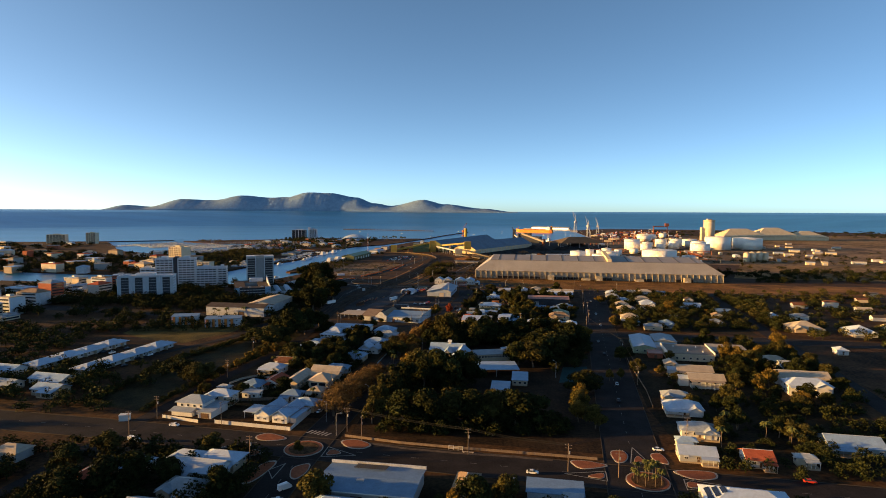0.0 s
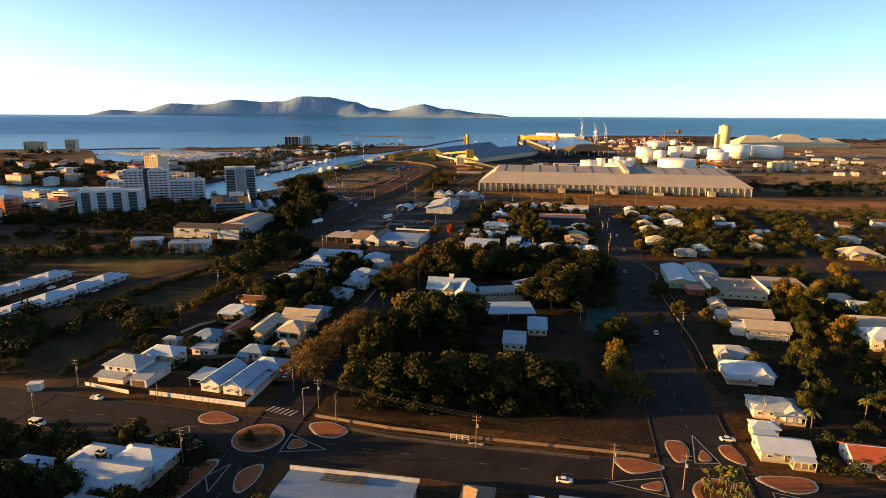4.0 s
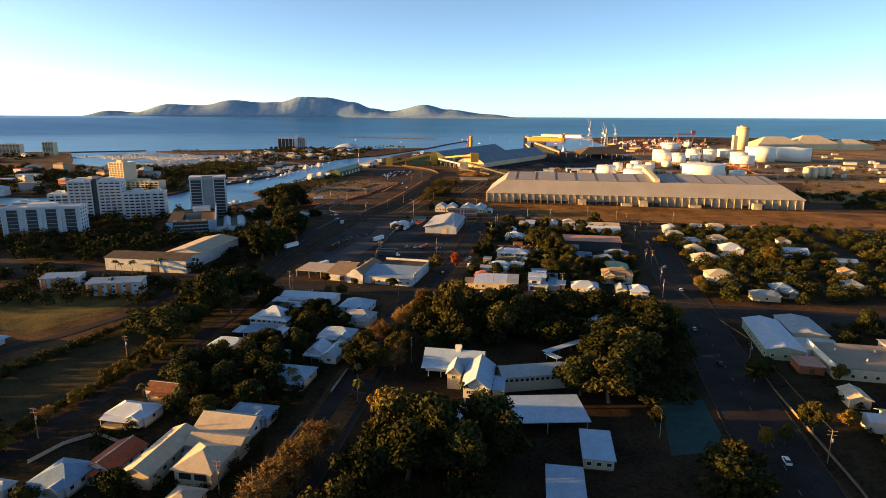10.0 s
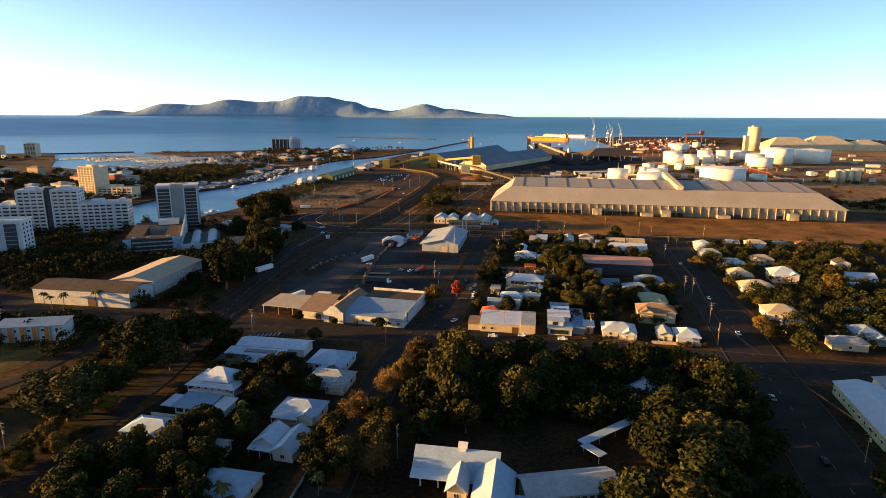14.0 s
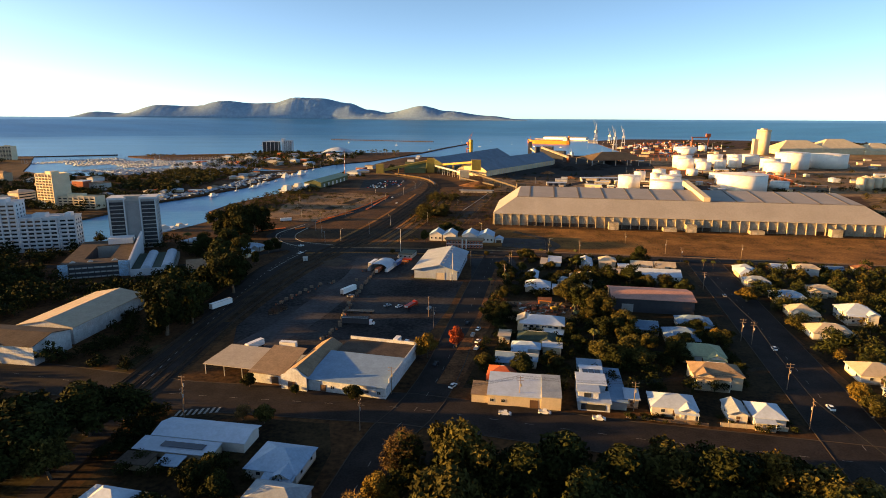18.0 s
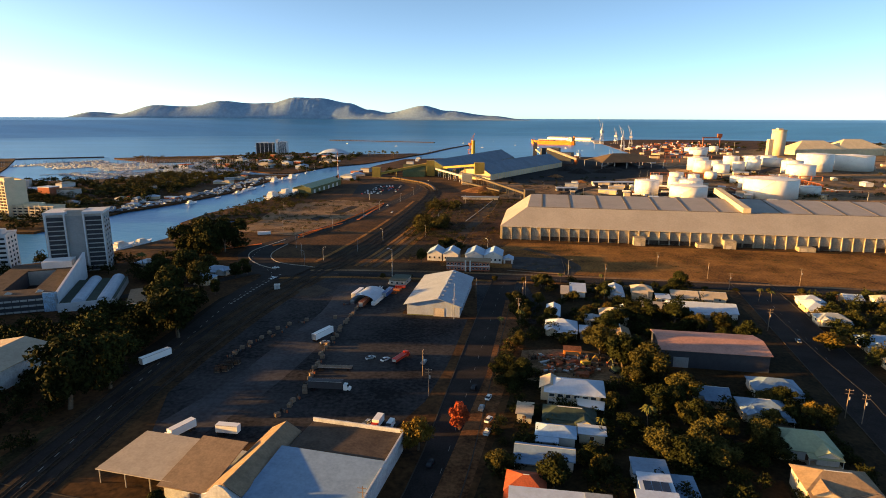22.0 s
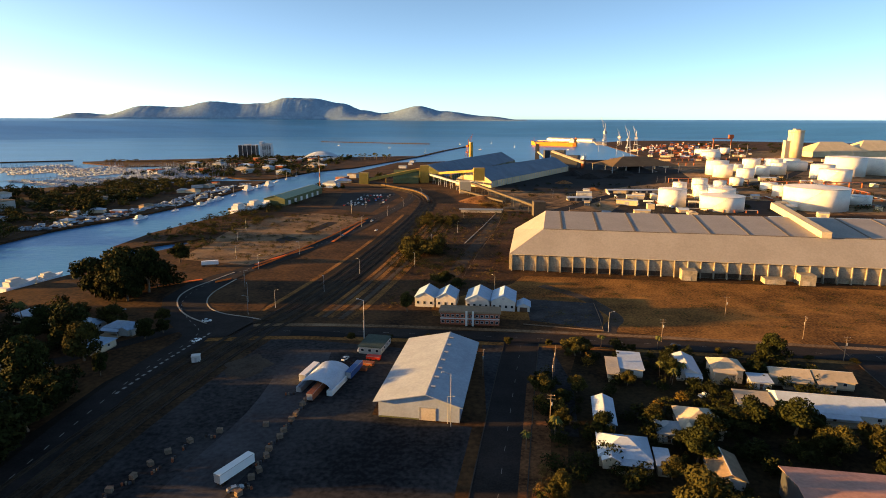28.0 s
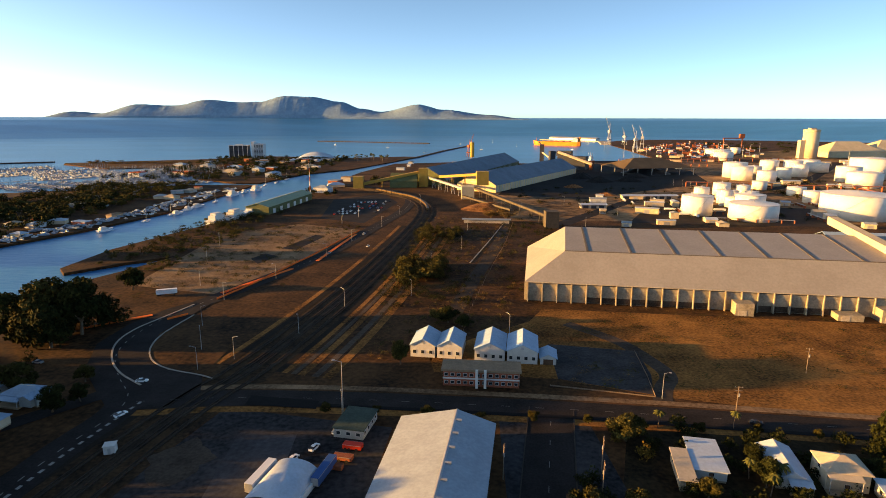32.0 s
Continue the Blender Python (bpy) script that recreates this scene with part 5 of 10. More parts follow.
dark_shed(130, 1514, -31, 62, 340, 10, 17, "long slate-blue bulk shed with cream gable end", BEIGE)
dark_shed(50, 1640, -22, 66, 420, 9, 18, "long slate-blue bulk shed with green gable end", GREENST)
S = thing("ore_shelter", "open-sided dark hip-roofed ore shelter", "shelter", 375, 1650, 0, 12)
part("roof", B().hip(140, 90, 13, 16), mat("dusty_brown_roof", (0.12, 0.085, 0.05), 0.8, var=0.2, scale=0.05), S)
for i in range(6):
    for q in (-42, 41):
        part("post", B().box(-68 + i * 28, q, 0, -69 + i * 28, q + 1, 13), GALV, S)
part("ore_mound", B().cyl(0, 0, 0, 12, 45, 4, 24), CHARCOAL, S)

CON = thing("conveyor_system", "ochre-yellow conveyor galleries and transfer towers", "conveyor", 0, 0, 0, 0)


def gallery(p, q, w, h, m, name="gallery"):
    p, q = Vector(p), Vector(q)
    d = (q - p)
    s = Vector((-d.y, d.x, 0)).normalized() * w / 2
    up = Vector((0, 0, h))
    b = B().add([p - s, p + s, q + s, q - s, p - s + up, p + s + up, q + s + up, q - s + up], [(0, 3, 2, 1), (4, 5, 6, 7), (0, 1, 5, 4), (1, 2, 6, 5), (2, 3, 7, 6), (3, 0, 4, 7)])
    o = part(name, b, m, CON)
    k = max(2, int(d.length / 22))
    for i in range(1, k):
        c = p + d * i / k
        part("trestle", B().tube((c.x - s.x, c.y - s.y, 0), (c.x - s.x * .6, c.y - s.y * .6, c.z), 0.35).tube((c.x + s.x, c.y + s.y, 0), (c.x + s.x * .6, c.y + s.y * .6, c.z), 0.35).tube((c.x - s.x, c.y - s.y, c.z * 0.4), (c.x + s.x, c.y + s.y, c.z * 0.7), 0.2), m, CON)
    return o


part("transfer_tower", B().box(-134, 1398, 0, -120, 1412, 17), YELLOW, CON)
part("transfer_tower", B().box(-40, 1422, 0, -26, 1436, 27), YELLOW, CON)
part("transfer_tower", B().box(42, 1338, 12, 58, 1352, 30), YELLOW, CON)
gallery((-120, 1405, 4), (-40, 1428, 19), 5, 4, YELLOW)
gallery((-8, 1395, 16), (44, 1346, 24), 5, 3.5, YELLOW)
gallery((-26, 1428, 12), (28, 1300, 9), 4, 2.6, GALV)
part("transfer_house", B().box(20, 1286, 0, 36, 1302, 16), BEIGE, CON)
CONVM = mat("dusty_conveyor_steel", (0.085, 0.07, 0.052), 0.8, var=0.25, scale=0.3)
gallery((36, 1290, 13), (100, 1096, 8), 4.2, 2.4, CONVM)
gallery((22, 1280, 4), (70, 1170, 4), 4, 2.0, CONVM)
part("transfer_house", B().box(93, 1090, 0, 105, 1104, 15.6), CONVM, CON)
part("green_hopper", B().box(-82, 1410, 0, -42, 1450, 9).gable(40, 40, 9, 11, x=-62, y=1430, along="x"), GREENST, CON)

# ---------------------------------------------------------------- wharf, cranes, ship
def crane(x, y, h, rot, m=CRANEM, label="tall pale-grey wharf crane with raised jib"):
    t = thing("harbour_crane", label, "crane", x, y, 0, rot, "cranes along the wharf")
    for sx in (-6, 6):
        for sy in (-6, 6):
            part("leg", B().tube((sx, sy, 0), (sx * 0.5, sy * 0.5, h * 0.42), 0.9, 0.7), m, t)
    part("portal", B().box(-7, -7, h * 0.18, 7, 7, h * 0.21), m, t)
    part("machine_house", B().box(-5, -8, h * 0.42, 5, 6, h * 0.52), m, t)
    part("mast", B().tube((0, 0, h * 0.52), (0, 0, h * 0.78), 1.1, 0.6), m, t)
    part("jib", B().tube((0, 2, h * 0.52), (-h * 0.16, 4, h), 0.9, 0.4), m, t)
    part("stay", B().tube((0, 0, h * 0.78), (-h * 0.14, 4, h * 0.93), 0.25), m, t)
    return t


crane(628, 2815, 108, 10)
crane(700, 2860, 66, 30)
crane(572, 2328, 82, 0)
crane(671, 2565, 78, -20)
crane(64, 2100, 60, 200, RUST, "rust-red tower crane by the stack")
S = thing("chimney_stack", "tall ochre-yellow cylindrical stack", "stack", 70, 2090, 0, 0)
part("shaft", B().cyl(0, 0, 0, 38, 5.5, 5, 16), YELLOW, S)
part("cap", B().cyl(0, 0, 38, 39.5, 5.6, 5.6, 16), CONC, S)
S = thing("bulk_carrier", "orange-hulled bulk carrier with white superstructure at the stern", "ship", 428, 2806, -2, 151)
part("hull", loft(B(), [(-90, 9, 12, 0, 16), (-80, 13, 14, 0, 15), (72, 13, 14, 0, 15), (94, 1.5, 5, 2, 19)]), ORANGEH, S)
part("superstructure", B().box(-82, -11, 15, -64, 11, 28), TOWERW, S)
part("bridge", B().box(-78, -13, 28.004, -70, 13, 31), TOWERW, S)
part("funnel", B().box(-89, -4, 15, -83, 4, 34), ORANGEH, S)
part("foremast", B().cyl(84, 0, 15, 30, 0.7, 0.4, 6), ORANGEH, S)
for k in range(5):
    part("hatch", B().box(-50 + k * 23, -9, 15.004, -34 + k * 23, 9, 17), RUST, S)
S = thing("wharf_shed", "long pale wharf shed with shallow gable roof", "warehouse", 600, 3310, 0, -45)
part("wall", B().gwall(250, 34, 0, 9, 5, "x"), GALV, S)
part("roof", B().gable(254, 38, 9.2, 5.6, along="x"), ROOFS["grey"], S)
structure("outer_wharf_trim", strip([(470, 3420), (700, 3190), (640, 2900)], 40, 1.0, 6), CONC, "concrete wharf deck in the bay", "wharf")
structure("jetty_trim", strip([(345, 1932), (490, 1938)], 12, 2.5, 4), CHARCOAL, "dark timber jetty across the basin", "jetty")
S = thing("trawler", "small white ship moored in the basin", "ship", 349, 1975, -2, 100)
part("hull", loft(B(), [(-20, 4, 5, 0, 5), (12, 4, 5, 0, 5), (22, 0.5, 2, 1, 7)]), CARS["white"], S)
part("wheelhouse", B().box(-14, -3.5, 5, -4, 3.5, 12), TOWERW, S)
for k in range(3):
    part("derrick", B().cyl(-16 + k * 12, 0, 5, 22, 0.6, 0.3, 6), CRANEM, S)
S = thing("screening_plant", "dark steel ore screening plant with sloping galleries", "plant", 258, 1735, 0, -25)
part("body", B().box(-30, -14, 0, 26, 14, 26), CHARCOAL, S)
part("upper_body", B().box(-34, -8, 26.004, -4, 8, 36), CHARCOAL, S)
part("gallery", B().tube((-30, -10, 34), (40, -16, 12), 3.0, 3.0), CONC, S)
part("hopper", B().cyl(36, -6, 0, 18, 3, 7, 12), RUST, S)
S = thing("ship_loader", "dark steel ship loader with conveyor boom", "ship loader", 229, 1950, 0, -10)
part("frame", B().box(-5, -5, 0, 5, 5, 40), CHARCOAL, S)
part("boom", B().tube((0, 0, 36), (-10, 40, 46), 1.8, 1.0), CHARCOAL, S)
part("tail", B().tube((0, 0, 22), (24, -60, 8), 2.0, 2.0), CONC, S)
S = thing("ship_loader", "dark steel ship loader tower", "ship loader", 235, 1850, 0, 10)
part("frame", B().box(-6, -6, 0, 6, 6, 30), CHARCOAL, S)
part("boom", B().tube((0, 0, 28), (30, 40, 22), 2.0, 1.2), CHARCOAL, S)
S = thing("radio_mast", "red and white lattice radio mast", "mast", -180, 1327, 0, 0)
for k in range(8):
    part("mast_section", B().tube((0, 0, k * 6), (0, 0, k * 6 + 6), 0.9 - 0.07 * k, 0.83 - 0.07 * k), RUST if k % 2 else FRAME, S)

# ---------------------------------------------------------------- suburban houses
random.seed(5)
house(-115.2, 292.7, 14.7, 9.9, "hip", "white", 2)
house(-120.7, 311.0, 7.9, 4.7, "hip", "grey", 1)
house(-106.5, 316.5, 12.5, 12.2, "hip", "steel", 1)
house(-96.9, 325.0, 10.6, 14.6, "gable", "red", 1)
house(-70.9, 344.6, 18.9, 13.0, "gable", "beige", 1)
house(-106, 352, 15.5, 10, "hip", "white", 1)
house(-69.5, 285.5, 12.8, 10.4, "hip", "blue", 1)
house(-69.0, 306.0, 9.0, 9.5, "hip", "beige", 1)
house(-80.0, 299.5, 11.0, 9.5, "hip", "steel", 1)
house(-102.3, 301.4, 10.2, 6.5, "flat", "grey", 1)
house(-100.5, 221.6, 14.1, 9.4, "hip", "white", 1)
house(-87.1, 220.1, 17.2, 11.8, "hip", "white", 1)
house(-91.8, 212.4, 21.3, 13.0, "gable", "white", 1)
house(-90.5, 196.6, 16.5, 11.2, "hip", "grey", 1)
house(-96.5, 182.1, 15.4, 10.4, "gable", "grey", 1)
house(-36.3, 183.6, 17.0, 11.7, "hip", "blue", 1)
house(-131, 205, 8, 10, "gable", "red", 1)
house(-117, 216, 10, 8, "hip", "blue", 1)
house(-108, 173, 9, 7, "gable", "blue", 1)
house(-108, 158, 18, 9, "gable", "white", 1)
house(36.5, 168, 12, 12, "gable", "red", 1)
house(28, 169, 4, 7, "flat", "white", 1)
house(8, 199, 9, 18, "hip", "brown", 1)
house(23.5, 199, 4, 8, "flat", "blue", 1)
house(122.5, 301.9, 14.5, 9.7, "hip", "grey", 1)
house(119.2, 284.2, 18.6, 12.9, "hip", "white", 1)
house(114.0, 254.9, 16.2, 11.0, "hip", "grey", 1)
house(103.2, 240.9, 8.9, 5.5, "hip", "blue", 1)
house(102.4, 229.1, 15.1, 10.2, "gable", "white", 1)
house(215.8, 376.9, 16.6, 11.3, "hip", "beige", 1)
house(222.3, 362.1, 20.9, 13.0, "gable", "white", 1)
house(207.6, 332.3, 28.0, 13.0, "gable", "beige", 2)
house(201.4, 317.0, 23.2, 13.0, "hip", "white", 2)
house(145.1, 367.5, 8.0, 10.3, "gable", "beige", 1)
house(124.9, 225.1, 11.2, 11.1, "gable", "red", 1)
house(280.9, 406.3, 7.9, 10.1, "hip", "white", 1)
house(143.5, 224.3, 8.2, 5.0, "hip", "grey", 1)
house(200.1, 406.2, 25.2, 22.0, "flat", "beige", 1)
house(195.7, 684.6, 10.6, 14.5, "hip", "white", 1)
house(192.4, 664.3, 15.1, 10.2, "hip", "grey", 1)
house(194.1, 633.2, 17, 11.5, "hip", "blue", 1)
house(186.1, 606.5, 14, 14, "hip", "beige", 1)
house(181.7, 576.6, 19, 14, "hip", "beige", 1)
house(210.7, 600.5, 16, 15, "hip", "white", 2)
house(220.0, 645.1, 16.2, 11.0, "hip", "beige", 1)
house(170.7, 530.9, 16.5, 14.4, "hip", "beige", 1)
house(255.8, 596.3, 17.2, 13.8, "gable", "white", 1)
house(193.4, 500.9, 12.7, 14.7, "hip", "steel", 1)
house(71.6, 440.4, 12.7, 15.6, "gable", "blue", 1)
house(-48.7, 466.2, 16.6, 14.6, "hip", "blue", 1)
house(-45.5, 448.8, 16.8, 11.5, "hip", "grey", 1)
house(-95, 411, 17.7, 11, "hip", "blue", 1)
house(-50.9, 424.6, 15.9, 11.2, "hip", "blue", 1)
house(-61, 382, 16.5, 12.5, "hip", "blue", 1)
house(-69.9, 401.7, 6.0, 4.5, "gable", "grey", 1)
house(79.5, 503.5, 16, 12, "hip", "white", 1, ROT, True)
house(66.5, 508, 5.5, 8, "flat", "white", 1)
house(104.6, 526.0, 19.0, 12.3, "hip", "brown", 2)
house(109.1, 549.8, 19.0, 14, "hip", "green", 1)
house(109, 571, 16, 12, "hip", "steel", 1)
house(109, 497, 11, 12, "hip", "white", 1)
house(99.5, 499, 7, 11, "gable", "grey", 1)
house(21.5, 527.1, 11.4, 9.9, "hip", "red", 1)
house(54.5, 673, 7.5, 19, "gable", "white", 1)
house(54.5, 651, 15.5, 13.5, "hip", "white", 1)
house(64, 645, 4.5, 9, "flat", "white", 1)
house(84, 668, 14, 15, "hip", "beige", 1)
house(72, 662, 8, 9, "hip", "grey", 1)
house(76, 714, 9.5, 17, "flat", "white", 1)
house(67.5, 709, 5, 16, "flat", "beige", 1)
house(97, 711, 9.5, 18, "gable", "white", 1)
house(111, 707, 12, 11, "hip", "beige", 2)
house(120, 698, 8, 7.5, "flat", "white", 1)
house(133.5, 703, 15, 10, "gable", "beige", 1)
house(148.5, 700.5, 14.5, 10, "gable", "beige", 1)
house(109.5, 682, 12, 10.5, "flat", "beige", 1)
house(133, 678.5, 34, 15, "gable", "white", 1)
house(122, 588, 17, 12, "hip", "steel", 1)
house(96.0, 582.5, 12.3, 8.7, "gable", "steel", 1)
house(80, 641, 9, 14, "gable", "brown", 1)
house(41, 565, 18, 10, "hip", "dark", 1)
house(26.5, 568, 6, 8, "flat", "beige", 1)
house(34.5, 554, 13, 8, "hip", "blue", 1)
house(46, 554, 9, 5.5, "flat", "white", 1)
house(29, 542, 18, 8, "gable", "steel", 1)
house(199.8, 693.7, 12.9, 11.7, "hip", "white", 1)
house(-170, 757, 13, 9.5, "hip", "blue", 1)
house(-151, 753, 16, 9.5, "hip", "blue", 1)
house(-153, 733, 15, 10.0, "hip", "blue", 1)
house(-159.0, 706.1, 6.0, 8.1, "gable", "white", 1)
house(171.8, 239.0, 22.2, 14.1, "gable", "blue", 1)
house(340.8, 472.1, 19.7, 22.0, "hip", "white", 1)
house(304.0, 486.9, 25.6, 22.0, "hip", "beige", 1)
house(307.8, 540.9, 10.9, 14.9, "hip", "white", 1)


# ---------------------------------------------------------------- particular buildings
BLOCKED = [(50, 612, 24), (36, 610, 10), (-225, 700, 46), (-205, 690, 34), (-168, 690, 18), (-70, 530, 34), (-40, 540, 26), (2, 378, 16), (-2, 700, 32), (13, 780, 34), (-44, 704, 14), (112, 620, 26), (-200, 565, 40), (23, 510, 18), (54, 700, 12), (48, 716, 12), (62, 608, 15), (146, 424, 26), (166, 436, 16), (168, 397, 23), (200, 406, 20), (145, 396, 8)]


def slab(x0, y0, x1, y1, za, zb, t=0.25):
    """A sloping roof sheet, za at its front edge and zb at its back edge."""
    return B().add([(x0, y0, za - t), (x1, y0, za - t), (x1, y1, zb - t), (x0, y1, zb - t), (x0, y0, za), (x1, y0, za), (x1, y1, zb), (x0, y1, zb)],
                   [(0, 3, 2, 1), (4, 5, 6, 7), (0, 1, 5, 4), (1, 2, 6, 5), (2, 3, 7, 6), (3, 0, 4, 7)])


OLDW = mat("stained_white_masonry", (0.44, 0.45, 0.46), 0.85, var=0.22, scale=0.3, fine=1.5)
# old depot on the second cross street
S = thing("depot_hall", "long white masonry depot hall with low metal roof", "depot", -95, 530, 0, -13.5)
part("wall", B().box(44, -3, 0, 75, 36, 4.6), OLDW, S)
# front slope takes the blue roof copy with painted shade
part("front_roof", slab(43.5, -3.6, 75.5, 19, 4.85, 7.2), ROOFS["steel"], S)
part("rear_roof", slab(45, 19.01, 75, 36, 6.3, 5.9), ROOFS["dark_brown"], S)
part("parapet", B().box(75.01, 0, 4.6, 75.5, 36.5, 6.9), OLDW, S)
part("parapet", B().box(45, 36.01, 4.6, 75, 36.5, 7.2), OLDW, S)
part("door", B().box(49, -3.12, 0.2, 51.4, -3.004, 2.9), DOORM, S)
for k in range(5):
    f = part("window", WIN_F, None, S, at=pose(54 + k * 4.6, -3, 1.5))
    part("pane", WIN_P, None, f)
S = thing("depot_hall", "narrow white depot front with curved parapet gable", "depot", -95, 530, 0, -13.5)
part("wall", B().gwall(9.6, 34, 0, 5.2, 2.6, "y", x=38.9, y=13), OLDW, S)
part("roof", B().gable(10.2, 33, 5.4, 2.9, x=38.9, y=13.8, along="y"), ROOFS["brown"], S)
pts = [(33.6, 0), (44.2, 0), (44.2, 5.6), (42.6, 6.2), (41.4, 7.6), (40.2, 8.6), (38.9, 9.0), (37.6, 8.6), (36.4, 7.6), (35.2, 6.2), (33.6, 5.6)]
b = B()
n = len(pts)
b.add([(x, -4.6, z) for x, z in pts] + [(x, -4.05, z) for x, z in pts], [tuple(range(n)), tuple(range(2 * n - 1, n - 1, -1))] + [((i + 1) % n, i, n + i, n + (i + 1) % n) for i in range(n)])
part("parapet_front", b, OLDW, S, "scalloped white parapet")
part("door", B().box(36.5, -4.75, 0, 39.6, -4.604, 3.4), DOORM, S)
S = thing("depot_hall", "brown-roofed depot bay with white front wall", "depot", -95, 530, 0, -13.5)
part("wall", B().box(20, -2, 0, 33.4, 18, 4.2), OLDW, S)
part("roof", slab(18.5, -2.8, 33.5, 17.5, 4.4, 7.6), ROOFS["brown"], S)
part("door", B().box(28, -2.12, 0, 31, -2.004, 3.2), DOORM, S)
S = thing("canopy", "wide flat white carport canopy on posts", "canopy", -95, 530, 0, -13.5)
part("roof", slab(-3, -1, 22, 19, 4.7, 5.2), ROOFS["beige"], S)
for px in (-2.5, 6, 14):
    for py in (-0.5, 9, 18):
        part("post", B().box(px, py, 0, px + 0.25, py + 0.25, 4.7), GALV, S)

# school with gabled wings on tall stumps
S = thing("school_building", "white timber school with steep gabled metal roofs", "school", 2, 389, 0, -9)
part("rear_wing_wall", B().gwall(22, 8.5, 2.6, 6.6, 3.2, "x"), WALLS[0], S)
part("rear_wing_roof", B().gable(24, 10.5, 6.7, 3.9, along="x"), ROOFS["blue"], S)
part("rear_veranda_roof", slab(-12, -8.2, 12, -4.9, 5.6, 6.7), ROOFS["blue"], S)
part("ventilator", B().box(0.6, -0.9, 10, 2.4, 0.9, 11.6).gable(2.6, 2.6, 11.6, 1.1, x=1.5), WALLS[0], S)
part("entry_wall", B().gwall(5, 9, 0, 6.2, 2.2, "y", x=1.5, y=-8.5), WALLS[1], S)
part("entry_roof", B().gable(6.2, 10.5, 6.3, 2.9, x=1.5, y=-8.7, along="y"), ROOFS["blue"], S)
part("front_wing_wall", B().gwall(9, 20, 2.6, 6.6, 3.2, "y", x=11, y=-14), WALLS[0], S)
part("front_wing_roof", B().gable(11, 22, 6.7, 4.0, x=11, y=-14, along="y"), ROOFS["blue"], S)
part("side_roof", slab(16.6, -23, 21, -12, 6.0, 6.4), ROOFS["blue"], S)
part("side_wall", B().box(16.7, -22.5, 0, 20.6, -12.5, 5.8), WALLS[1], S)
for px in (-10, -5, 0, 5, 10):
    part("stump", B().box(px - 0.2, -3.9, 0, px + 0.2, -3.5, 2.6).box(px - 0.2, 3.5, 0, px + 0.2, 3.9, 2.6), FRAME, S)
for k in range(5):
    part("stump", B().box(6.9, -23.5 + k * 4.5, 0, 7.3, -23.1 + k * 4.5, 2.6).box(14.7, -23.5 + k * 4.5, 0, 15.1, -23.1 + k * 4.5, 2.6), FRAME, S)
for px in (8.4, 11, 13.6):
    f = part("window", WIN_F, None, S, at=pose(px, -24.0, 4.2))
    part("pane", WIN_P, None, f)
for px in (-9, -6, -3, 5):
    f = part("window", WIN_F, None, S, at=pose(px, -4.25, 4.0))
    part("pane", WIN_P, None, f)
f = part("window", WIN_F, None, S, at=pose(1.5, -13.0, 4.2))
part("pane", WIN_P, None, f)
S = thing("classroom_block", "two-storey cream classroom wing with grey roof", "school", 31, 380, 0, 10)
part("wall", B().gwall(24, 9, 0, 6.2, 1.8, "x"), WALLS[1], S)
part("roof", B().gable(26, 11, 6.3, 2.2, along="x"), ROOFS["grey"], S)
windows(S, 24, 9, 3.9, "fb", 2.0)
S = thing("covered_court", "large flat white roof over the assembly area", "canopy", 31, 353, 0, 3)
part("roof", slab(-14, -9, 14, 9, 4.6, 5.0), ROOFS["blue"], S)
for px in (-13, 0, 13):
    for py in (-8, 8):
        part("post", B().box(px, py, 0, px + 0.3, py + 0.3, 4.5), GALV, S)
S = thing("covered_court", "low white-roofed lean-to by the school", "canopy", 5, 350, 0, -4)
part("roof", slab(-8, -7, 8, 6, 3.4, 3.9), ROOFS["blue"], S)
for px in (-7.5, 7.2):
    part("post", B().box(px, -6.5, 0, px + 0.25, -6.2, 3.4), GALV, S)
for x, y, w, d in ((31, 313.5, 10.5, 14), (44, 332, 9.5, 15.5)):
    S = thing("demountable_classroom", "demountable classroom with pale blue roof and cream walls", "classroom", x, y, 0, -8, "demountable classrooms")
    part("wall", B().box(-w / 2 + 0.5, -d / 2 + 0.5, 0.6, w / 2 - 0.5, d / 2 - 0.5, 3.8), WALLS[1], S)
    part("roof", slab(-w / 2, -d / 2, w / 2, d / 2, 4.0, 4.8), ROOFS["blue"], S)
    part("base", B().box(-w / 2 + 0.7, -d / 2 + 0.7, 0, w / 2 - 0.7, d / 2 - 0.7, 0.6), DOORM, S)
    windows(S, w - 1, d - 1, 1.7, "flr", 2.6)
S = thing("covered_walkway", "angled white roof over a school walkway", "walkway", 0, 0, 0, 0)
part("roof", strip([(40, 404), (60, 418)], 3.2, 3.6, 0.2), ROOFS["blue"], S)
part("roof", strip([(40.6, 403), (45, 397)], 3.2, 3.64, 0.2), ROOFS["blue"], S)
for px, py in ((41, 404.6), (47, 409), (53, 413), (59, 417), (44, 398)):
    part("post", B().cyl(px, py, 0, 3.6, 0.09, 0.09, 6), GALV, S)
structure("sports_court", flat([(76, 367), (92, 369), (86, 336), (67, 333)], 0.07), mat("green_court", (0.022, 0.05, 0.05), 0.85, var=0.2, scale=0.3), "worn green sports court", "court")

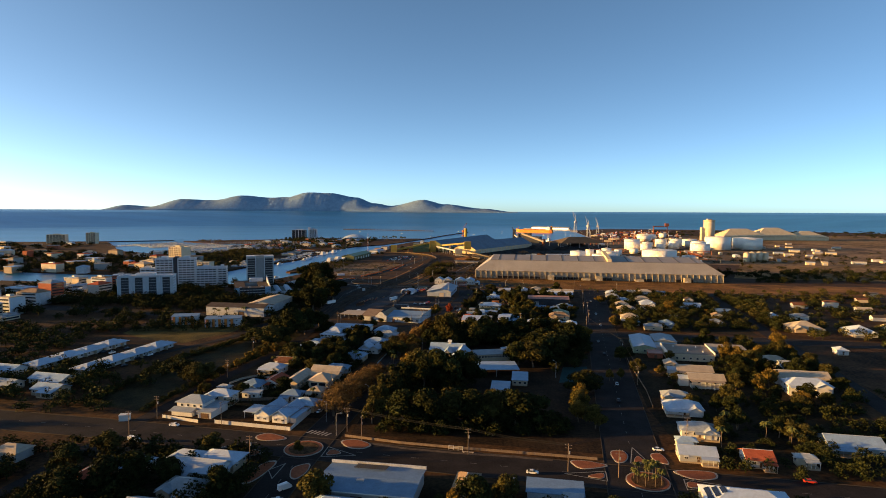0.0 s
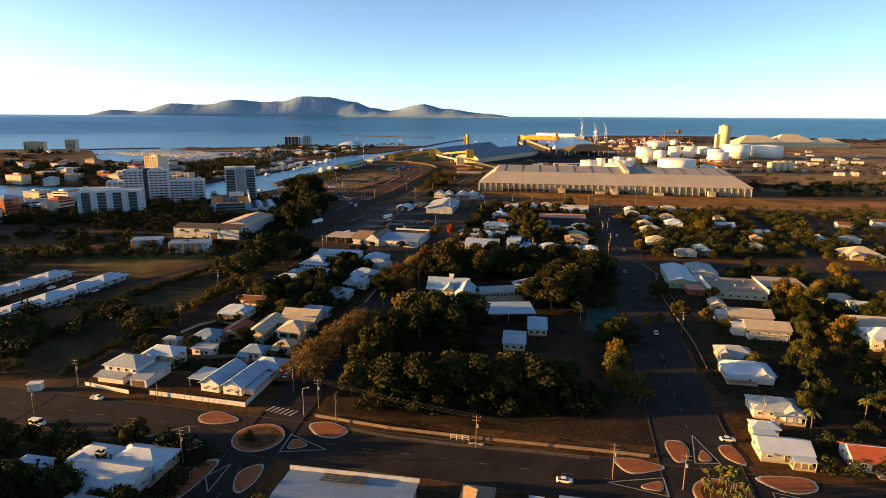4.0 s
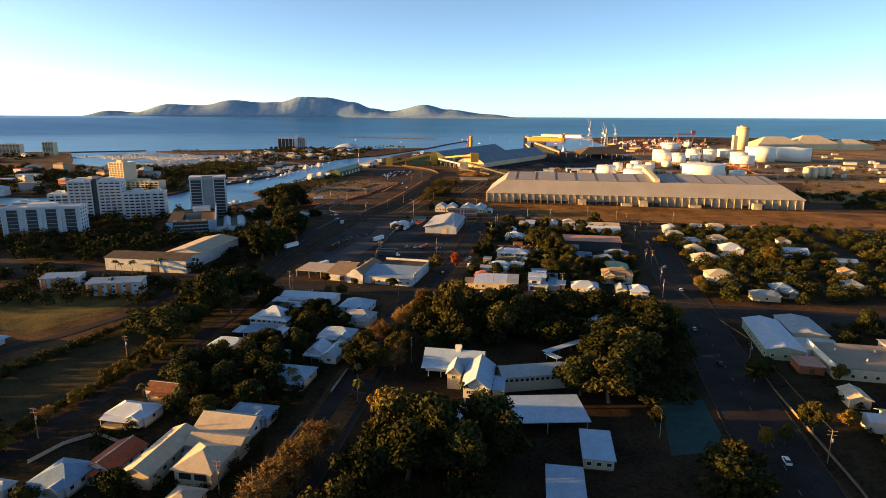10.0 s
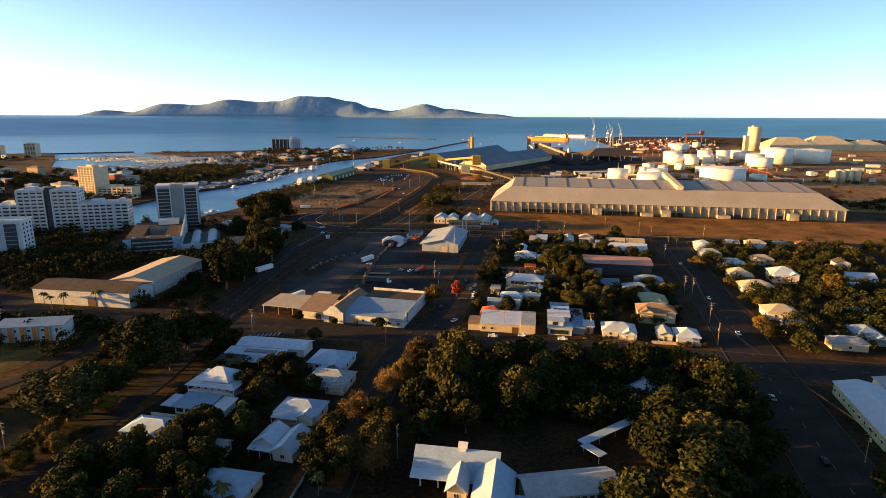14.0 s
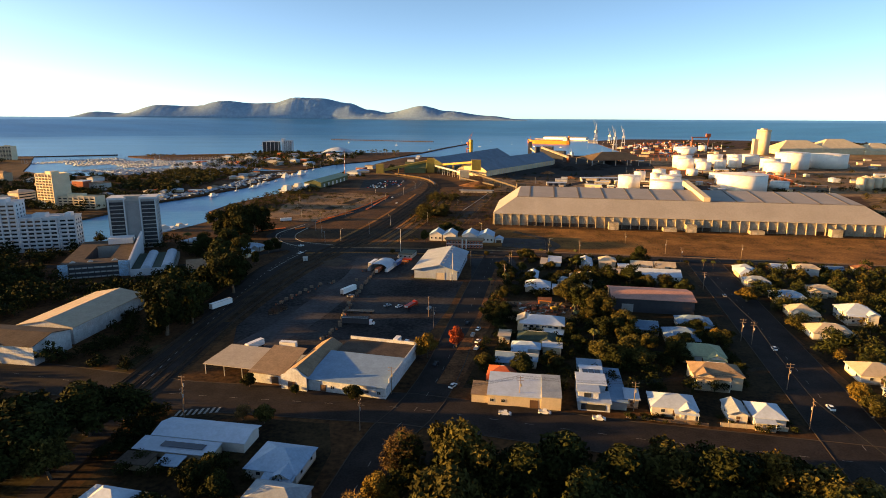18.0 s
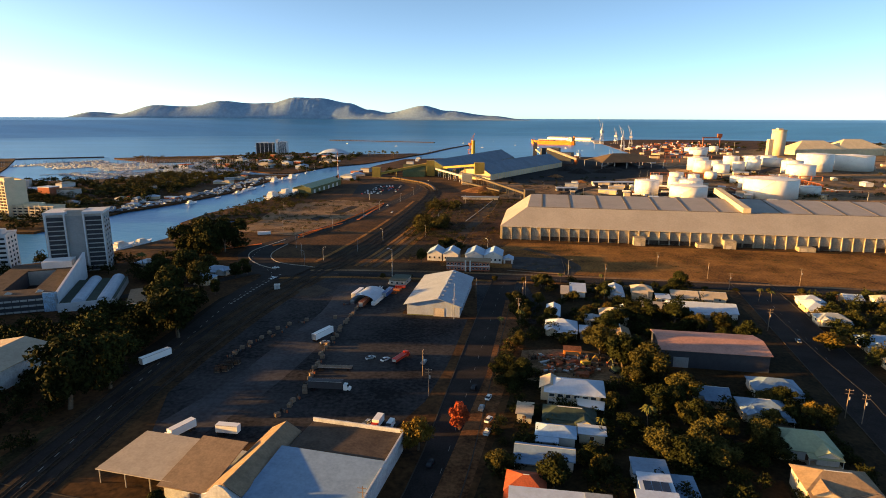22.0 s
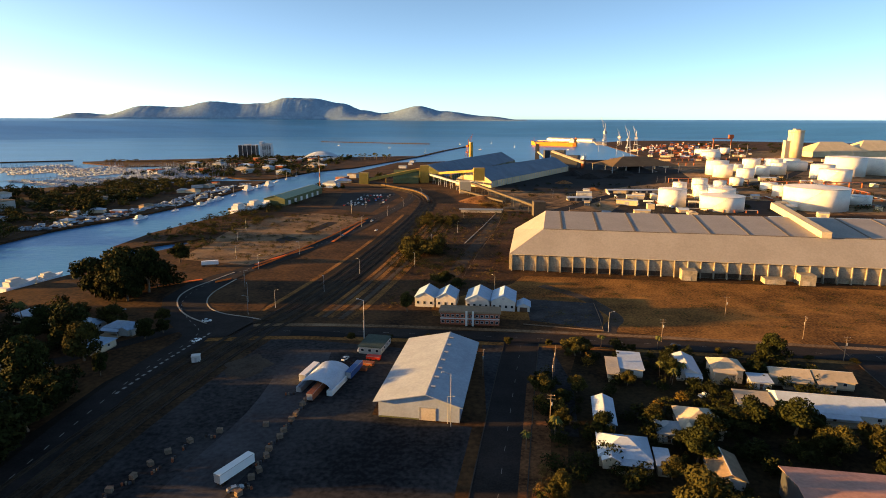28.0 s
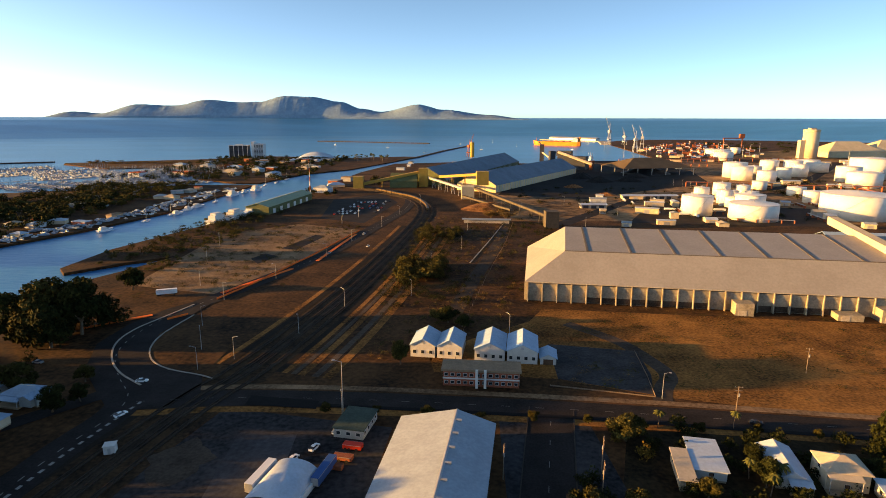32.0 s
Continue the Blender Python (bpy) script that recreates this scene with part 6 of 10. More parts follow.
# white warehouse pair beyond the park
S = thing("warehouse", "white rendered warehouse with grey gable roof", "warehouse", -198, 550, 0, -8)
part("wall", B().gwall(58, 20, 0, 8.5, 2.0, "x"), OLDW, S)
part("roof", B().gable(59, 21.5, 8.7, 2.4, along="x"), ROOFS["dark_brown"], S)
part("door", B().box(4, -10.15, 0, 9, -10.004, 4.5), DOORM, S)
part("door", B().box(29.004, -5, 0, 29.15, -1, 4.0), DOORM, S)
S = thing("warehouse", "long warehouse with cream metal roof", "warehouse", -180, 587, 0, -6)
part("wall", B().gwall(27, 52, 0, 8.0, 2.2, "y"), OLDW, S)
part("roof", B().gable(28.5, 53, 8.1, 2.7, along="y"), ROOFS["beige"], S)
part("door", B().box(-2, -26.15, 0, 3, -26.004, 4.5), DOORM, S)
# townhouses with orange panels
for x, y, w in ((-229, 503, 21), (-192, 494, 29)):
    S = thing("townhouse_row", "white townhouses with orange wall panels", "townhouse", x, y, 0, 10)
    part("wall", B().box(-w / 2, -5, 0, w / 2, 5, 7.2), TOWERW, S)
    part("roof", slab(-w / 2 - 0.5, -5.6, w / 2 + 0.5, 5.6, 7.4, 8.2), ROOFS["steel"], S)
    for k in range(int(w / 5)):
        q = -w / 2 + 1.5 + k * 5
        part("orange_panel", B().box(q - 0.5, -5.4, 0, q + 1.6, -5.004, 6.8), ORANGE, S)
        part("fin_wall", B().box(q + 1.8, -6.0, 0, q + 2.0, -5.004, 7.0), TOWERG, S)
    windows(S, w, 10, 4.6, "f", 5)
    windows(S, w, 10, 1.2, "flr", 5)
# long parallel motel wings
for x, y, l in ((-250, 388, 74), (-213, 381, 78)):
    S = thing("motel_wing", "long low motel wing with pale metal roof", "motel", x, y, 0, -13.5, "motel wings")
    part("wall", B().gwall(10, l - 2, 0, 3.0, 1.3, "y"), WALLS[0], S)
    for k in range(4):
        part("roof", B().hip(15.5, l / 4 + 1.0, 3.15 + 0.12 * (k % 2), 2.3 + 0.25 * (k % 2), x=-0.6, y=-l / 2 + (k + 0.5) * l / 4), ROOFS["white"], S)
    for k in range(9):
        part("divider", B().box(5.004, -l / 2 + 4 + k * 8, 0, 7.5, -l / 2 + 4.3 + k * 8, 2.8), WALLS[1], S)
    windows(S, 10, l - 2, 1.0, "lr", 6)
    for k in range(6):
        part("rear_annexe", B().add([(-9, -l / 2 + 5 + k * 12, 0), (-5.2, -l / 2 + 5 + k * 12, 0), (-5.2, -l / 2 + 11 + k * 12, 0), (-9, -l / 2 + 11 + k * 12, 0), (-9, -l / 2 + 5 + k * 12, 2.4), (-5.2, -l / 2 + 5 + k * 12, 2.9), (-5.2, -l / 2 + 11 + k * 12, 2.9), (-9, -l / 2 + 11 + k * 12, 2.4)],
                                    [(0, 3, 2, 1), (4, 5, 6, 7), (0, 1, 5, 4), (1, 2, 6, 5), (2, 3, 7, 6), (3, 0, 4, 7)]), ROOFS["blue"], S)
house(-265, 345, 16, 11, "gable", "blue", 1, -13)
house(-226, 326, 24, 11, "gable", "blue", 1, -13)
house(-246, 316, 18, 10, "gable", "grey", 1, -13)
house(-214, 307, 17, 11, "gable", "blue", 1, -13)

# warehouse, corner shop and solar-roofed house near the roundabouts
S = thing("warehouse", "wide low warehouse with pale blue-grey roof", "warehouse", -26, 199, 0, -9)
part("wall", B().gwall(35, 20, 0, 5.0, 0.5, "x"), TOWERG, S)
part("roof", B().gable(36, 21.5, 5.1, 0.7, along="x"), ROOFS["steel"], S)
for k in range(4):
    part("roof_rack", B().box(-8 + 0.2 * k, 6.2 + 0.95 * k, 5.9 - 0.03 * k, 4 + 0.2 * k, 6.6 + 0.95 * k, 6.15 - 0.03 * k), CHARCOAL, S, "long dark panel rack on the roof")
part("roof_vent", B().box(-4, -3.4, 5.6, -1.4, -2.4, 6.3), GALV, S)
part("gutter", B().box(-18, -11.1, 4.9, 18, -10.76, 5.15), GUTTER, S)
part("parapet", B().box(-18.2, 10.8, 4.8, 18.2, 11.2, 6.2), OLDW, S)
part("door", B().box(-4, -10.2, 0, 0, -10.004, 3.5), DOORM, S)
S = thing("corner_building", "flat grey-roofed corner shop with fascia", "shop", 39, 196, 0, -10)
part("wall", B().box(-9.5, -5, 0, 9.5, 5, 4.0), OLDW, S)
part("roof", slab(-10, -5.5, 10, 5.5, 4.3, 4.5), ROOFS["steel"], S)
part("porch_gable", B().gable(7, 7, 4.2, 1.6, x=6, y=-6.5), ROOFS["grey"], S)
part("porch_wall", B().box(3, -9.5, 0, 9, -5.004, 4.1), OLDW, S)
part("shop_window", B().box(-8, 5.004, 0.8, 4, 5.1, 2.8), GLASS, S)
S = thing("house", "large white hip-roofed house with solar panels", "house", 101, 186, 0, -11)
part("wall", B().box(-14, -8, 0, 12, 7, 5.0), WALLS[1], S)
part("roof", B().hip(28, 17, 5.2, 3.6), ROOFS["white"], S)
part("side_roof", B().gable(18, 9, 4.2, 1.8, x=18, y=1), ROOFS["white"], S)
part("side_wall", B().box(12.004, -3, 0, 26, 5, 4.1), WALLS[1], S)
for r in range(3):
    for k in range(8 - 2 * r):
        part("solar_panel", B().box(0, 0, 0, 1.7, 1.0, 0.08), SOLAR, S, "dark blue solar panel", at=pose(-13.0 + r * 2.2, -4.2 + r + k * 1.08, 5.75 + r * 0.95, 0, -23.3, 0))
windows(S, 26, 15, 3.2, "fl", 3)
windows(S, 26, 15, 0.8, "fl", 3)

# cream house with wings round a small court
S = thing("house", "cream house with tiled wings round a small court", "house", -84, 326, 0, -9)
HOUSE_AT += [(-84, 326, 10), (-68, 324, 9), (-76, 332, 10)]
part("west_wing_wall", B().gwall(8, 23, 0, 4.6, 1.7, "y"), WALLS[1], S)
part("west_wing_roof", B().gable(9.4, 24.4, 4.7, 2.1, along="y"), ROOFS["beige"], S)
part("cross_wing_wall", B().gwall(17, 7.4, 0, 4.6, 1.5, "x", x=12.6, y=8), WALLS[1], S)
part("cross_wing_roof", B().gable(17.6, 8.8, 4.72, 1.9, x=13.3, y=8), ROOFS["beige"], S)
part("east_block_wall", B().box(9.6, -8.5, 0, 20.6, 4.2, 5.4), WALLS[1], S)
part("east_block_roof", B().hip(12.8, 14.2, 5.5, 3.0, x=15.1, y=-2.1), ROOFS["beige"], S)
part("east_window", B().box(11, -8.6, 2.6, 14.6, -8.504, 4.4), GLASS, S)
part("east_window", B().box(15.6, -8.6, 2.6, 19.2, -8.504, 4.4), GLASS, S)
for k in range(4):
    f = part("window", WIN_F, None, S, at=pose(4.0, -9 + k * 4.2, 2.2, 0, 0, 90))
    part("pane", WIN_P, None, f)
part("veranda_roof", slab(5.2, 1.2, 9.5, 3.6, 3.0, 3.4), ROOFS["blue"], S)
house(-104, 369, 12, 8, "gable", "rust", 1)
house(-66, 352, 15, 9, "hip", "steel", 1)

# tall old house with stepped veranda roofs and its low front wing
S = thing("house", "two-storey white house with steep hip and stepped veranda roofs", "house", -85, 441, 0, -12, "houses of the suburb")
HOUSE_AT += [(-85, 441, 11), (-86, 429, 11)]
part("wall", B().box(-7, -5, 0, 7, 5, 6.4), WALLS[0], S)
part("roof", B().hip(12.6, 10.6, 7.0, 3.6, y=0.4), ROOFS["white"], S)
part("veranda_roof", B().hip(20.0, 14.2, 5.7, 1.7), ROOFS["white"], S, "low-pitched veranda roof")
part("veranda_floor", B().box(-9.4, -6.6, 2.7, 9.4, 6.4, 2.95), WALLS[2], S)
for k in range(8):
    part("veranda_post", B().box(-9.3 + k * 2.62, -6.5, 0, -9.14 + k * 2.62, -6.34, 5.7), FRAME, S)
part("balustrade", B().box(-9.3, -6.56, 2.95, 9.3, -6.5, 3.9), FRAME, S)
windows(S, 14, 10, 3.6, "fr", 2.8)
windows(S, 14, 10, 0.9, "f", 4.6)
S = thing("house", "low flat-roofed front wing behind a long white wall", "house", -86, 428, 0, -12, "houses of the suburb")
part("wall", B().box(-8.6, -4.2, 0, 9.6, 4.2, 3.1), WALLS[0], S)
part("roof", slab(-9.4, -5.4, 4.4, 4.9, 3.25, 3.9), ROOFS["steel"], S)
part("roof", slab(4.8, -5.4, 10.6, 4.9, 3.0, 3.6), ROOFS["white"], S)
part("side_roof", slab(-14, -4.6, -9.6, 3.4, 2.8, 3.1), ROOFS["white"], S)
for k in range(5):
    part("window", B().box(-8 + k * 3.4, -4.3, 0.9, -5.4 + k * 3.4, -4.204, 2.5), GLASS, S)
part("street_wall", B().box(-15, -8.2, 0, 12, -7.9, 1.8), WALLS[0], S, "long white retaining wall")
# long low house on the street corner
S = thing("house", "long low white house with a solar strip on its front roof", "house", -77, 479, 0, -9, "houses of the suburb")
HOUSE_AT += [(-84, 478, 10), (-70, 480, 10)]
part("wall", B().gwall(30, 9.6, 0, 3.6, 1.2, "x", y=2.2), WALLS[0], S)
part("roof", B().gable(31.6, 11.2, 3.7, 1.5, y=2.2), ROOFS["white"], S)
part("front_roof", slab(-17.5, -10.2, 8.6, -3.6, 2.9, 3.5), ROOFS["white"], S)
part("solar_panel", B().box(-9.4, -8.2, 3.38, 4.6, -5.4, 3.46), SOLAR, S, "long dark blue solar strip")
part("front_wall", B().box(-15.5, -8.8, 0, 8, -3.4, 2.7), WALLS[1], S)
part("shed_roof", slab(-18, -17, -8, -11, 2.4, 2.7), ROOFS["dark_brown"], S)
part("shed_wall", B().box(-17.6, -16.6, 0, -8.4, -11.4, 2.3), WALLS[3], S)
part("carport_roof", slab(-5.5, -16.5, 1.5, -11, 2.7, 2.9), ROOFS["blue"], S)
for px in (-5.2, 1.1):
    part("carport_post", B().box(px, -16.3, 0, px + 0.16, -16.1, 2.5), FRAME, S)
# twin-gabled cottage
S = thing("house", "small white cottage with two front gables", "house", -52, 404, 0, -12, "houses of the suburb")
HOUSE_AT.append((-52, 404, 8))
for px, dd in ((-4.2, 9.5), (3.6, 12.5)):
    part("wall", B().gwall(6.4, dd, 0.5, 3.6, 1.7, "y", x=px, y=-dd / 2 + 6), WALLS[0], S)
    part("roof", B().gable(7.6, dd + 1.2, 3.7, 2.3, x=px, y=-dd / 2 + 6, along="y"), ROOFS["white"], S)
    f = part("window", WIN_F, None, S, at=pose(px, 6 - dd, 1.5))
    part("pane", WIN_P, None, f)
part("veranda_roof", slab(-8.4, -6.0, -0.4, -3.2, 2.8, 3.3), ROOFS["white"], S)
for px in (-8.0, -4.4, -0.9):
    part("veranda_post", B().box(px, -5.8, 0, px + 0.14, -5.66, 2.7), FRAME, S)

# twin-gabled house and its neighbour behind the white fence
S = thing("house", "white house with twin steep blue-white gables", "house", -80, 274, 0, -14)
for px in (-4.6, 4.8):
    part("wall", B().gwall(7.6, 17, 0.4, 3.7, 2.3, "y", x=px), WALLS[0], S)
    part("roof", B().gable(9, 18.4, 3.8, 2.9, x=px, along="y"), ROOFS["blue"], S)
    for q in (-1.8, 1.8):
        f = part("window", WIN_F, None, S, at=pose(px + q, -8.5, 1.4))
        part("pane", WIN_P, None, f)
        part("hood", SHADE_M, None, f)
part("carport_roof", slab(-16, -6, -9.2, 4, 3.4, 3.7), ROOFS["white"], S)
for px, py in ((-15.7, -5.6), (-15.7, 3.6), (-9.7, -5.6)):
    part("carport_post", B().box(px, py, 0, px + 0.2, py + 0.2, 3.2), FRAME, S)
part("side_veranda", slab(9.3, -7, 12.5, 7, 3.0, 3.3), ROOFS["blue"], S)
part("side_wall", B().box(8.7, -6, 0, 11.8, 6, 2.9), WALLS[0], S)
S = thing("house", "two-storey white house with layered grey hip roofs", "house", -123, 281, 0, -12)
part("wall", B().box(-8, -4.5, 0, 6, 6, 5.6), WALLS[0], S)
part("roof", B().hip(15.6, 12, 5.8, 2.6, x=-1, y=0.8), ROOFS["grey"], S)
part("lower_roof", slab(-9.5, -9, 3, -4.504, 2.7, 3.6), ROOFS["grey"], S)
part("lower_wall", B().box(-8.8, -7.6, 0, 2.5, -4.504, 2.5), WALLS[0], S)
part("garage_wall", B().box(6.004, -8, 0, 13, 6, 3.0), WALLS[0], S)
part("garage_roof", slab(5.6, -8.6, 13.6, 6.6, 3.3, 4.0), ROOFS["grey"], S)
part("garage_door", B().box(7.5, -8.12, 0.1, 11.8, -8.004, 2.5), DOORM, S)
windows(S, 14, 9, 3.8, "f", 3.5)
windows(S, 16, 9, 0.9, "l", 3.5)


def fence(name, pts, h, label, m, gap=2.4):
    """Panels between posts along a line."""
    t = thing(name, label, "fence", 0, 0, 0, 0)
    for (xa, ya), (xb, yb) in zip(pts, pts[1:]):
        L = math.hypot(xb - xa, yb - ya)
        n = max(1, int(L / gap))
        for i in range(n):
            a, c = i / n, (i + 1) / n
            p, q = (xa + (xb - xa) * a, ya + (yb - ya) * a), (xa + (xb - xa) * c, ya + (yb - ya) * c)
            nx, ny = -(yb - ya) / L * 0.05, (xb - xa) / L * 0.05
            part("panel", B().prism([(p[0] + nx, p[1] + ny), (q[0] + nx, q[1] + ny), (q[0] - nx, q[1] - ny), (p[0] - nx, p[1] - ny)], 0, h), m, t)
            part("post", B().box(p[0] - 0.1, p[1] - 0.1, 0, p[0] + 0.1, p[1] + 0.1, h + 0.12), m, t)
    return t


fence("garden_wall", [(-124, 326), (-120, 336), (-113, 342), (-103, 337)], 1.2, "low pale garden wall along the lane", CONC, 4)
fence("front_fence", [(-57, 300), (-49, 350)], 1.2, "pale timber front fence along the street", WALLS[2], 4)
fence("front_fence", [(-44, 372), (-36, 430)], 1.2, "pale timber front fence along the street", WALLS[2], 5)
fence("back_fence", [(-110, 297), (-96, 298), (-78, 300)], 1.6, "brown timber back fence", TIMBER, 4)
fence("front_fence", [(-136, 272), (-116, 265.5)], 1.5, "white rendered front fence", WALLS[0])
fence("front_fence", [(-108, 265), (-70, 256.5), (-66, 281)], 1.7, "white timber street fence", WALLS[0])
fence("side_fence", [(107, 291), (113, 318), (122, 378), (126, 396)], 1.0, "low weathered roadside fence", TIMBER, 4)
fence("side_fence", [(-50, 300), (-40, 345)], 1.4, "pale side fence along the street", CONC, 4)
fence("yard_fence", [(40, 766), (77, 757), (80, 775), (83, 800)], 0.5, "low rusty rail along the yard", TIMBER, 3)
fence("front_fence", [(92, 492.5), (113, 489.5)], 1.5, "cream timber street fence", WALLS[1])
fence("front_fence", [(62, 497.5), (88, 492.5)], 1.1, "low dark timber front fence", TIMBER)
fence("barrier_fence", [(-141, 838), (-134, 846)], 1.2, "orange plastic safety barrier mesh", NET, 3)
fence("barrier_fence", [(-129, 872), (-118, 905), (-100, 975), (-84, 1050), (-78, 1075)], 1.2, "orange plastic safety barrier mesh by the dirt lot", NET, 5)

# shops near the wide street
S = thing("shop_hall", "long white-roofed shop hall with green front wall", "shop", 146, 424, 0, -13)
part("wall", B().gwall(15, 40, 0, 4.6, 1.4, "y"), ROOFS["green"], S)
part("roof", B().gable(16, 41, 4.7, 1.7, along="y"), ROOFS["white"], S)
windows(S, 15, 40, 1.4, "fl", 4)
S = thing("shop_hall", "grey shed with shallow gable roof behind the shops", "shop", 166, 436, 0, -11)
part("wall", B().gwall(15, 25, 0, 4.4, 1.0, "y"), WALLS[1], S)
part("roof", B().gable(16, 26, 4.5, 1.3, along="y"), ROOFS["grey"], S)
windows(S, 15, 25, 1.4, "f", 4)
S = thing("shop_hall", "low cream link building with pale roof", "shop", 159, 413, 0, -11)
part("wall", B().box(-8, -6, 0, 9, 6, 3.6), WALLS[0], S)
part("roof", slab(-8.3, -6.4, 9.3, 6.4, 3.8, 4.6), ROOFS["grey"], S)
S = thing("shop", "small red-fronted corner shop", "shop", 145.5, 396, 0, -11)
part("wall", B().box(-4.5, -5, 0, 4.5, 5, 3.4), BRICK, S)
part("roof", B().box(-4.9, -5.4, 3.4, 4.9, 5.4, 3.8), ROOFS["pink"], S)
part("door", B().box(-1, -5.12, 0, 1, -5.004, 2.3), DOORM, S)
S = thing("shop_hall", "flat cream-roofed commercial hall with white parapet", "shop", 168, 397, 0, -11)
part("wall", B().box(-15, -13, 0, 15, 14, 4.8), WALLS[1], S)
TANROOF = mat("tan_flat_roof", (0.25, 0.205, 0.16), 0.8, var=0.16, scale=0.15, fine=1.0)
part("roof", slab(-15, -13, 15, 14, 4.9, 5.4), TANROOF, S)
part("parapet", B().box(-15.5, -13.4, 4.0, -15.004, 14.4, 6.4), WALLS[0], S)
part("parapet", B().box(15.004, -13.4, 4.0, 15.5, 14.4, 6.4), WALLS[0], S)
for q, r in ((-8, 5), (0, -4), (7, 6), (9, -7)):
    part("roof_vent", B().cyl(q, r, 4.8, 6.2, 0.5, 0.35, 8), GALV, S)
windows(S, 30, 26, 1.2, "f", 4)
# long white gable-ended houses with posted verandas
for x, y, L, d in ((151, 346, 21, 12.5), (150, 328, 20, 11.5)):
    S = thing("house", "long two-storey white house with gable ends and veranda", "house", x, y, 0, -11, "houses of the suburb")
    HOUSE_AT.append((x, y, 12))
    part("wall", B().gwall(L - 3, d - 1.2, 0, 5.2, 1.9, "x"), WALLS[0], S)
    part("roof", B().gable(L, d, 5.3, 2.3), ROOFS["beige"], S)
    part("ridge_cap", B().box(-L / 2, -0.16, 7.62, L / 2, 0.16, 7.7), GUTTER, S)
    part("gable_wing_wall", B().gwall(5, 5.5, 0, 4.2, 1.3, "x", x=-L / 2 - 1.6, y=1.2), WALLS[0], S)
    part("gable_wing_roof", B().gable(5.8, 6.6, 4.3, 1.6, x=-L / 2 - 1.8, y=1.2), ROOFS["white"], S)
    part("gable_window", B().box(-L / 2 + 1.4, -2.2, 3.0, -L / 2 + 1.496, -0.6, 4.4), GLASS, S)
    part("gable_window", B().box(-L / 2 + 1.4, -4.6, 3.0, -L / 2 + 1.496, -3.2, 4.4), GLASS, S)
    part("veranda_floor", B().box(-L / 2 + 1.6, -d / 2 - 1.4, 2.5, L / 2 - 1.6, -d / 2 + 0.596, 2.7), WALLS[2], S)
    part("veranda_roof", slab(-L / 2 + 1, -d / 2 - 1.8, L / 2 - 1, -d / 2 + 0.1, 4.6, 5.2), TANROOF, S)
    for k in range(8):
        px = -L / 2 + 1.7 + k * (L - 3.5) / 7
        part("veranda_post", B().box(px, -d / 2 - 1.35, 0, px + 0.15, -d / 2 - 1.2, 4.6), FRAME, S)
    for k in range(5):
        part("window", WIN_ONE, None, S, at=pose(-8.5 + k * 4.2, -d / 2 + 0.6, 3.0))
# corner shop with long white roof
S = thing("shop_hall", "cream roadside shop with white corrugated roof", "shop", 25.5, 513, 0, -8)
part("wall", B().box(-10, -8, 0, 9, 8, 4.2), WALLS[1], S)
part("roof", slab(-10.4, -8.5, 9.2, 8.5, 4.3, 5.6), ROOFS["white"], S)
part("side_bay", B().box(-16, -7, 0, -10.004, 2, 3.2), WALLS[1], S)
part("side_bay_roof", slab(-16.3, -7.4, -10.41, 2.4, 3.4, 4.2), ROOFS["brown"], S)
part("end_bay", B().box(9.004, -8.6, 0, 16, 8, 4.9), WALLS[1], S)
part("end_bay_roof", slab(9.21, -8.8, 16.2, 8.3, 5.0, 5.8), ROOFS["grey"], S)
part("doorway", B().box(5, -8.12, 0, 8, -8.004, 3), DOORM, S)
for q in (-8.5, -4.5):
    f = part("window", WIN_F, None, S, at=pose(q, -8, 1.3))
    part("pane", WIN_P, None, f)
S = thing("house", "modern white stacked-box house with flat roofs", "house", 54, 513, 0, -9)
for x0, y0, x1, y1, z0, z1 in ((-6, -11, 5, -2, 0, 3.2), (-6, -3, 4, 6, 0.0, 6.4), (-4, 5, 4, 16, 0, 5.2), (-6, -9, 1, -3.5, 3.604, 6.2)):
    part("volume", B().box(x0, y0, z0, x1, y1, z1), TOWERW, S)
    part("roof_slab", B().box(x0 - 0.5, y0 - 0.5, z1, x1 + 0.5, y1 + 0.3, z1 + 0.4), ROOFS["white"], S)
part("side_roof", B().box(5.3, -9, 3.0, 11.5, 20, 3.4), ROOFS["steel"], S)
part("side_wall", B().box(5.5, -8.5, 0, 11, 19.5, 3.0), TOWERG, S)
part("rear_roof", B().box(-5, 16.5, 4.2, 5, 25, 4.6), ROOFS["steel"], S)
part("rear_wall", B().box(-4.6, 16.8, 0, 4.6, 24.6, 4.2), TOWERG, S)
part("window", B().box(-4, -9.1, 4.2, -1.5, -9.004, 5.8), GLASS, S)
part("window", B().box(-5, -11.1, 0.5, 3.5, -11.004, 2.6), GLASS, S)
for k in range(3):
    part("solar_panel", B().box(-3.4 + k * 2.3, 7, 0, -1.4 + k * 2.3, 12, 0.1), SOLAR, S, at=pose(0, 0, 5.7))
# faded pink-roofed workshop
S = thing("workshop", "large workshop with faded pink metal roof", "workshop", 111, 620, 0, -9)
part("wall", B().gwall(42, 22, 0, 7.6, 1.6, "x"), CHARCOAL, S)
part("roof", B().gable(43.5, 24, 7.7, 2.0, along="x"), ROOFS["pink"], S)
part("roller_door", B().box(-16, -11.15, 0, -10, -11.004, 4.5), GALV, S)
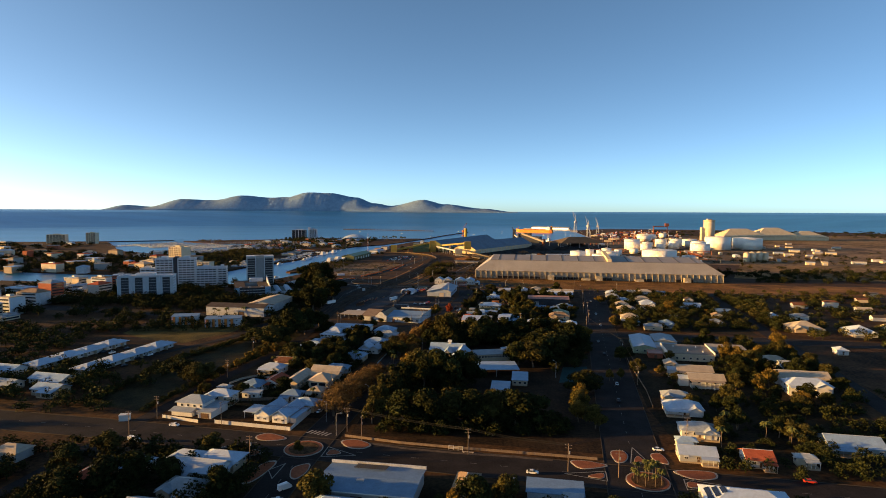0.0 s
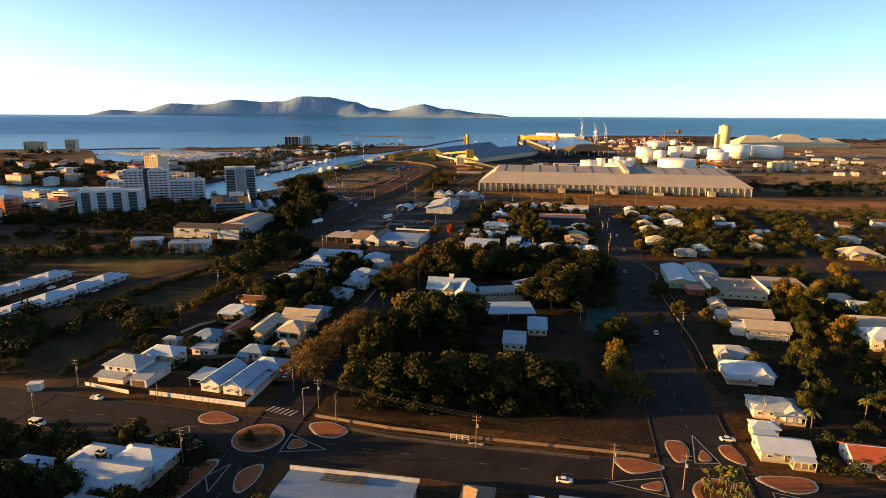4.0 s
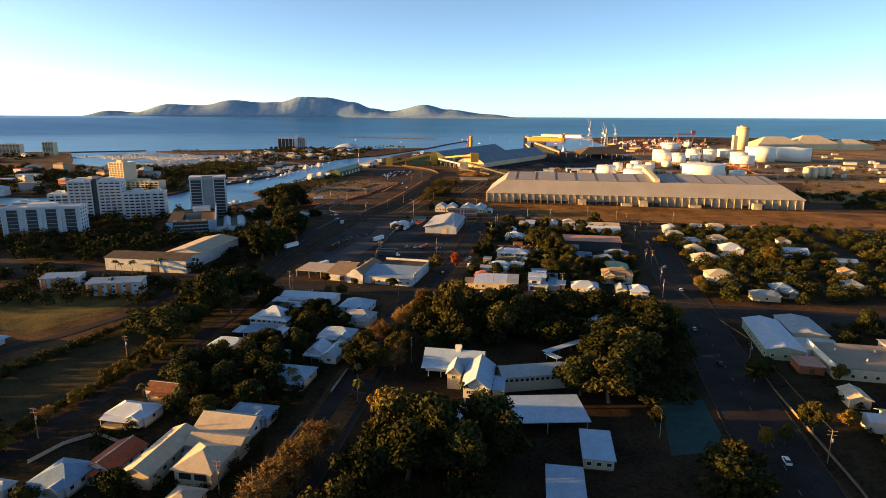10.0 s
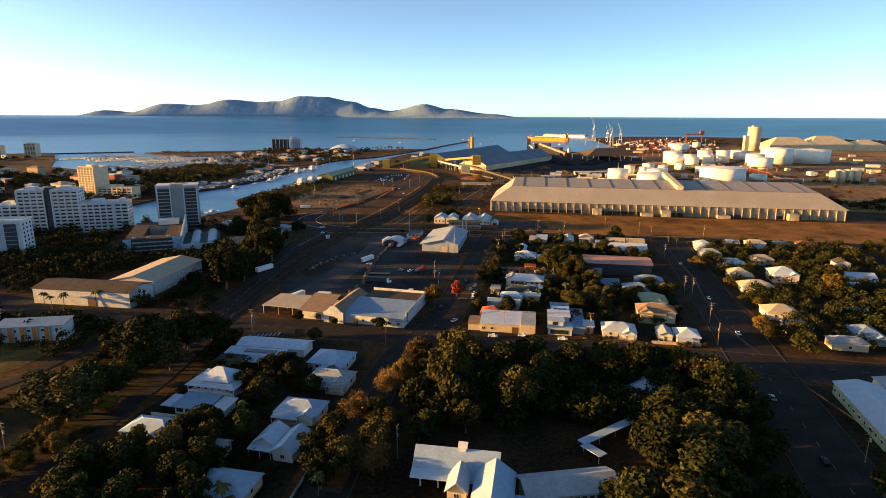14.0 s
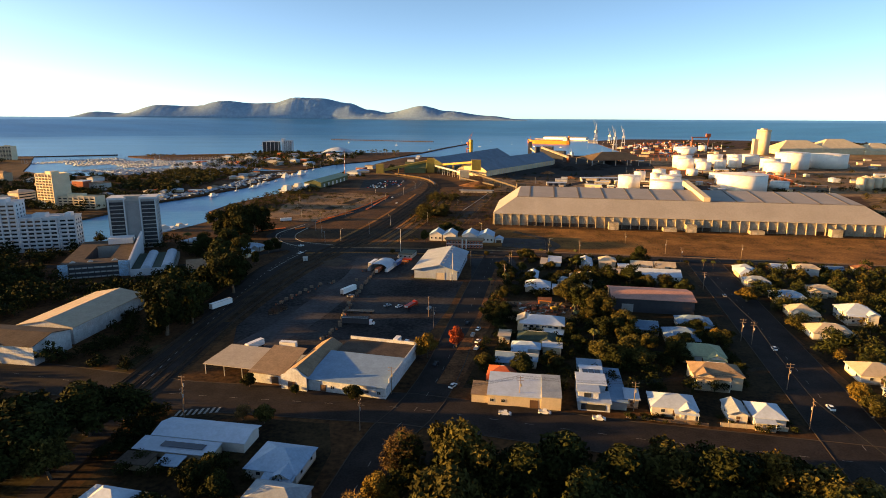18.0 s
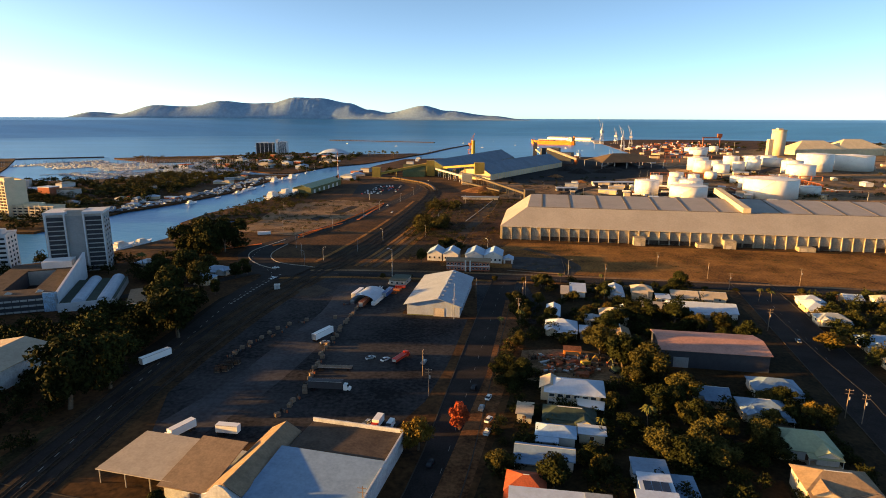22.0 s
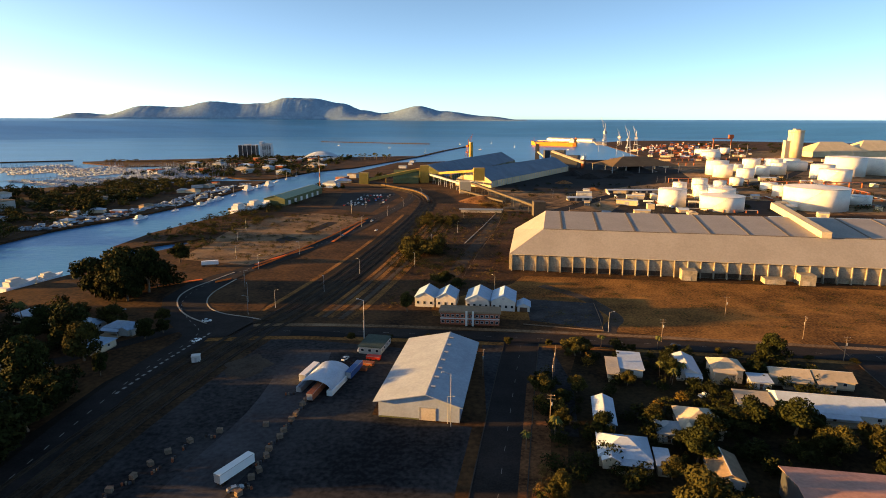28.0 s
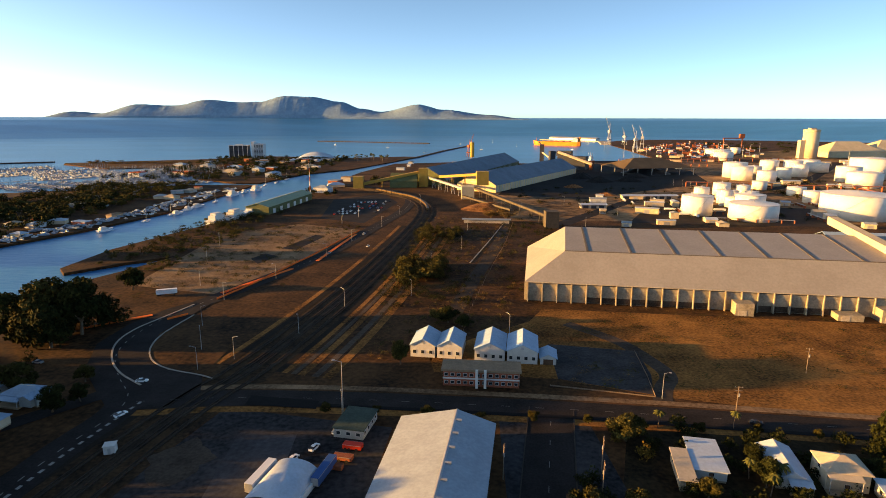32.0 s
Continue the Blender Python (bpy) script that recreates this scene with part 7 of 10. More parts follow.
# green shed on the river bank
S = thing("wharf_shed", "olive-green riverside shed with pale roof", "shed", -190, 1225, 0, -9)
part("wall", B().gwall(26, 120, 0, 8, 3.2, "y"), GREENST, S)
part("roof", B().gable(27.5, 122, 8.1, 3.8, along="y"), ROOFS["green"], S)
for k in range(6):
    part("door", B().box(13.004, -50 + k * 18, 0, 13.15, -44 + k * 18, 5), FRAME, S)
S = thing("site_office", "dark flat-roofed site office", "office", -30, 735, 0, -12)
part("wall", B().box(-5, -7, 0, 5, 7, 3.2), WALLS[2], S)
part("roof", B().box(-5.4, -7.4, 3.2, 5.4, 7.4, 3.5), ROOFS["dark"], S)
windows(S, 10, 14, 1.1, "flr", 3)
S = thing("signal_hut", "small white relay hut beside the crossing", "hut", -103, 720, 0, 15)
part("wall", B().box(-1.6, -1.4, 0, 1.6, 1.4, 2.6), FRAME, S)
part("roof", B().box(-1.8, -1.6, 2.6, 1.8, 1.6, 2.8), FRAME, S)
part("door", B().box(-0.4, -1.48, 0, 0.4, -1.404, 2.0), GALV, S)
S = thing("signal_hut", "small white utility cabinet on the verge", "hut", -152, 268, 0, 10)
part("wall", B().box(-2.2, -1.4, 0, 2.2, 1.4, 2.8), FRAME, S)
part("roof", B().box(-2.4, -1.6, 2.8, 2.4, 1.6, 3.0), FRAME, S)
S = thing("station_platform", "low flat pavilion beside the siding", "pavilion", 40, 1120, 0, -4)
part("wall", B().box(-22, -3, 0, 22, 3, 3.2), CONC, S)
part("roof", B().box(-24, -4, 3.2, 24, 4, 3.7), ROOFS["grey"], S)

# ---------------------------------------------------------------- railway
RAIL = smooth([(-119, 500), (-117, 586), (-110, 662), (-92, 752), (-78, 782), (-52, 908), (-26, 1102), (-19, 1207), (-38, 1290), (-67, 1329), (-113, 1391), (-170, 1440)], 3)


def offset(pts, o):
    P = [Vector((*p, 0)) for p in pts]
    out = []
    for i, p in enumerate(P):
        d = (P[min(i + 1, len(P) - 1)] - P[max(i - 1, 0)]).normalized()
        out.append((p.x - d.y * o, p.y + d.x * o))
    return out


structure("rail_bed_ground", strip(RAIL, 24, 0.045), mat("cinder_and_dry_weeds", (0.016, 0.011, 0.007), 0.95, var=0.5, scale=0.07, fine=0.8, bump=0.2, tint=(0.05, 0.029, 0.013)), "dry grassy rail corridor", "railway")
structure("rail_bed_gravel_ground", strip(RAIL, 6.5, 0.06), BALLAST, "dark gravel rail bed", "railway")
for o in (-7.4, -1.8, 2.2, 8.0):
    T = thing("railway_track", "worn steel railway track on dark ballast", "railway track", 0, 0, 0, 0, "parallel sidings")
    part("ballast", strip(offset(RAIL, o), 2.1, 0.2, 0.2), BALLAST, T)
    for q in (-0.72, 0.72):
        part("rail", strip(offset(RAIL, o + q), 0.16, 0.4, 0.18), STEEL, T)


def along(pts, s):
    """Point and heading at s metres along a line."""
    for (xa, ya), (xb, yb) in zip(pts, pts[1:]):
        L = math.hypot(xb - xa, yb - ya)
        if s <= L:
            return xa + (xb - xa) * s / L, ya + (yb - ya) * s / L, math.degrees(math.atan2(yb - ya, xb - xa))
        s -= L
    return None


# verges, worn paths and grass strips along the sidings
SIDE = [p for p in RAIL if 776 < p[1] < 1110]
TRACKS = mat("worn_gravel_path", (0.075, 0.055, 0.04), 0.95, var=0.4, scale=0.06, fine=0.7)
DARKV = mat("cindery_verge", (0.018, 0.013, 0.009), 0.95, var=0.4, scale=0.06, fine=0.7)
for k, (o, w, m, nm) in enumerate(((-12.5, 2.6, DARKV, "dark cinder strip beside the track"), (-15.5, 2.4, FIELD, "dry grass strip beside the track"), (-19.5, 2.2, TRACKS, "worn gravel path beside the track"), (-23, 3.2, FIELD, "dry grass strip beside the track"),
                                   (-29, 3.0, TRACKS, "worn gravel path beside the track"), (-34, 4.0, FIELD, "dry grass strip beside the track"), (12.5, 3.0, DARKV, "dark cinder strip beside the track"), (16.5, 3.0, FIELD, "dry grass strip beside the track"))):
    structure("verge_ground", strip(offset(SIDE, o), w, 0.066 + 0.006 * k), m, nm, "verge")
structure("rail_yard_ground", flat([(-136, 600), (-104, 600), (-94, 690), (-88, 744), (-116, 746), (-130, 700)], 0.034), DARKV, "dark cindery ground between road and tracks", "ground")
structure("yard_track_ground", strip(smooth([(-88, 560), (-76, 590), (-66, 640), (-56, 680), (-58, 730)], 2), 19, 0.045), mat("worn_yard_track", (0.052, 0.050, 0.054), 0.92, var=0.4, scale=0.05, fine=0.6), "paler worn driving track across the yard", "yard")
structure("shoulder_ground", strip(offset(road[4][1], -8.5), 4.0, 0.055), FIELD, "dry grass shoulder of the street", "verge")
FP = thing("wire_fence", "old timber-post wire fence along the lane", "fence", 0, 0, 0, 0)
for k in range(60):
    a = along([(4, 790), (12, 850), (26, 920), (50, 1030), (66, 1120)], k * 5.6)
    if a:
        part("fence_post", B().box(a[0] - 0.12, a[1] - 0.12, 0, a[0] + 0.12, a[1] + 0.12, 1.5), TIMBER, FP)
W0 = None
for k in range(15):
    x, y, a = along(offset(RAIL, -1.8), 705 + k * 13.5)
    if W0 is None:
        W0 = thing("hopper_wagon", "ochre-grey ore hopper wagon standing on the curve", "rail wagon", x, y, 0.4, a, "standing ore train")
        part("hopper", loft(B(), [(-6, 1.2, 1.45, 0.9, 3.0), (6, 1.2, 1.45, 0.9, 3.0)]), mat("ore_stained_steel", (0.10, 0.065, 0.03), 0.8, var=0.3, scale=0.6), W0)
        part("load", loft(B(), [(-5.6, 1.35, 0.6, 3.0, 3.3), (5.6, 1.35, 0.6, 3.0, 3.3)]), CHARCOAL, W0)
        for wx in (-4.5, 4.5):
            part("bogie", B().box(wx - 1.2, -0.9, 0.0, wx + 1.2, 0.9, 0.85), BLACKR, W0)
    else:
        copy_thing(W0, pose(x, y, 0.4, 0, 0, a))

# ---------------------------------------------------------------- road markings and islands
def disc(x, y, r, n=28, rx=1.0):
    return [(x + r * rx * math.cos(2 * math.pi * i / n), y + r * math.sin(2 * math.pi * i / n)) for i in range(n)]


MULCH = mat("bark_mulch", (0.035, 0.021, 0.012), 0.95, var=0.5, scale=0.5, fine=3, tint=(0.075, 0.045, 0.02))
for nm, x, y, r in (("roundabout_island_west", -59, 236.5, 8.2), ("roundabout_island_east", 76, 209, 8)):
    structure(nm + "_kerb", B().prism(disc(x, y, r), 0.0, 0.32), PATH_C, "round pale kerb of a roundabout", "kerb")
    structure(nm + "_paving", B().prism(disc(x, y, r - 0.45), 0.1, 0.36), PAVER, "ring of red paving on a roundabout", "island")
    structure(nm, B().prism(disc(x, y, r - 2.0), 0.1, 0.46), MULCH, "planted roundabout bed of dark mulch", "island")


def rounded(pts, k=2):
    """A polygon with its corners cut round."""
    for _ in range(k):
        pts = [(p[0] + (q[0] - p[0]) * f, p[1] + (q[1] - p[1]) * f) for p, q in zip(pts, pts[1:] + pts[:1]) for f in (0.22, 0.78)]
    return pts


def shrunk(pts, f):
    cx, cy = sum(p[0] for p in pts) / len(pts), sum(p[1] for p in pts) / len(pts)
    return [(cx + (x - cx) * f, cy + (y - cy) * f) for x, y in pts]


for pts in ([(50, 227), (57, 227), (67, 222), (55, 218.5), (52, 220.5)], [(69, 237), (75.5, 237), (76, 231), (72.5, 225), (68.5, 224.5)], [(80, 233), (81, 225.5), (75.5, 225.5)],
            [(85, 234), (90.5, 235), (90, 222), (84.5, 227)], [(87, 219), (105, 218), (104, 212), (98, 210), (92, 211.5)], [(90.5, 210), (98, 206), (88.5, 203.5)], [(53, 213), (62, 216.5), (60.5, 210.5)],
            [(80, 196), (84, 184), (79, 180), (76.5, 190)], [(70, 198), (70, 186), (66.5, 186)],
            [(-84, 250), (-79, 254), (-67, 247), (-75, 244), (-82, 245.5)], [(-88, 232), (-83, 237), (-74, 233), (-77, 229), (-85, 229)], [(-46, 245.5), (-38, 247), (-30, 241), (-34, 236), (-41, 237.5)],
            [(-58, 210), (-59.5, 219), (-52.5, 223.5), (-52, 215), (-55, 208)], [(-49, 229.5), (-47.5, 237), (-41, 232)], [(-72, 224), (-65, 225), (-70, 206), (-75, 204)]):
    structure("traffic_island_kerb", B().prism(rounded(pts), 0, 0.22), PATH_C, "pale kerb of a traffic island", "kerb")
    structure("traffic_island", B().prism(shrunk(rounded(pts), 0.88), 0, 0.28), PAVER, "traffic island paved in red bricks", "island")
WEDGE = B()
for pts in ([(46, 215), (62.5, 217.2), (61, 208.8)], [(102, 206.5), (90, 211), (88, 202.5)], [(80, 240), (82, 224.5), (74.5, 224.5)], [(-36, 230), (-49, 238.5), (-50, 228.5)], [(-64, 209), (-62.5, 222), (-67.5, 216)], [(-96, 236), (-82, 239), (-84, 243)]):
    for p, q in zip(pts, pts[1:] + pts[:1]):
        st = strip([p, q], 0.35, 0.215)
        WEDGE.add(st.v, st.f)
structure("island_marking_trim", WEDGE, PAINT, "white painted wedges round the traffic islands", "road marking")
# planted median in the front street
for pts in ([(-43, 338), (-36, 336), (-31, 372), (-37, 374)], [(-36, 384), (-30, 383), (-26, 416), (-31, 418)]):
    cx, cy = sum(p[0] for p in pts) / 4, sum(p[1] for p in pts) / 4
    structure("median_kerb", B().prism(pts, 0, 0.24), KERB, "concrete kerb of the street median", "kerb")
    structure("median_ground", B().prism([(cx + (x - cx) * 0.88, cy + (y - cy) * 0.94) for x, y in pts], 0, 0.3), SOIL, "bare earth in the street median", "ground")
lines = B()


def dashes(pts, w=0.2, on=3.0, off=4.5, z=0.21, s0=0.0, s1=1e9):
    s = s0
    while s < s1:
        p, q = along(pts, s), along(pts, s + on)
        if not p or not q:
            break
        st = strip([p[:2], q[:2]], w, z)
        lines.add(st.v, st.f)
        s += on + off


for nm, pts, w in road[:5]:
    dashes(pts, 0.12, 3.0, 9.0)
dashes(road[6][1], 0.3, 2.4, 5.0)
dashes([(-120, 690), (-116, 720), (-110, 752)], 1.1, 1.8, 2.0, 0.24)
structure("road_markings_trim", lines, PAINT, "worn white painted road lines", "road marking")
for x, y, n, a in ((-88, 499, 8, 12), (-55, 253, 6, -20)):
    g = B()
    for k in range(n):
        m = pose(x, y, 0, 0, 0, a)
        c = [m @ Vector(p) for p in ((-7 + k * 1.9, -2, 0.23), (-6.1 + k * 1.9, -2, 0.23), (-5.2 + k * 1.9, 2, 0.23), (-6.1 + k * 1.9, 2, 0.23))]
        g.add(c, [(0, 1, 2, 3)])
    structure("hatched_marking_trim", g, PAINT, "white diagonal hatch markings on the road", "road marking")
# curved median kerb and apron at the bend by the crossing
structure("median_kerb", strip(smooth([(-117, 765), (-132, 776), (-144, 792), (-151, 809), (-151, 825), (-145, 842), (-138, 863)], 2), 0.75, 0.42, 0.5), PATH_C, "curved pale concrete median", "kerb")
structure("apron_ground", flat([(-97, 774.5), (-113, 779.5), (-124, 787.5), (-131, 801), (-134, 820), (-128, 850), (-116, 846), (-96, 800)], 0.21), SOIL, "dry grass inside the road bend", "ground")
structure("bend_kerb", strip(smooth([(-92, 771), (-97, 774), (-113, 779), (-124, 787), (-132, 801), (-135, 818), (-131, 846)], 2), 0.6, 0.36, 0.4), PATH_C, "pale kerb round the road bend", "kerb")
structure("pale_lot_ground", flat([(-80 + 9 * math.cos(k * 0.175) * (1 + 0.16 * math.sin(5 * k * 0.175) + 0.10 * math.sin(11 * k * 0.175)), 715 + 11 * math.sin(k * 0.175) * (1 + 0.14 * math.cos(4 * k * 0.175) + 0.09 * math.sin(9 * k * 0.175))) for k in range(36)], 0.05), mat("pale_gravel", (0.055, 0.042, 0.031), 0.95, var=0.4, scale=0.12, fine=1.0), "pale gravel patch", "ground")
structure("footpath_third_street", strip(offset(road[4][1], 9), 3.5, 0.1), DIRT, "bare dirt verge", "verge")
structure("footpath_front_street", strip([(0, 522), (20, 602), (37, 700)], 9, 0.09), mat("red_dirt_verge", (0.075, 0.034, 0.014), 0.95, var=0.5, scale=0.12, fine=0.9, tint=(0.13, 0.06, 0.025)), "worn dirt verge", "verge")
FRESH = mat("fresh_asphalt", (0.010, 0.009, 0.009), 0.9, var=0.3)
structure("crossing_patch_road", flat([(-72, 750), (-46, 747), (-46, 753), (-72, 757)], 0.22), FRESH, "dark fresh asphalt patch", "road")
structure("trench_patch_road", strip([(-46, 750), (42, 742), (130, 730), (250, 712)], 2.2, 0.21), FRESH, "dark repaired trench strip", "road")

for pts in ([(-176, 826), (-168, 833), (-152, 845)], [(-131, 884), (-124, 900), (-113, 921), (-104, 940)], [(-92, 962), (-86, 1010), (-79, 1060)]):
    structure("barrier_mesh_trim", strip(pts, 2.4, 0.5, 0.4), NET, "orange plastic barrier mesh along the dirt lot", "barrier")

# ---------------------------------------------------------------- vehicles
truck(-46, 588, -5, (13.0, 2.5, 2.9), CHARCOAL, CARS["white"], "semi-trailer with dark curtain sides and white cab")
truck(-58.5, 641, 62, (12.5, 2.5, 2.8), CARS["white"], None, "long white refrigerated trailer parked in the yard", False)
truck(-123, 613, 62, (13.5, 2.5, 2.8), CARS["white"], None, "white box trailer parked by the tracks", False)
truck(-20.5, 615, 62, (8, 2.3, 1.3), CARS["red"], CARS["red"], "flatbed truck with red tarpaulin load")
truck(-23, 562, 255, (5, 2.3, 2.5), CARS["white"], CARS["red"], "small red-cab box truck")
truck(-86, 556, 240, (9, 2.4, 2.6), CARS["white"], CARS["white"], "white rigid truck beside the depot")
truck(-71, 556, -8, (7.5, 2.4, 2.6), CARS["white"], None, "white box body parked behind the depot", False)
truck(-46, 606, -3, (14, 2.4, 0.4), TIMBER, None, "long empty timber flatbed trailer", False)
truck(-52, 705, 76, (12.5, 2.5, 2.8), CARS["white"], None, "white trailer beside the arch shelter", False)
truck(-161, 880, 20, (11, 2.5, 2.6), CARS["white"], None, "white box trailer parked near the river", False)
car(-19, 561, 255, "white", "van")
car(-27, 563, 240, "silver")
car(-33, 617, 40, "silver")
car(-26.5, 615.5, 50, "white")
car(-10, 613, 75, "silver", "ute")
car(-56, 634, 30, "silver")
car(-36, 732, 80, "white", "ute")
car(-41, 722, 70, "white")
car(-46, 716, 65, "white")
car(-125, 261, -8, "white", "ute")
car(-134, 243, -10, "white", "van")
car(-62, 281, 75, "white")
car(-57, 201, 45, "white", "van")
car(-57, 192, 10, "white", "ute")
car(90, 237, -6, "white")
car(34, 215, -10, "white")
car(136, 209, -12, "red")
car(80, 183, 10, "black")
for x, y, a, c, kd in ((20, 499, -8, "white", "ute"), (34, 500, -8, "white", "ute"), (52, 496, -8, "white", "ute"), (2, 520, 60, "white", "sedan"), (150, 405, 70, "white", "van"), (146, 407, 70, "blue", "sedan"), (118, 440, 78, "silver", "sedan"), (112, 400, 78, "black", "sedan"),
                       (137, 505, 80, "white", "sedan"), (147, 560, 78, "white", "sedan"), (162, 640, 78, "silver", "sedan"), (-112, 742, 60, "white", "sedan"), (-118, 768, 5, "white", "sedan"), (100, 330, 78, "white", "sedan"), (92, 300, 258, "black", "sedan"),
                       (104, 738, -9, "black", "sedan"), (-5, 540, 72, "black", "sedan"), (-62, 1010, 75, "white", "sedan"), (-88, 985, 75, "silver", "sedan"), (-72, 1060, 80, "white", "sedan"), (-200, 770, 10, "white", "sedan"), (-170, 785, -10, "silver", "sedan"),
                       (13, 558, 70, "white", "ute"), (14, 566, 65, "white", "sedan"), (12, 574, 75, "silver", "ute"), (15, 582, 70, "white", "sedan"), (10, 590, 75, "black", "sedan"), (120, 700, -9, "white", "sedan"), (96, 690, 20, "white", "ute")):
    car(x, y, a, c, kd)
random.seed(21)
for r in range(6):
    for k in range(11):
        if random.random() < 0.6:
            car(-118 + k * 4.2 + r * 1.5, 1168 + r * 17 + k * 1.0, 80 + random.uniform(-6, 6), random.choice(("white", "white", "silver", "black", "blue", "red")), random.choice(("sedan", "sedan", "ute")), True)
for k in range(14):
    car(-222 + random.uniform(-26, 24), 395 + random.uniform(-46, 22), random.choice((70, 250)), random.choice(("white", "silver", "black")), "sedan", True)

structure("school_footpath", strip([(-36, 244), (-18, 238), (4, 233.5), (22, 231), (44, 227)], 1.8, 0.1), mat("dusty_footpath", (0.10, 0.075, 0.055), 0.95, var=0.4, scale=0.3, fine=2.0), "dusty footpath along the school front", "footpath")
fence("boundary_fence", [(-44, 250), (-18, 242.5), (4, 238), (44, 231), (62, 227.5)], 1.1, "low weathered timber fence along the school front", TIMBER, 6)
S = thing("school_gate", "white tubular gate at the school front", "gate", 5, 236.4, 0, -12)
for px in (-3.0, -1.0, 1.0, 3.0):
    part("gate_post", B().cyl(px, 0, 0, 1.9, 0.1, 0.1, 8), FRAME, S)
for pz in (0.5, 1.1, 1.7):
    part("gate_rail", B().tube((-3, 0, pz), (3, 0, pz), 0.06, 0.06, 6), FRAME, S)
S = thing("bus_stop_seat", "pale concrete bench on the footpath", "bench", 10, 233.6, 0, -10)
part("seat", B().box(-2.4, -0.3, 0.4, 2.4, 0.3, 0.52), CONC, S)
for px in (-2.0, 1.6):
    part("support", B().box(px, -0.25, 0.1, px + 0.4, 0.25, 0.396), CONC, S)
truck(-19, 182, 76, (11.5, 2.5, 2.7), CARS["silver"], None, "long grey container parked behind the warehouse", False, 0.5)
for x, y, a in ((-14, 187, 30), (-16, 178, 70), (-4, 184, 40), (0, 185, 60)):
    t = thing("boat_on_trailer", "small white runabout on its trailer in a yard", "boat", x, y, 0, a, "boats stored in the yard")
    part("hull", loft(B(), [(-2.6, 0.7, 1.0, 0.6, 1.5), (0.8, 0.8, 1.1, 0.6, 1.6), (2.8, 0.1, 0.3, 1.1, 1.8)]), CARS["white"], t)
    part("windscreen", loft(B(), [(-0.2, 0.7, 0.6, 1.55, 2.1), (0.5, 0.7, 0.5, 1.55, 1.7)]), GLASS, t)
    part("trailer_frame", B().box(-2.4, -0.7, 0.35, 2.6, 0.7, 0.55), GALV, t)
t = thing("awning", "grey metal awning on posts beside the warehouse", "awning", -11, 185, 0, -10)
part("roof", B().box(-3.2, -3, 2.8, 3.2, 3, 3.0), ROOFS["grey"], t)
for q in (-3, 3):
    for r in (-2.8, 2.8):
        part("post", B().box(q - 0.08, r - 0.08, 0, q + 0.08, r + 0.08, 2.8), GALV, t)

# scrap, pallets and drums along the yard
PAL = thing("pallet_stack", "stack of weathered timber pallets", "pallets", -58, 668, 0, 10, "yard clutter")
for k in range(3):
    part("pallet_load", B().box(-0.9 - 0.1 * (k % 2), -0.7, k * 0.5, 0.9 - 0.1 * (k % 2), 0.7, k * 0.5 + 0.44), TIMBER, PAL)
SKIP = thing("steel_skip", "rusty open steel skip bin", "skip", -33, 712, 0, -12, "yard clutter")
part("bin", loft(B(), [(-2.6, 0.8, 1.1, 0, 1.4), (2.6, 0.8, 1.1, 0, 1.4)]), RUST, SKIP)
part("rim", B().box(-2.75, -1.2, 1.4, 2.75, -1.05, 1.5).box(-2.75, 1.05, 1.4, 2.75, 1.2, 1.5), RUST, SKIP)
CRATE = thing("steel_crate", "dark open steel cage crate", "crate", -93, 603, 0, 8, "yard clutter")
for q in (-1.1, 1.1):
    for p_ in (-1.1, 1.1):
        part("corner_post", B().box(q - 0.12, p_ - 0.12, 0, q + 0.12, p_ + 0.12, 2.4), STEEL, CRATE)
part("floor", B().box(-1.2, -1.2, 0.1, 1.2, 1.2, 0.3), TIMBER, CRATE)
part("rim", B().box(-1.25, -1.25, 2.1, 1.25, -1.0, 2.4).box(-1.25, 1.0, 2.1, 1.25, 1.25, 2.4), STEEL, CRATE)
part("load", B().box(-0.95, -0.95, 0.31, 0.95, 0.95, 1.5), SHEDDARK, CRATE)
for x, y in ((-90.2, 604), (-92.5, 607), (-89.6, 607.5), (-91.5, 611), (-88, 611)):
    copy_thing(CRATE, pose(x, y, 0, 0, 0, random.uniform(-12, 12)))
DRUM = thing("drum_group", "row of weathered drums and blocks", "drums", -56, 690, 0, 0, "yard clutter")
for k in range(4):
    part("drum", B().cyl(-1.4 + k * 0.95, 0.3 * (k % 2), 0, 0.9, 0.33, 0.33, 10), (RUST, TIMBER, CHARCOAL, STEEL)[k], DRUM)
for k in range(34):
    x, y, a_ = along([(-59, 566), (-54, 584), (-55, 606), (-54, 628), (-52, 660), (-48, 688)], 2 + k * 3.6)
    copy_thing((PAL, DRUM, PAL)[k % 3], pose(x + random.uniform(-0.8, 0.8), y, 0, 0, 0, random.uniform(0, 180)))
for k in range(16):
    x, y, a_ = along([(-96, 618), (-88, 634), (-80, 652), (-72, 668)], k * 3.4)
    copy_thing(PAL if k % 2 else DRUM, pose(x + random.uniform(-3, 3), y, 0, 0, 0, random.uniform(0, 180)))
for k in range(22):
    copy_thing(SKIP if k % 7 == 0 else (DRUM, PAL, CRATE)[k % 3], pose(random.uniform(34, 68), random.uniform(600, 622), 0, 0, 0, random.uniform(0, 180)))

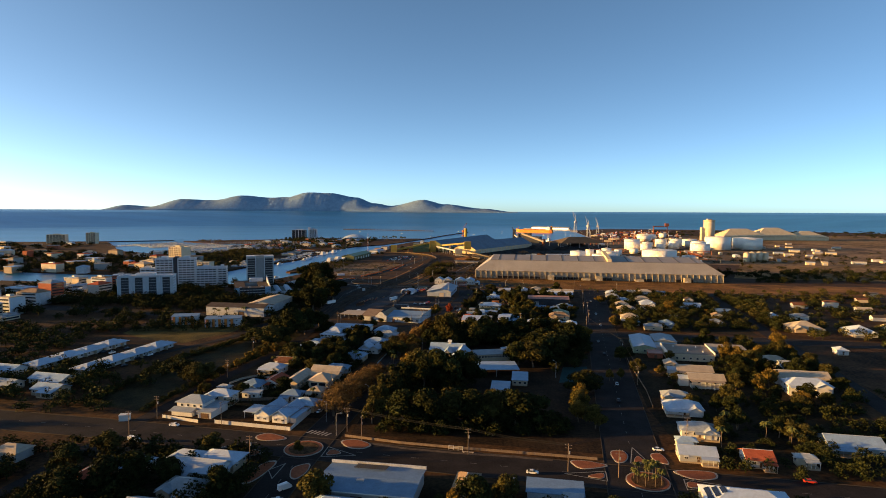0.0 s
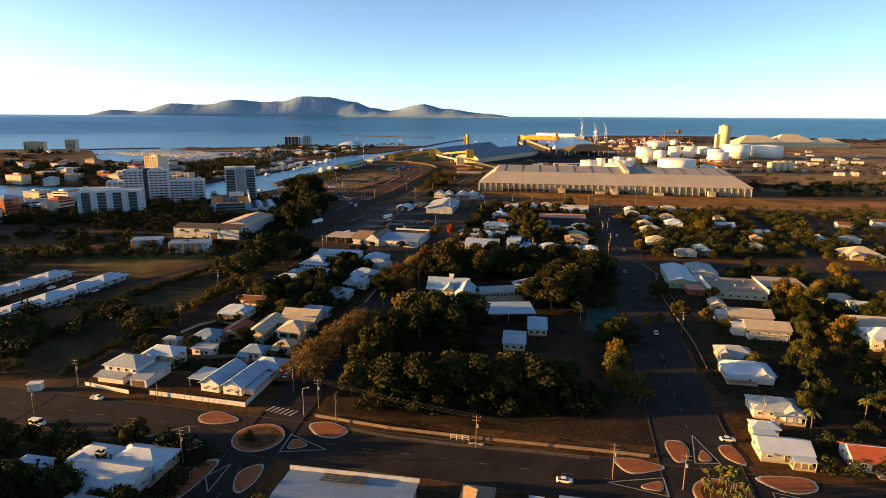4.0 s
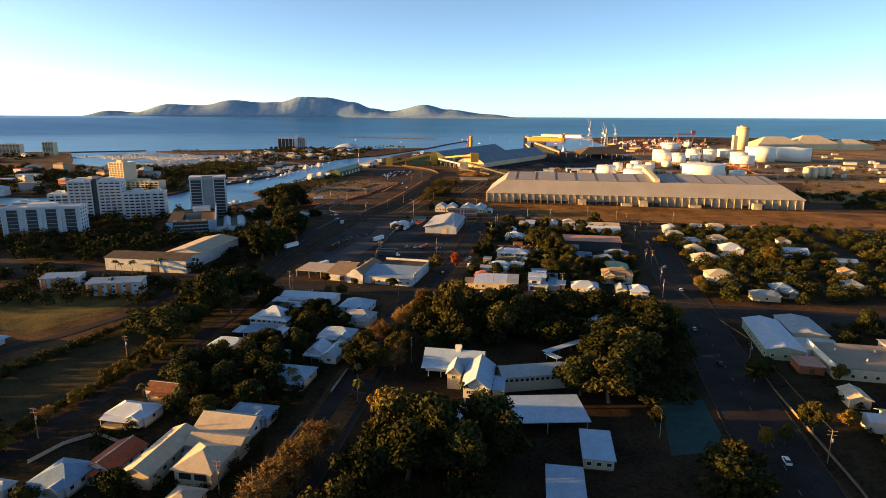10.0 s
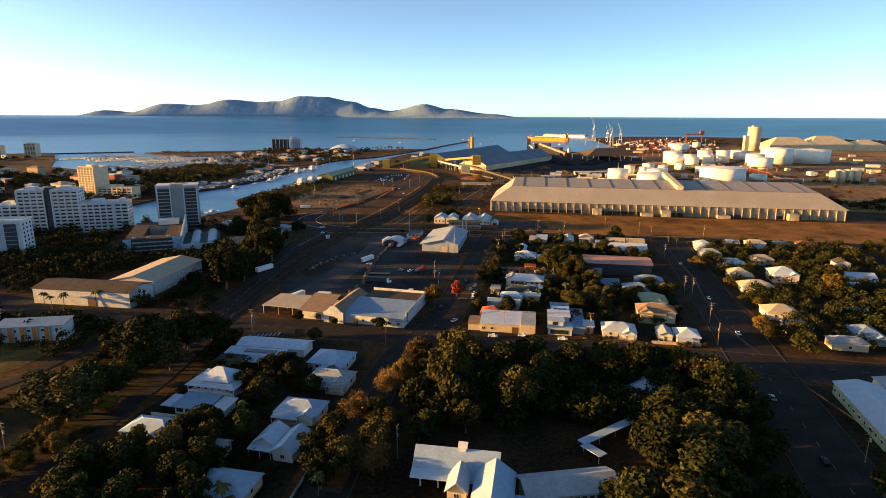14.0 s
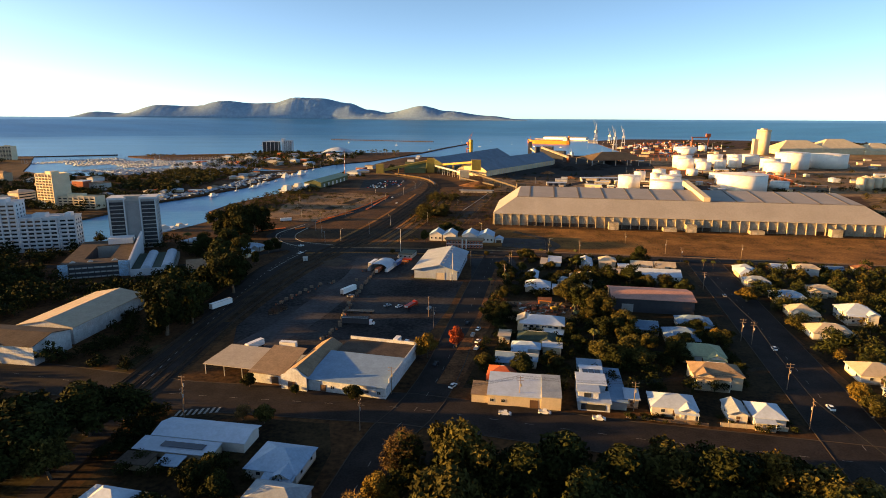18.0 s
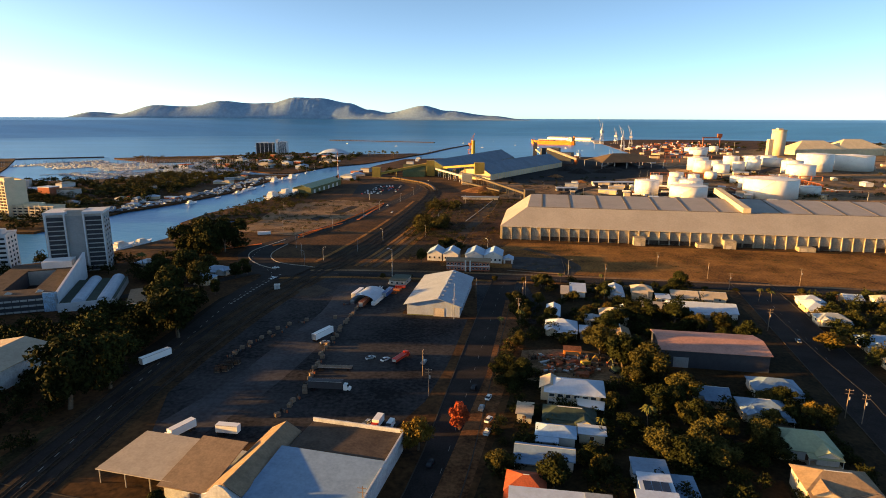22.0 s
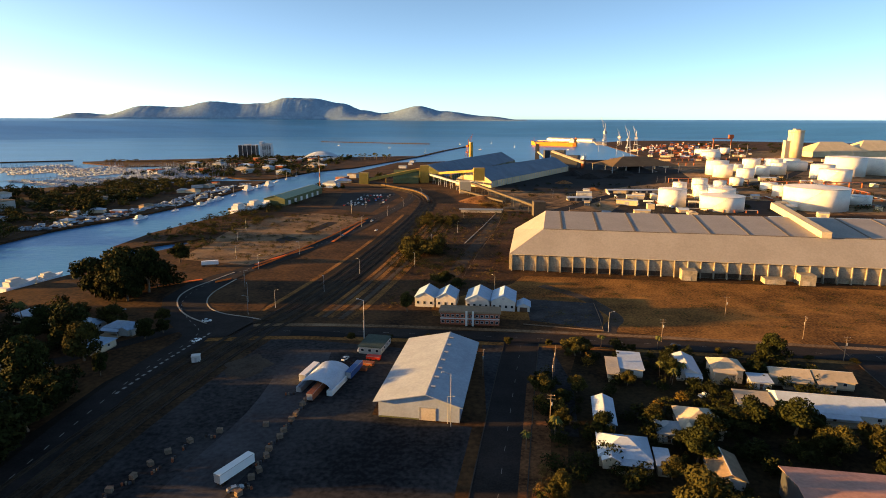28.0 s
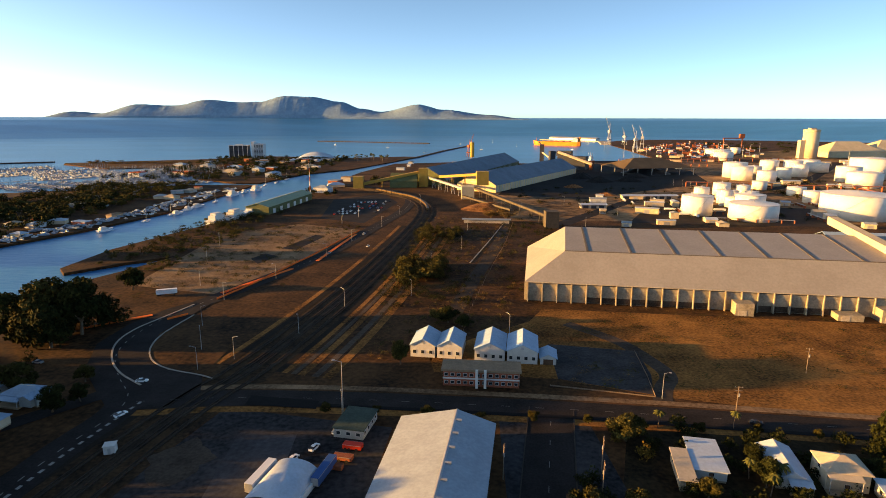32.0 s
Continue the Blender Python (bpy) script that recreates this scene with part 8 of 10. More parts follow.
# ---------------------------------------------------------------- poles
for x, y in ((-91, 496), (-29, 488), (-21, 514), (26, 507), (66, 503), (140, 566), (130, 520), (156, 655), (-10, 601), (100, 744), (145, 778), (45, 711), (16, 707), (169, 723), (167, 748), (218, 734), (36, 670), (42, 699), (-7, 584),
             (-95, 505), (121, 491), (137, 570), (-16, 400), (-104, 263), (-130, 339), (-62, 312), (-138, 271), (-77, 223), (-44, 256), (106, 247), (48, 217), (66, 212), (-36, 246), (10, 232), (112, 330), (124, 400), (-135, 400), (-140, 250)):
    power_pole(x, y, -11 + (90 if (x * 7 + y) % 3 < 1 else 0))
for x, y in ((-36, 743), (-101, 779), (2, 670), (-108, 800), (-120, 830), (-125, 872), (-108, 915), (-88, 975), (-78, 1030), (-60, 1095), (-48, 1160), (-30, 1250), (-90, 790), (-70, 820), (-55, 860), (79, 756), (30, 820), (-20, 880), (-10, 940),
             (12, 1000), (20, 1080), (-39, 292), (-56, 268), (67, 343), (-48, 251), (-150, 900), (-170, 960), (-180, 1010), (90, 905), (130, 1090), (180, 1160), (220, 1240), (140, 1240), (84, 1200), (-100, 1110), (-90, 1150)):
    street_lamp(x, y, (x * 13 + y) % 360)

for x, y in ((3, 668), (-36, 745)):
    o = street_lamp(x, y, 30)
    o.matrix_basis = pose(x, y, 0, 0, 0, 200) @ Matrix.Diagonal((1.3, 1.3, 1.9, 1))
    o["label"] = "very tall floodlight mast in the yard"
truck(-46, 690, 78, (12, 2.4, 2.6), RUST, None, "rust-brown shipping container on a skeletal trailer", False, 0.9)
truck(-35, 708, 76, (12, 2.4, 2.6), CARS["blue"], None, "dark blue container on a low trailer", False, 0.9)
truck(-29, 722, -12, (6, 2.4, 1.4), CARS["red"], None, "red open skip on a small trailer", False, 0.6)
truck(-31, 716, -12, (6, 2.4, 1.2), RUST, None, "rusty tipping body standing in the yard", False, 0.6)

# overhead wires
WIRE = mat("black_wire", (0.02, 0.02, 0.02), 0.6)
for line in ([(-29, 488), (26, 507), (66, 503), (130, 520)], [(-104, 263), (-44, 256), (10, 232), (48, 217), (106, 247)], [(156, 655), (140, 566), (121, 491), (124, 400), (112, 330)]):
    t = thing("power_line", "thin black overhead wires between street poles", "wire", 0, 0, 0, 0)
    for (xa, ya), (xb, yb) in zip(line, line[1:]):
        for o in (-1.1, -0.5, 0.5, 1.1):
            b = B()
            for k in range(9):
                u = k / 8
                x, y, z = xa + (xb - xa) * u + o * 0.2, ya + (yb - ya) * u + o, 10.8 - 3.2 * u * (1 - u)
                b.v += [(x, y, z + 0.03), (x - 0.025, y + 0.025, z - 0.02), (x + 0.025, y - 0.025, z - 0.02)]
            b.f += [(3 * k + i, 3 * k + (i + 1) % 3, 3 * k + 3 + (i + 1) % 3, 3 * k + 3 + i) for k in range(8) for i in range(3)]
            part("wire", b, WIRE, t)

# two-storey house beside the salvage yard, with a shade sail
S = thing("house", "two-storey cream house with white hip roof and gabled wing", "house", 45.5, 581, 0, -11, "houses of the suburb")
HOUSE_AT.append((45.5, 581, 11))
part("wall", B().box(-9, -5.2, 0, 9.4, 5.6, 5.6), WALLS[1], S)
part("roof", B().hip(21.4, 13.4, 5.8, 2.6, x=0.4, y=0.2), ROOFS["white"], S)
part("wing_wall", B().gwall(6.4, 6, 0, 5.4, 1.4, "y", x=-8.2, y=1.6), WALLS[1], S)
part("wing_roof", B().gable(7.8, 9, 5.7, 1.9, x=-8.2, y=1.4, along="y"), ROOFS["beige"], S)
part("balcony", B().box(-8.6, -7.2, 2.7, 2, -5.204, 2.95), WALLS[2], S)
for k in range(5):
    part("balcony_post", B().box(-8.5 + k * 2.5, -7.1, 0, -8.36 + k * 2.5, -6.96, 5.7), FRAME, S)
for z in (0.7, 3.5):
    for k in range(6):
        part("window", WIN_ONE, None, S, at=pose(-7.4 + k * 2.9, -5.2, z) @ Matrix.Diagonal((1.4, 1, 1.05, 1)))
S = thing("shade_sail", "white canvas shade sail stretched over a terrace", "shade sail", 50, 572.5, 0, -11)
part("sail", B().add([(-5, 2.2, 4.0), (5, 2.4, 3.4), (4.4, -2.6, 2.5), (-4.4, -1.2, 2.9), (-5, 2.2, 4.05), (5, 2.4, 3.45), (4.4, -2.6, 2.55), (-4.4, -1.2, 2.95)], [(0, 3, 2, 1), (4, 5, 6, 7), (0, 1, 5, 4), (1, 2, 6, 5), (2, 3, 7, 6), (3, 0, 4, 7)]), CARS["white"], S)
for px, py, pz in ((5, 2.4, 3.5), (4.4, -2.6, 2.6), (-4.4, -1.2, 3.0)):
    part("sail_post", B().cyl(px, py, 0, pz, 0.06, 0.06, 6), GALV, S)

# scrap, an orange hut and machines in the salvage yard behind the houses
random.seed(12)
for m_, n_, tx in ((RUST, 60, "rusty scrap iron heaped in the yard"), (GALV, 34, "grey sheet-metal scrap in the yard"), (TIMBER, 40, "old timber heaped in the yard")):
    g = B()
    for k in range(n_):
        q = B().box(-random.uniform(0.4, 1.6), -random.uniform(0.2, 0.7), 0, random.uniform(0.4, 1.6), random.uniform(0.2, 0.7), random.uniform(0.2, 0.9))
        p = pose(random.uniform(38, 62), random.uniform(604, 622), random.uniform(0.05, 0.5), random.uniform(-16, 16), random.uniform(-16, 16), random.uniform(0, 180))
        g.add([p @ Vector(v) for v in q.v], q.f)
    tagged(new("scrap_heap", g.mesh("scrap_heap", m_)), tx, "scrap", "", "stuff")
S = thing("site_hut", "orange flat-roofed hut in the salvage yard", "hut", 54, 623, 0, -10)
part("wall", B().box(-3.6, -1.6, 0, 3.6, 1.6, 3.2), ORANGE, S)
part("roof", slab(-3.9, -2.6, 3.9, 1.9, 3.2, 3.6), ROOFS["rust"], S)
part("doorway", B().box(-2.8, -1.7, 0.1, 2.8, -1.604, 2.2), CHARCOAL, S)
def excavator(x, y, rot, m, label):
    t = thing("excavator", label, "excavator", x, y, 0, rot)
    for q in (-1.3, 1.3):
        part("track", B().prism([(-1.8, q - 0.3), (1.8, q - 0.3), (1.8, q + 0.3), (-1.8, q + 0.3)], 0, 0.9), BLACKR, t)
    part("house", loft(B(), [(-2.4, 1.3, 1.2, 1.0, 2.2), (1.0, 1.4, 1.3, 1.0, 2.4)]), m, t)
    part("cab", loft(B(), [(0.2, 0.7, 0.6, 2.4, 3.4), (1.6, 0.7, 0.55, 2.0, 3.3)]), GLASS, t)
    part("boom", B().tube((1.0, -0.5, 2.0), (3.6, -0.5, 4.4), 0.3, 0.22), m, t)
    part("stick", B().tube((3.6, -0.5, 4.4), (5.6, -0.5, 2.0), 0.2, 0.16), m, t)
    part("bucket", B().box(5.2, -1.0, 1.2, 6.1, 0.0, 2.1), RUST, t)


excavator(58, 612, 20, YELLOW, "yellow excavator parked in the salvage yard")
excavator(68, 606, 110, GREENST, "green excavator parked in the salvage yard")

# ---------------------------------------------------------------- trees
random.seed(8)
for x, y, h, w, kd in ((-20, 264, 12, 15, "dark"), (-9, 262, 13, 16, "dark"), (2, 266, 12, 15, "olive"), (12, 261, 13, 16, "dark"), (23, 264, 12, 15, "olive"), (33, 261, 13, 16, "dark"), (43, 264, 10, 13, "dark"),
                       (-34, 266, 9, 8, "olive"), (-31, 278, 11, 9, "olive"), (-27, 293, 13, 11, "olive"), (-23, 306, 14, 12, "dark"), (-16, 338, 13, 14, "olive"), (-4, 332, 14, 16, "dark"), (9, 337, 13, 15, "dark"), (-12, 320, 13, 15, "dark")):
    tree(x, y, h, w, kd, random.randrange(3))
for x, y, h, w, kd in ((4, 322, 12, 14, "dark"), (16, 328, 12, 13, "dark"), (-54, 276, 9, 14, "bare"), (-51, 286, 10, 15, "bare"), (-48, 297, 10, 14, "bare"), (-46, 306, 8, 11, "bare"), (-44, 190, 9, 9, "olive"), (-18, 176, 7, 6, "dark"), (76, 313, 8.5, 16, "dark"), (82, 324, 7.5, 12, "olive"), (64, 270, 7.5, 8, "gold"), (67, 282, 7.5, 8, "gold"),
                       (70, 262, 8, 8, "olive"), (70, 292, 9, 7, "gold"), (57, 366, 12, 16, "olive"), (48, 372, 11, 15, "dark"), (66, 380, 12, 17, "dark"), (60, 393, 12, 16, "dark")):
    tree(x, y, h, w, kd, random.randrange(3))
for x, y, h, w, kd in ((74, 398, 11.5, 17, "olive"), (84, 414, 10.5, 16, "dark"), (70, 414, 11, 16, "dark"), (92, 432, 12, 13, "dark"), (98, 448, 10, 11, "olive"), (86, 452, 11, 12, "gold"), (1, 432, 16, 14, "olive"), (-3, 446, 10, 10, "dark"), (22, 428, 12, 12, "olive"), (34, 440, 12, 14, "dark"),
                       (46, 452, 12, 15, "dark"), (4, 458, 14, 13, "olive"), (20, 452, 12, 15, "dark"), (32, 458, 12, 15, "dark"), (60, 456, 11, 14, "olive"), (72, 450, 12, 15, "dark"), (96, 440, 11, 14, "olive"), (-8, 412, 7, 8, "dark"), (-24, 420, 7, 9, "olive")):
    tree(x, y, h, w, kd, random.randrange(3))
for x, y, h, w, kd in ((-128, 472, 14, 19, "dark"), (-118, 484, 13, 17, "dark"), (-109, 492, 10, 13, "dark"), (-132, 424, 10, 17, "olive"), (-126, 437, 8, 11, "dark"), (-121, 468, 13, 17, "dark"), (-113, 460, 9, 11, "olive"), (-126, 456, 9, 12, "dark"), (-143, 478, 9, 12, "dark"), (-142, 326, 9, 14, "olive"), (-133, 572, 19, 19, "dark"), (-128, 588, 16, 15, "dark"), (-126, 640, 17, 19, "dark"), (-146, 610, 16, 16, "dark"),
                       (-140, 655, 17, 20, "dark"), (-152, 690, 16, 15, "dark"), (-165, 735, 15, 15, "dark"), (-150, 720, 12, 12, "olive"), (-176, 802, 14, 16, "dark"), (-184, 812, 20, 21, "olive"), (-198, 810, 16, 18, "dark"), (-190, 826, 18, 20, "dark"), (-172, 818, 19, 18, "dark"), (-178, 830, 17, 18, "dark"), (-137, 744, 7, 8, "dark"), (-132, 752, 5, 6, "dark"), (-140, 768, 5, 6, "olive"), (-135, 706, 7, 5, "dark"), (-186, 890, 10, 12, "dark"), (-160, 760, 8, 10, "olive")):
    tree(x, y, h, w, kd, random.randrange(3))
for x, y, h, w, kd in ( (-2, 838, 5, 9, "olive"), (-19, 785, 8, 6, "olive"), (1, 836, 6, 9, "dark"), (8, 830, 4, 8, "dark"), (72, 609, 11, 12, "dark"), (77, 597, 12, 12, "olive"),
                       (66, 622, 10, 11, "olive"), (114, 664, 9, 11, "dark"), (4, 560, 7, 6, "red"), (-9, 548, 8, 8, "gold"), (47, 1150, 5, 16, "bare"), (62, 1140, 5, 14, "bare"), (-60, 232, 4, 3, "olive")):
    tree(x, y, h, w, kd, random.randrange(3))
palm(76, 209, 7)
for x, y, h, w, kd in ((-76, 519, 4, 5, "dark"), (-57, 513.5, 2.6, 3.5, "dark"), (-34, 509, 4, 6, "dark"), (-62, 492, 5, 6, "olive"), (-70, 494, 4, 5, "bare"), (11, 183, 10, 10, "dark"), (21, 190, 8, 7, "olive"), (3, 180, 8, 4, "gold"), (54, 178, 7, 7, "dark"), (-138, 230, 7, 10, "olive"), (-143, 213, 8, 11, "dark"), (-118, 194, 10, 12, "dark"), (-130, 190, 9, 12, "dark"), (-112, 203, 9, 10, "dark"), (-100, 204, 7, 9, "dark"), (-78, 194, 8, 9, "dark"), (-95, 231, 6, 8, "olive")):
    tree(x, y, h, w, kd, random.randrange(3))
for k in range(9):
    palm(76 + 5 * math.cos(k * 0.7), 209 + 5 * math.sin(k * 0.7), random.uniform(4.5, 7))
for x, y, h in ((-36, 382, 9), (13, 352, 8), (-190, 538, 9), (-44, 330, 9), (-70, 300, 8), (118, 240, 9), (130, 262, 8), (36, 660, 8), (26, 655, 7), (38, 690, 8), (70, 735, 7), (95, 735, 7), (-206, 762, 12), (-70, 422, 8), (-85, 395, 8), (-96, 330, 6)):
    palm(x, y, h)

# tall trees between the road and the low building
for x, y, h, w, kd in ((-152, 686, 10, 12, "dark"), (-137, 678, 9, 12, "dark"), (-134, 664, 9, 12, "dark"), (-160, 706, 8, 10, "dark"), (-184, 738, 9, 11, "dark"), (-192, 756, 9, 11, "dark")):
    tree(x, y, h, w, kd, random.randrange(3))
# the two great spreading trees by the drain
for x, y, h, w, kd in ((-143, 431, 8.5, 17, "dark"), (-133, 437, 9, 17, "dark"), (-129, 420, 7.5, 14, "olive"), (-122, 470, 12.5, 18, "dark"), (-116, 483, 11, 15, "dark"), (-131, 463, 10, 15, "dark"), (-125, 445, 7, 10, "olive"), (-118, 425, 5, 6, "gold"), (-120, 401, 5, 6, "gold"), (-103, 384, 8, 11, "dark"), (-92, 388, 8, 10, "dark"), (-84, 396, 8, 9, "olive"), (-70, 390, 8, 10, "dark")):
    tree(x, y, h, w, kd, random.randrange(3))
# street and garden trees along the west side
for x, y, h, w, kd in ((-150, 332, 9, 15, "dark"),
                       (-128, 406, 4.5, 4.6, "gold"), (-128, 395, 4.5, 5, "olive"), (-129, 386, 4.5, 5.5, "gold"), (-131, 379, 4.2, 4.6, "gold"), (-124, 404, 4.6, 4.4, "olive"), (-125, 392, 4.4, 4.2, "gold"), (-132, 361, 4.2, 4.6, "gold"),
                       (-134, 349, 4.2, 4.6, "bare"), (-135, 341, 4.6, 4.6, "olive"), (-135, 332, 4.2, 4.4, "gold"), (-108, 394, 6, 7, "olive"), (-96, 402, 6, 7, "olive"), (-84, 407, 7, 8, "dark"), (-74, 403, 7, 7, "olive"),
                       (-65, 408, 8, 8, "dark"), (-84, 372, 8, 11, "dark"), (-96, 371, 8, 10, "dark"), (-76, 384, 8, 11, "dark"), (-104, 378, 7, 9, "olive"), (-74, 440, 7, 8, "dark"), (-70, 362, 7, 9, "dark"), (-62, 452, 6, 7, "dark")):
    tree(x, y, h, w, kd, random.randrange(3))
for x, y, h, w, kd in ((-23, 439, 8, 9, "bare"), (-18, 447, 8, 8, "gold"), (-15, 463, 9, 9, "bare"), (-31, 421, 8, 10, "bare"), (-37, 406, 8, 9, "olive"), (-31, 393, 8, 9, "olive"), (-36, 385, 8, 9, "dark"), (-41, 397, 7, 8, "dark"), (-21, 348, 10, 10, "gold"), (-11, 346, 9, 10, "olive"),
                       (2, 462, 13, 12, "olive"), (24, 427, 13, 10, "olive"), (5, 415, 8, 8, "olive"), (-10, 410, 5, 8, "dark"), (-4, 420, 5, 7, "olive"), (-39, 330, 8, 11, "bare"), (-43, 319, 9, 13, "bare"), (-46, 310, 9, 13, "bare"),
                       (118, 384, 7, 8, "dark"), (124, 388, 6, 7, "dark"), (68, 350, 5, 5, "olive"), (118, 347, 8, 7, "olive"), (98, 338, 5, 4, "gold"), (105, 340, 5, 4, "olive"), (67, 281, 9, 8, "olive"), (133, 352, 4, 5, "gold"), (194, 380, 8, 11, "gold"), (200, 372, 8, 10, "olive"), (152, 386, 5, 5, "gold"), (137, 336, 4, 7, "gold")):
    tree(x, y, h, w, kd, random.randrange(3))
for x, y, h in ((-67, 363, 9), (-95, 361, 9), (-59, 375, 8), (-33, 366, 10), (-56, 372, 8), (5, 365, 8), (-109, 364, 8), (-205, 534, 9), (-212, 535, 8), (-217, 537, 8)):
    palm(x, y, h)

for x, y, h, w, kd in ((71, 617, 8, 9, "dark"), (80, 611, 8, 9, "dark"), (85, 582, 8, 10, "olive"), (80, 574, 7, 8, "dark"), (88, 556, 6, 7, "olive"), (29, 597, 7, 8, "dark"), (124, 568, 5, 6, "gold"), (170, 630, 6, 11, "gold"), (115, 565, 5, 5, "dark"), (105, 669, 6, 7, "dark"),
                       (50, 693, 5, 6, "olive"), (91, 714, 5, 6, "dark"), (93, 450, 9, 12, "dark"), (108, 444, 8, 10, "gold"), (150, 508, 6, 8, "gold"), (148, 499, 6, 8, "olive"), (163, 499, 6, 9, "olive"), (224, 569, 9, 12, "gold"), (238, 599, 8, 11, "olive"), (76, 542, 6, 7, "dark"), (-22, 548, 4, 5, "olive")):
    tree(x, y, h, w, kd, random.randrange(3))
for x, y, h in ((66, 561, 8), (50, 558, 7), (88, 700, 7), (93, 704, 7), (86, 708, 6), (176, 702, 7), (182, 700, 8), (136, 262, 8), (142, 250, 9), (150, 244, 8)):
    palm(x, y, h)

ROADS = [(pts, w) for _, pts, w in road]


def near_road(x, y, pad):
    for pts, w in ROADS:
        for (xa, ya), (xb, yb) in zip(pts, pts[1:]):
            L2 = (xb - xa) ** 2 + (yb - ya) ** 2
            t = max(0, min(1, ((x - xa) * (xb - xa) + (y - ya) * (yb - ya)) / L2))
            if math.hypot(x - xa - t * (xb - xa), y - ya - t * (yb - ya)) < w / 2 + pad:
                return True
    return False


def free(x, y, pad, rpad=1.0):
    return not near_road(x, y, rpad) and all(math.hypot(x - a, y - c) > r * 0.8 + pad for a, c, r in HOUSE_AT) and all(math.hypot(x - a, y - c) > r for a, c, r in BLOCKED)


def spots(x0, y0, x1, y1, n, hs, ws, skew=0.0, pad=1.5, rpad=1.0):
    """Free places for garden trees and shrubs between the houses."""
    out = []
    for _ in range(n * 6):
        y = random.uniform(y0, y1)
        x = random.uniform(x0, x1) + skew * (y - y0)
        if free(x, y, pad, rpad):
            w = random.uniform(*ws)
            out.append((x, y, min(w * random.uniform(0.75, 1.15), random.uniform(*hs)), w))
            if len(out) >= n:
                break
    return out


def grove(x0, y0, x1, y1, n, hs, ws, kinds, skew=0.0, pad=1.5):
    for x, y, h, w in spots(x0, y0, x1, y1, n, hs, ws, skew, pad):
        tree(x, y, h, w, random.choice(kinds), random.randrange(3))


MIX = ("dark", "dark", "olive", "dark", "olive")
grove(-118, 286, -62, 470, 22, (5, 10), (5, 9), MIX, 0.1)
grove(-50, 310, -42, 470, 18, (6, 10), (6, 9), ("olive", "gold", "dark", "bare"), 0.14, 0)
grove(-32, 390, -22, 480, 7, (5, 9), (6, 9), ("bare", "olive"), 0.12, 0)
grove(8, 516, 120, 730, 52, (4, 9), (5, 9), MIX, 0.15)
grove(150, 235, 230, 440, 34, (5, 11), (6, 11), ("dark", "dark", "olive", "dark", "gold"), 0.15)
grove(112, 235, 150, 300, 9, (4, 8), (5, 8), MIX, 0.2)
grove(-135, 300, -131, 420, 14, (3, 5), (3, 5), ("gold", "olive", "olive"), 0.03, 0)
woods("garden_shrubs", spots(-116, 286, -62, 470, 250, (2.5, 6), (3, 6), 0.1, -1), "dense dark garden shrubs between the houses", "dark")
def lined(pts, n, hs, ws, wob):
    """Places along a line of points, a little uneven."""
    tot = sum(math.dist(a, c) for a, c in zip(pts, pts[1:]))
    out = []
    for k in range(n):
        x, y, _h = along(pts, (k + random.random()) * tot / n * 0.999)
        w = random.uniform(*ws)
        out.append((x + random.uniform(-wob, wob), y + random.uniform(-wob, wob), random.uniform(*hs), w))
    return out


woods("corridor_hedge", lined([(-184, 290), (-180, 351), (-177, 387), (-165, 410), (-159, 431), (-148, 468), (-140, 500)], 120, (2.5, 5), (4, 7), 1.6) + lined([(-150, 280), (-142, 333), (-136, 358), (-128, 385), (-118, 415)], 70, (2, 4), (3, 6), 1.3), "ragged hedges along both sides of the drain", "dark", 380, 0.55)
woods("hedge_tufts", lined([(-182, 300), (-178, 387), (-159, 431), (-146, 468)], 22, (2.5, 5.5), (3, 6), 1.6) + lined([(-148, 290), (-137, 358), (-119, 415)], 12, (2, 4), (3, 5), 1.3), "sunlit olive tufts in the drain hedges", "olive", 300, 0.5)
woods("school_undergrowth", spots(-30, 252, 56, 270, 90, (4, 9), (5, 9), 0, 0) + spots(-30, 300, 16, 345, 70, (4, 9), (5, 9), 0, 0) + spots(45, 362, 90, 425, 60, (4, 9), (6, 10), 0.3, 0), "dark undergrowth beneath the school trees", "dark", 300, 0.62)
woods("back_fence_trees", spots(-15, 420, 104, 466, 170, (9, 15), (8, 14), 0, -2), "dense dark trees along the back of the school", "dark", 420, 0.62)
woods("garden_shrubs", spots(8, 516, 120, 735, 430, (3, 8), (3.5, 8), 0.15, -1) + spots(60, 488, 118, 500, 30, (1.5, 3), (2, 4), 0, -1), "dense mixed garden shrubs between the houses", "dark")
woods("rail_side_scrub", spots(-180, 500, -128, 620, 70, (3, 8), (5, 10), 0.0, 0) + spots(-180, 620, -134, 700, 45, (6, 13), (7, 12), 0.0, 0) + spots(-106, 470, -98, 545, 40, (3, 6), (3, 7), 0.05, 0), "dark overgrown scrub beside the tracks", "dark", 300, 0.6)
woods("garden_shrubs", spots(150, 235, 235, 440, 190, (4, 10), (4, 9), 0.15, -1) + spots(112, 240, 150, 400, 60, (2, 4), (3, 5), 0.2, -1), "thick dark garden shrubs and trees", "dark")
woods("garden_trees", spots(150, 480, 300, 705, 300, (6, 12), (6, 11), 0.2, -2), "dark garden trees between low houses", "dark", 300, 0.6)
woods("garden_trees", spots(150, 480, 300, 705, 190, (4, 10), (5, 10), 0.2, -1), "olive garden trees between low houses", "olive", 300, 0.6)
woods("garden_trees", spots(150, 480, 300, 705, 40, (4, 9), (5, 9), 0.2, -1) + spots(8, 516, 120, 735, 24, (4, 8), (4, 7), 0.15, -1), "golden-green garden trees between houses", "gold", 300, 0.6)
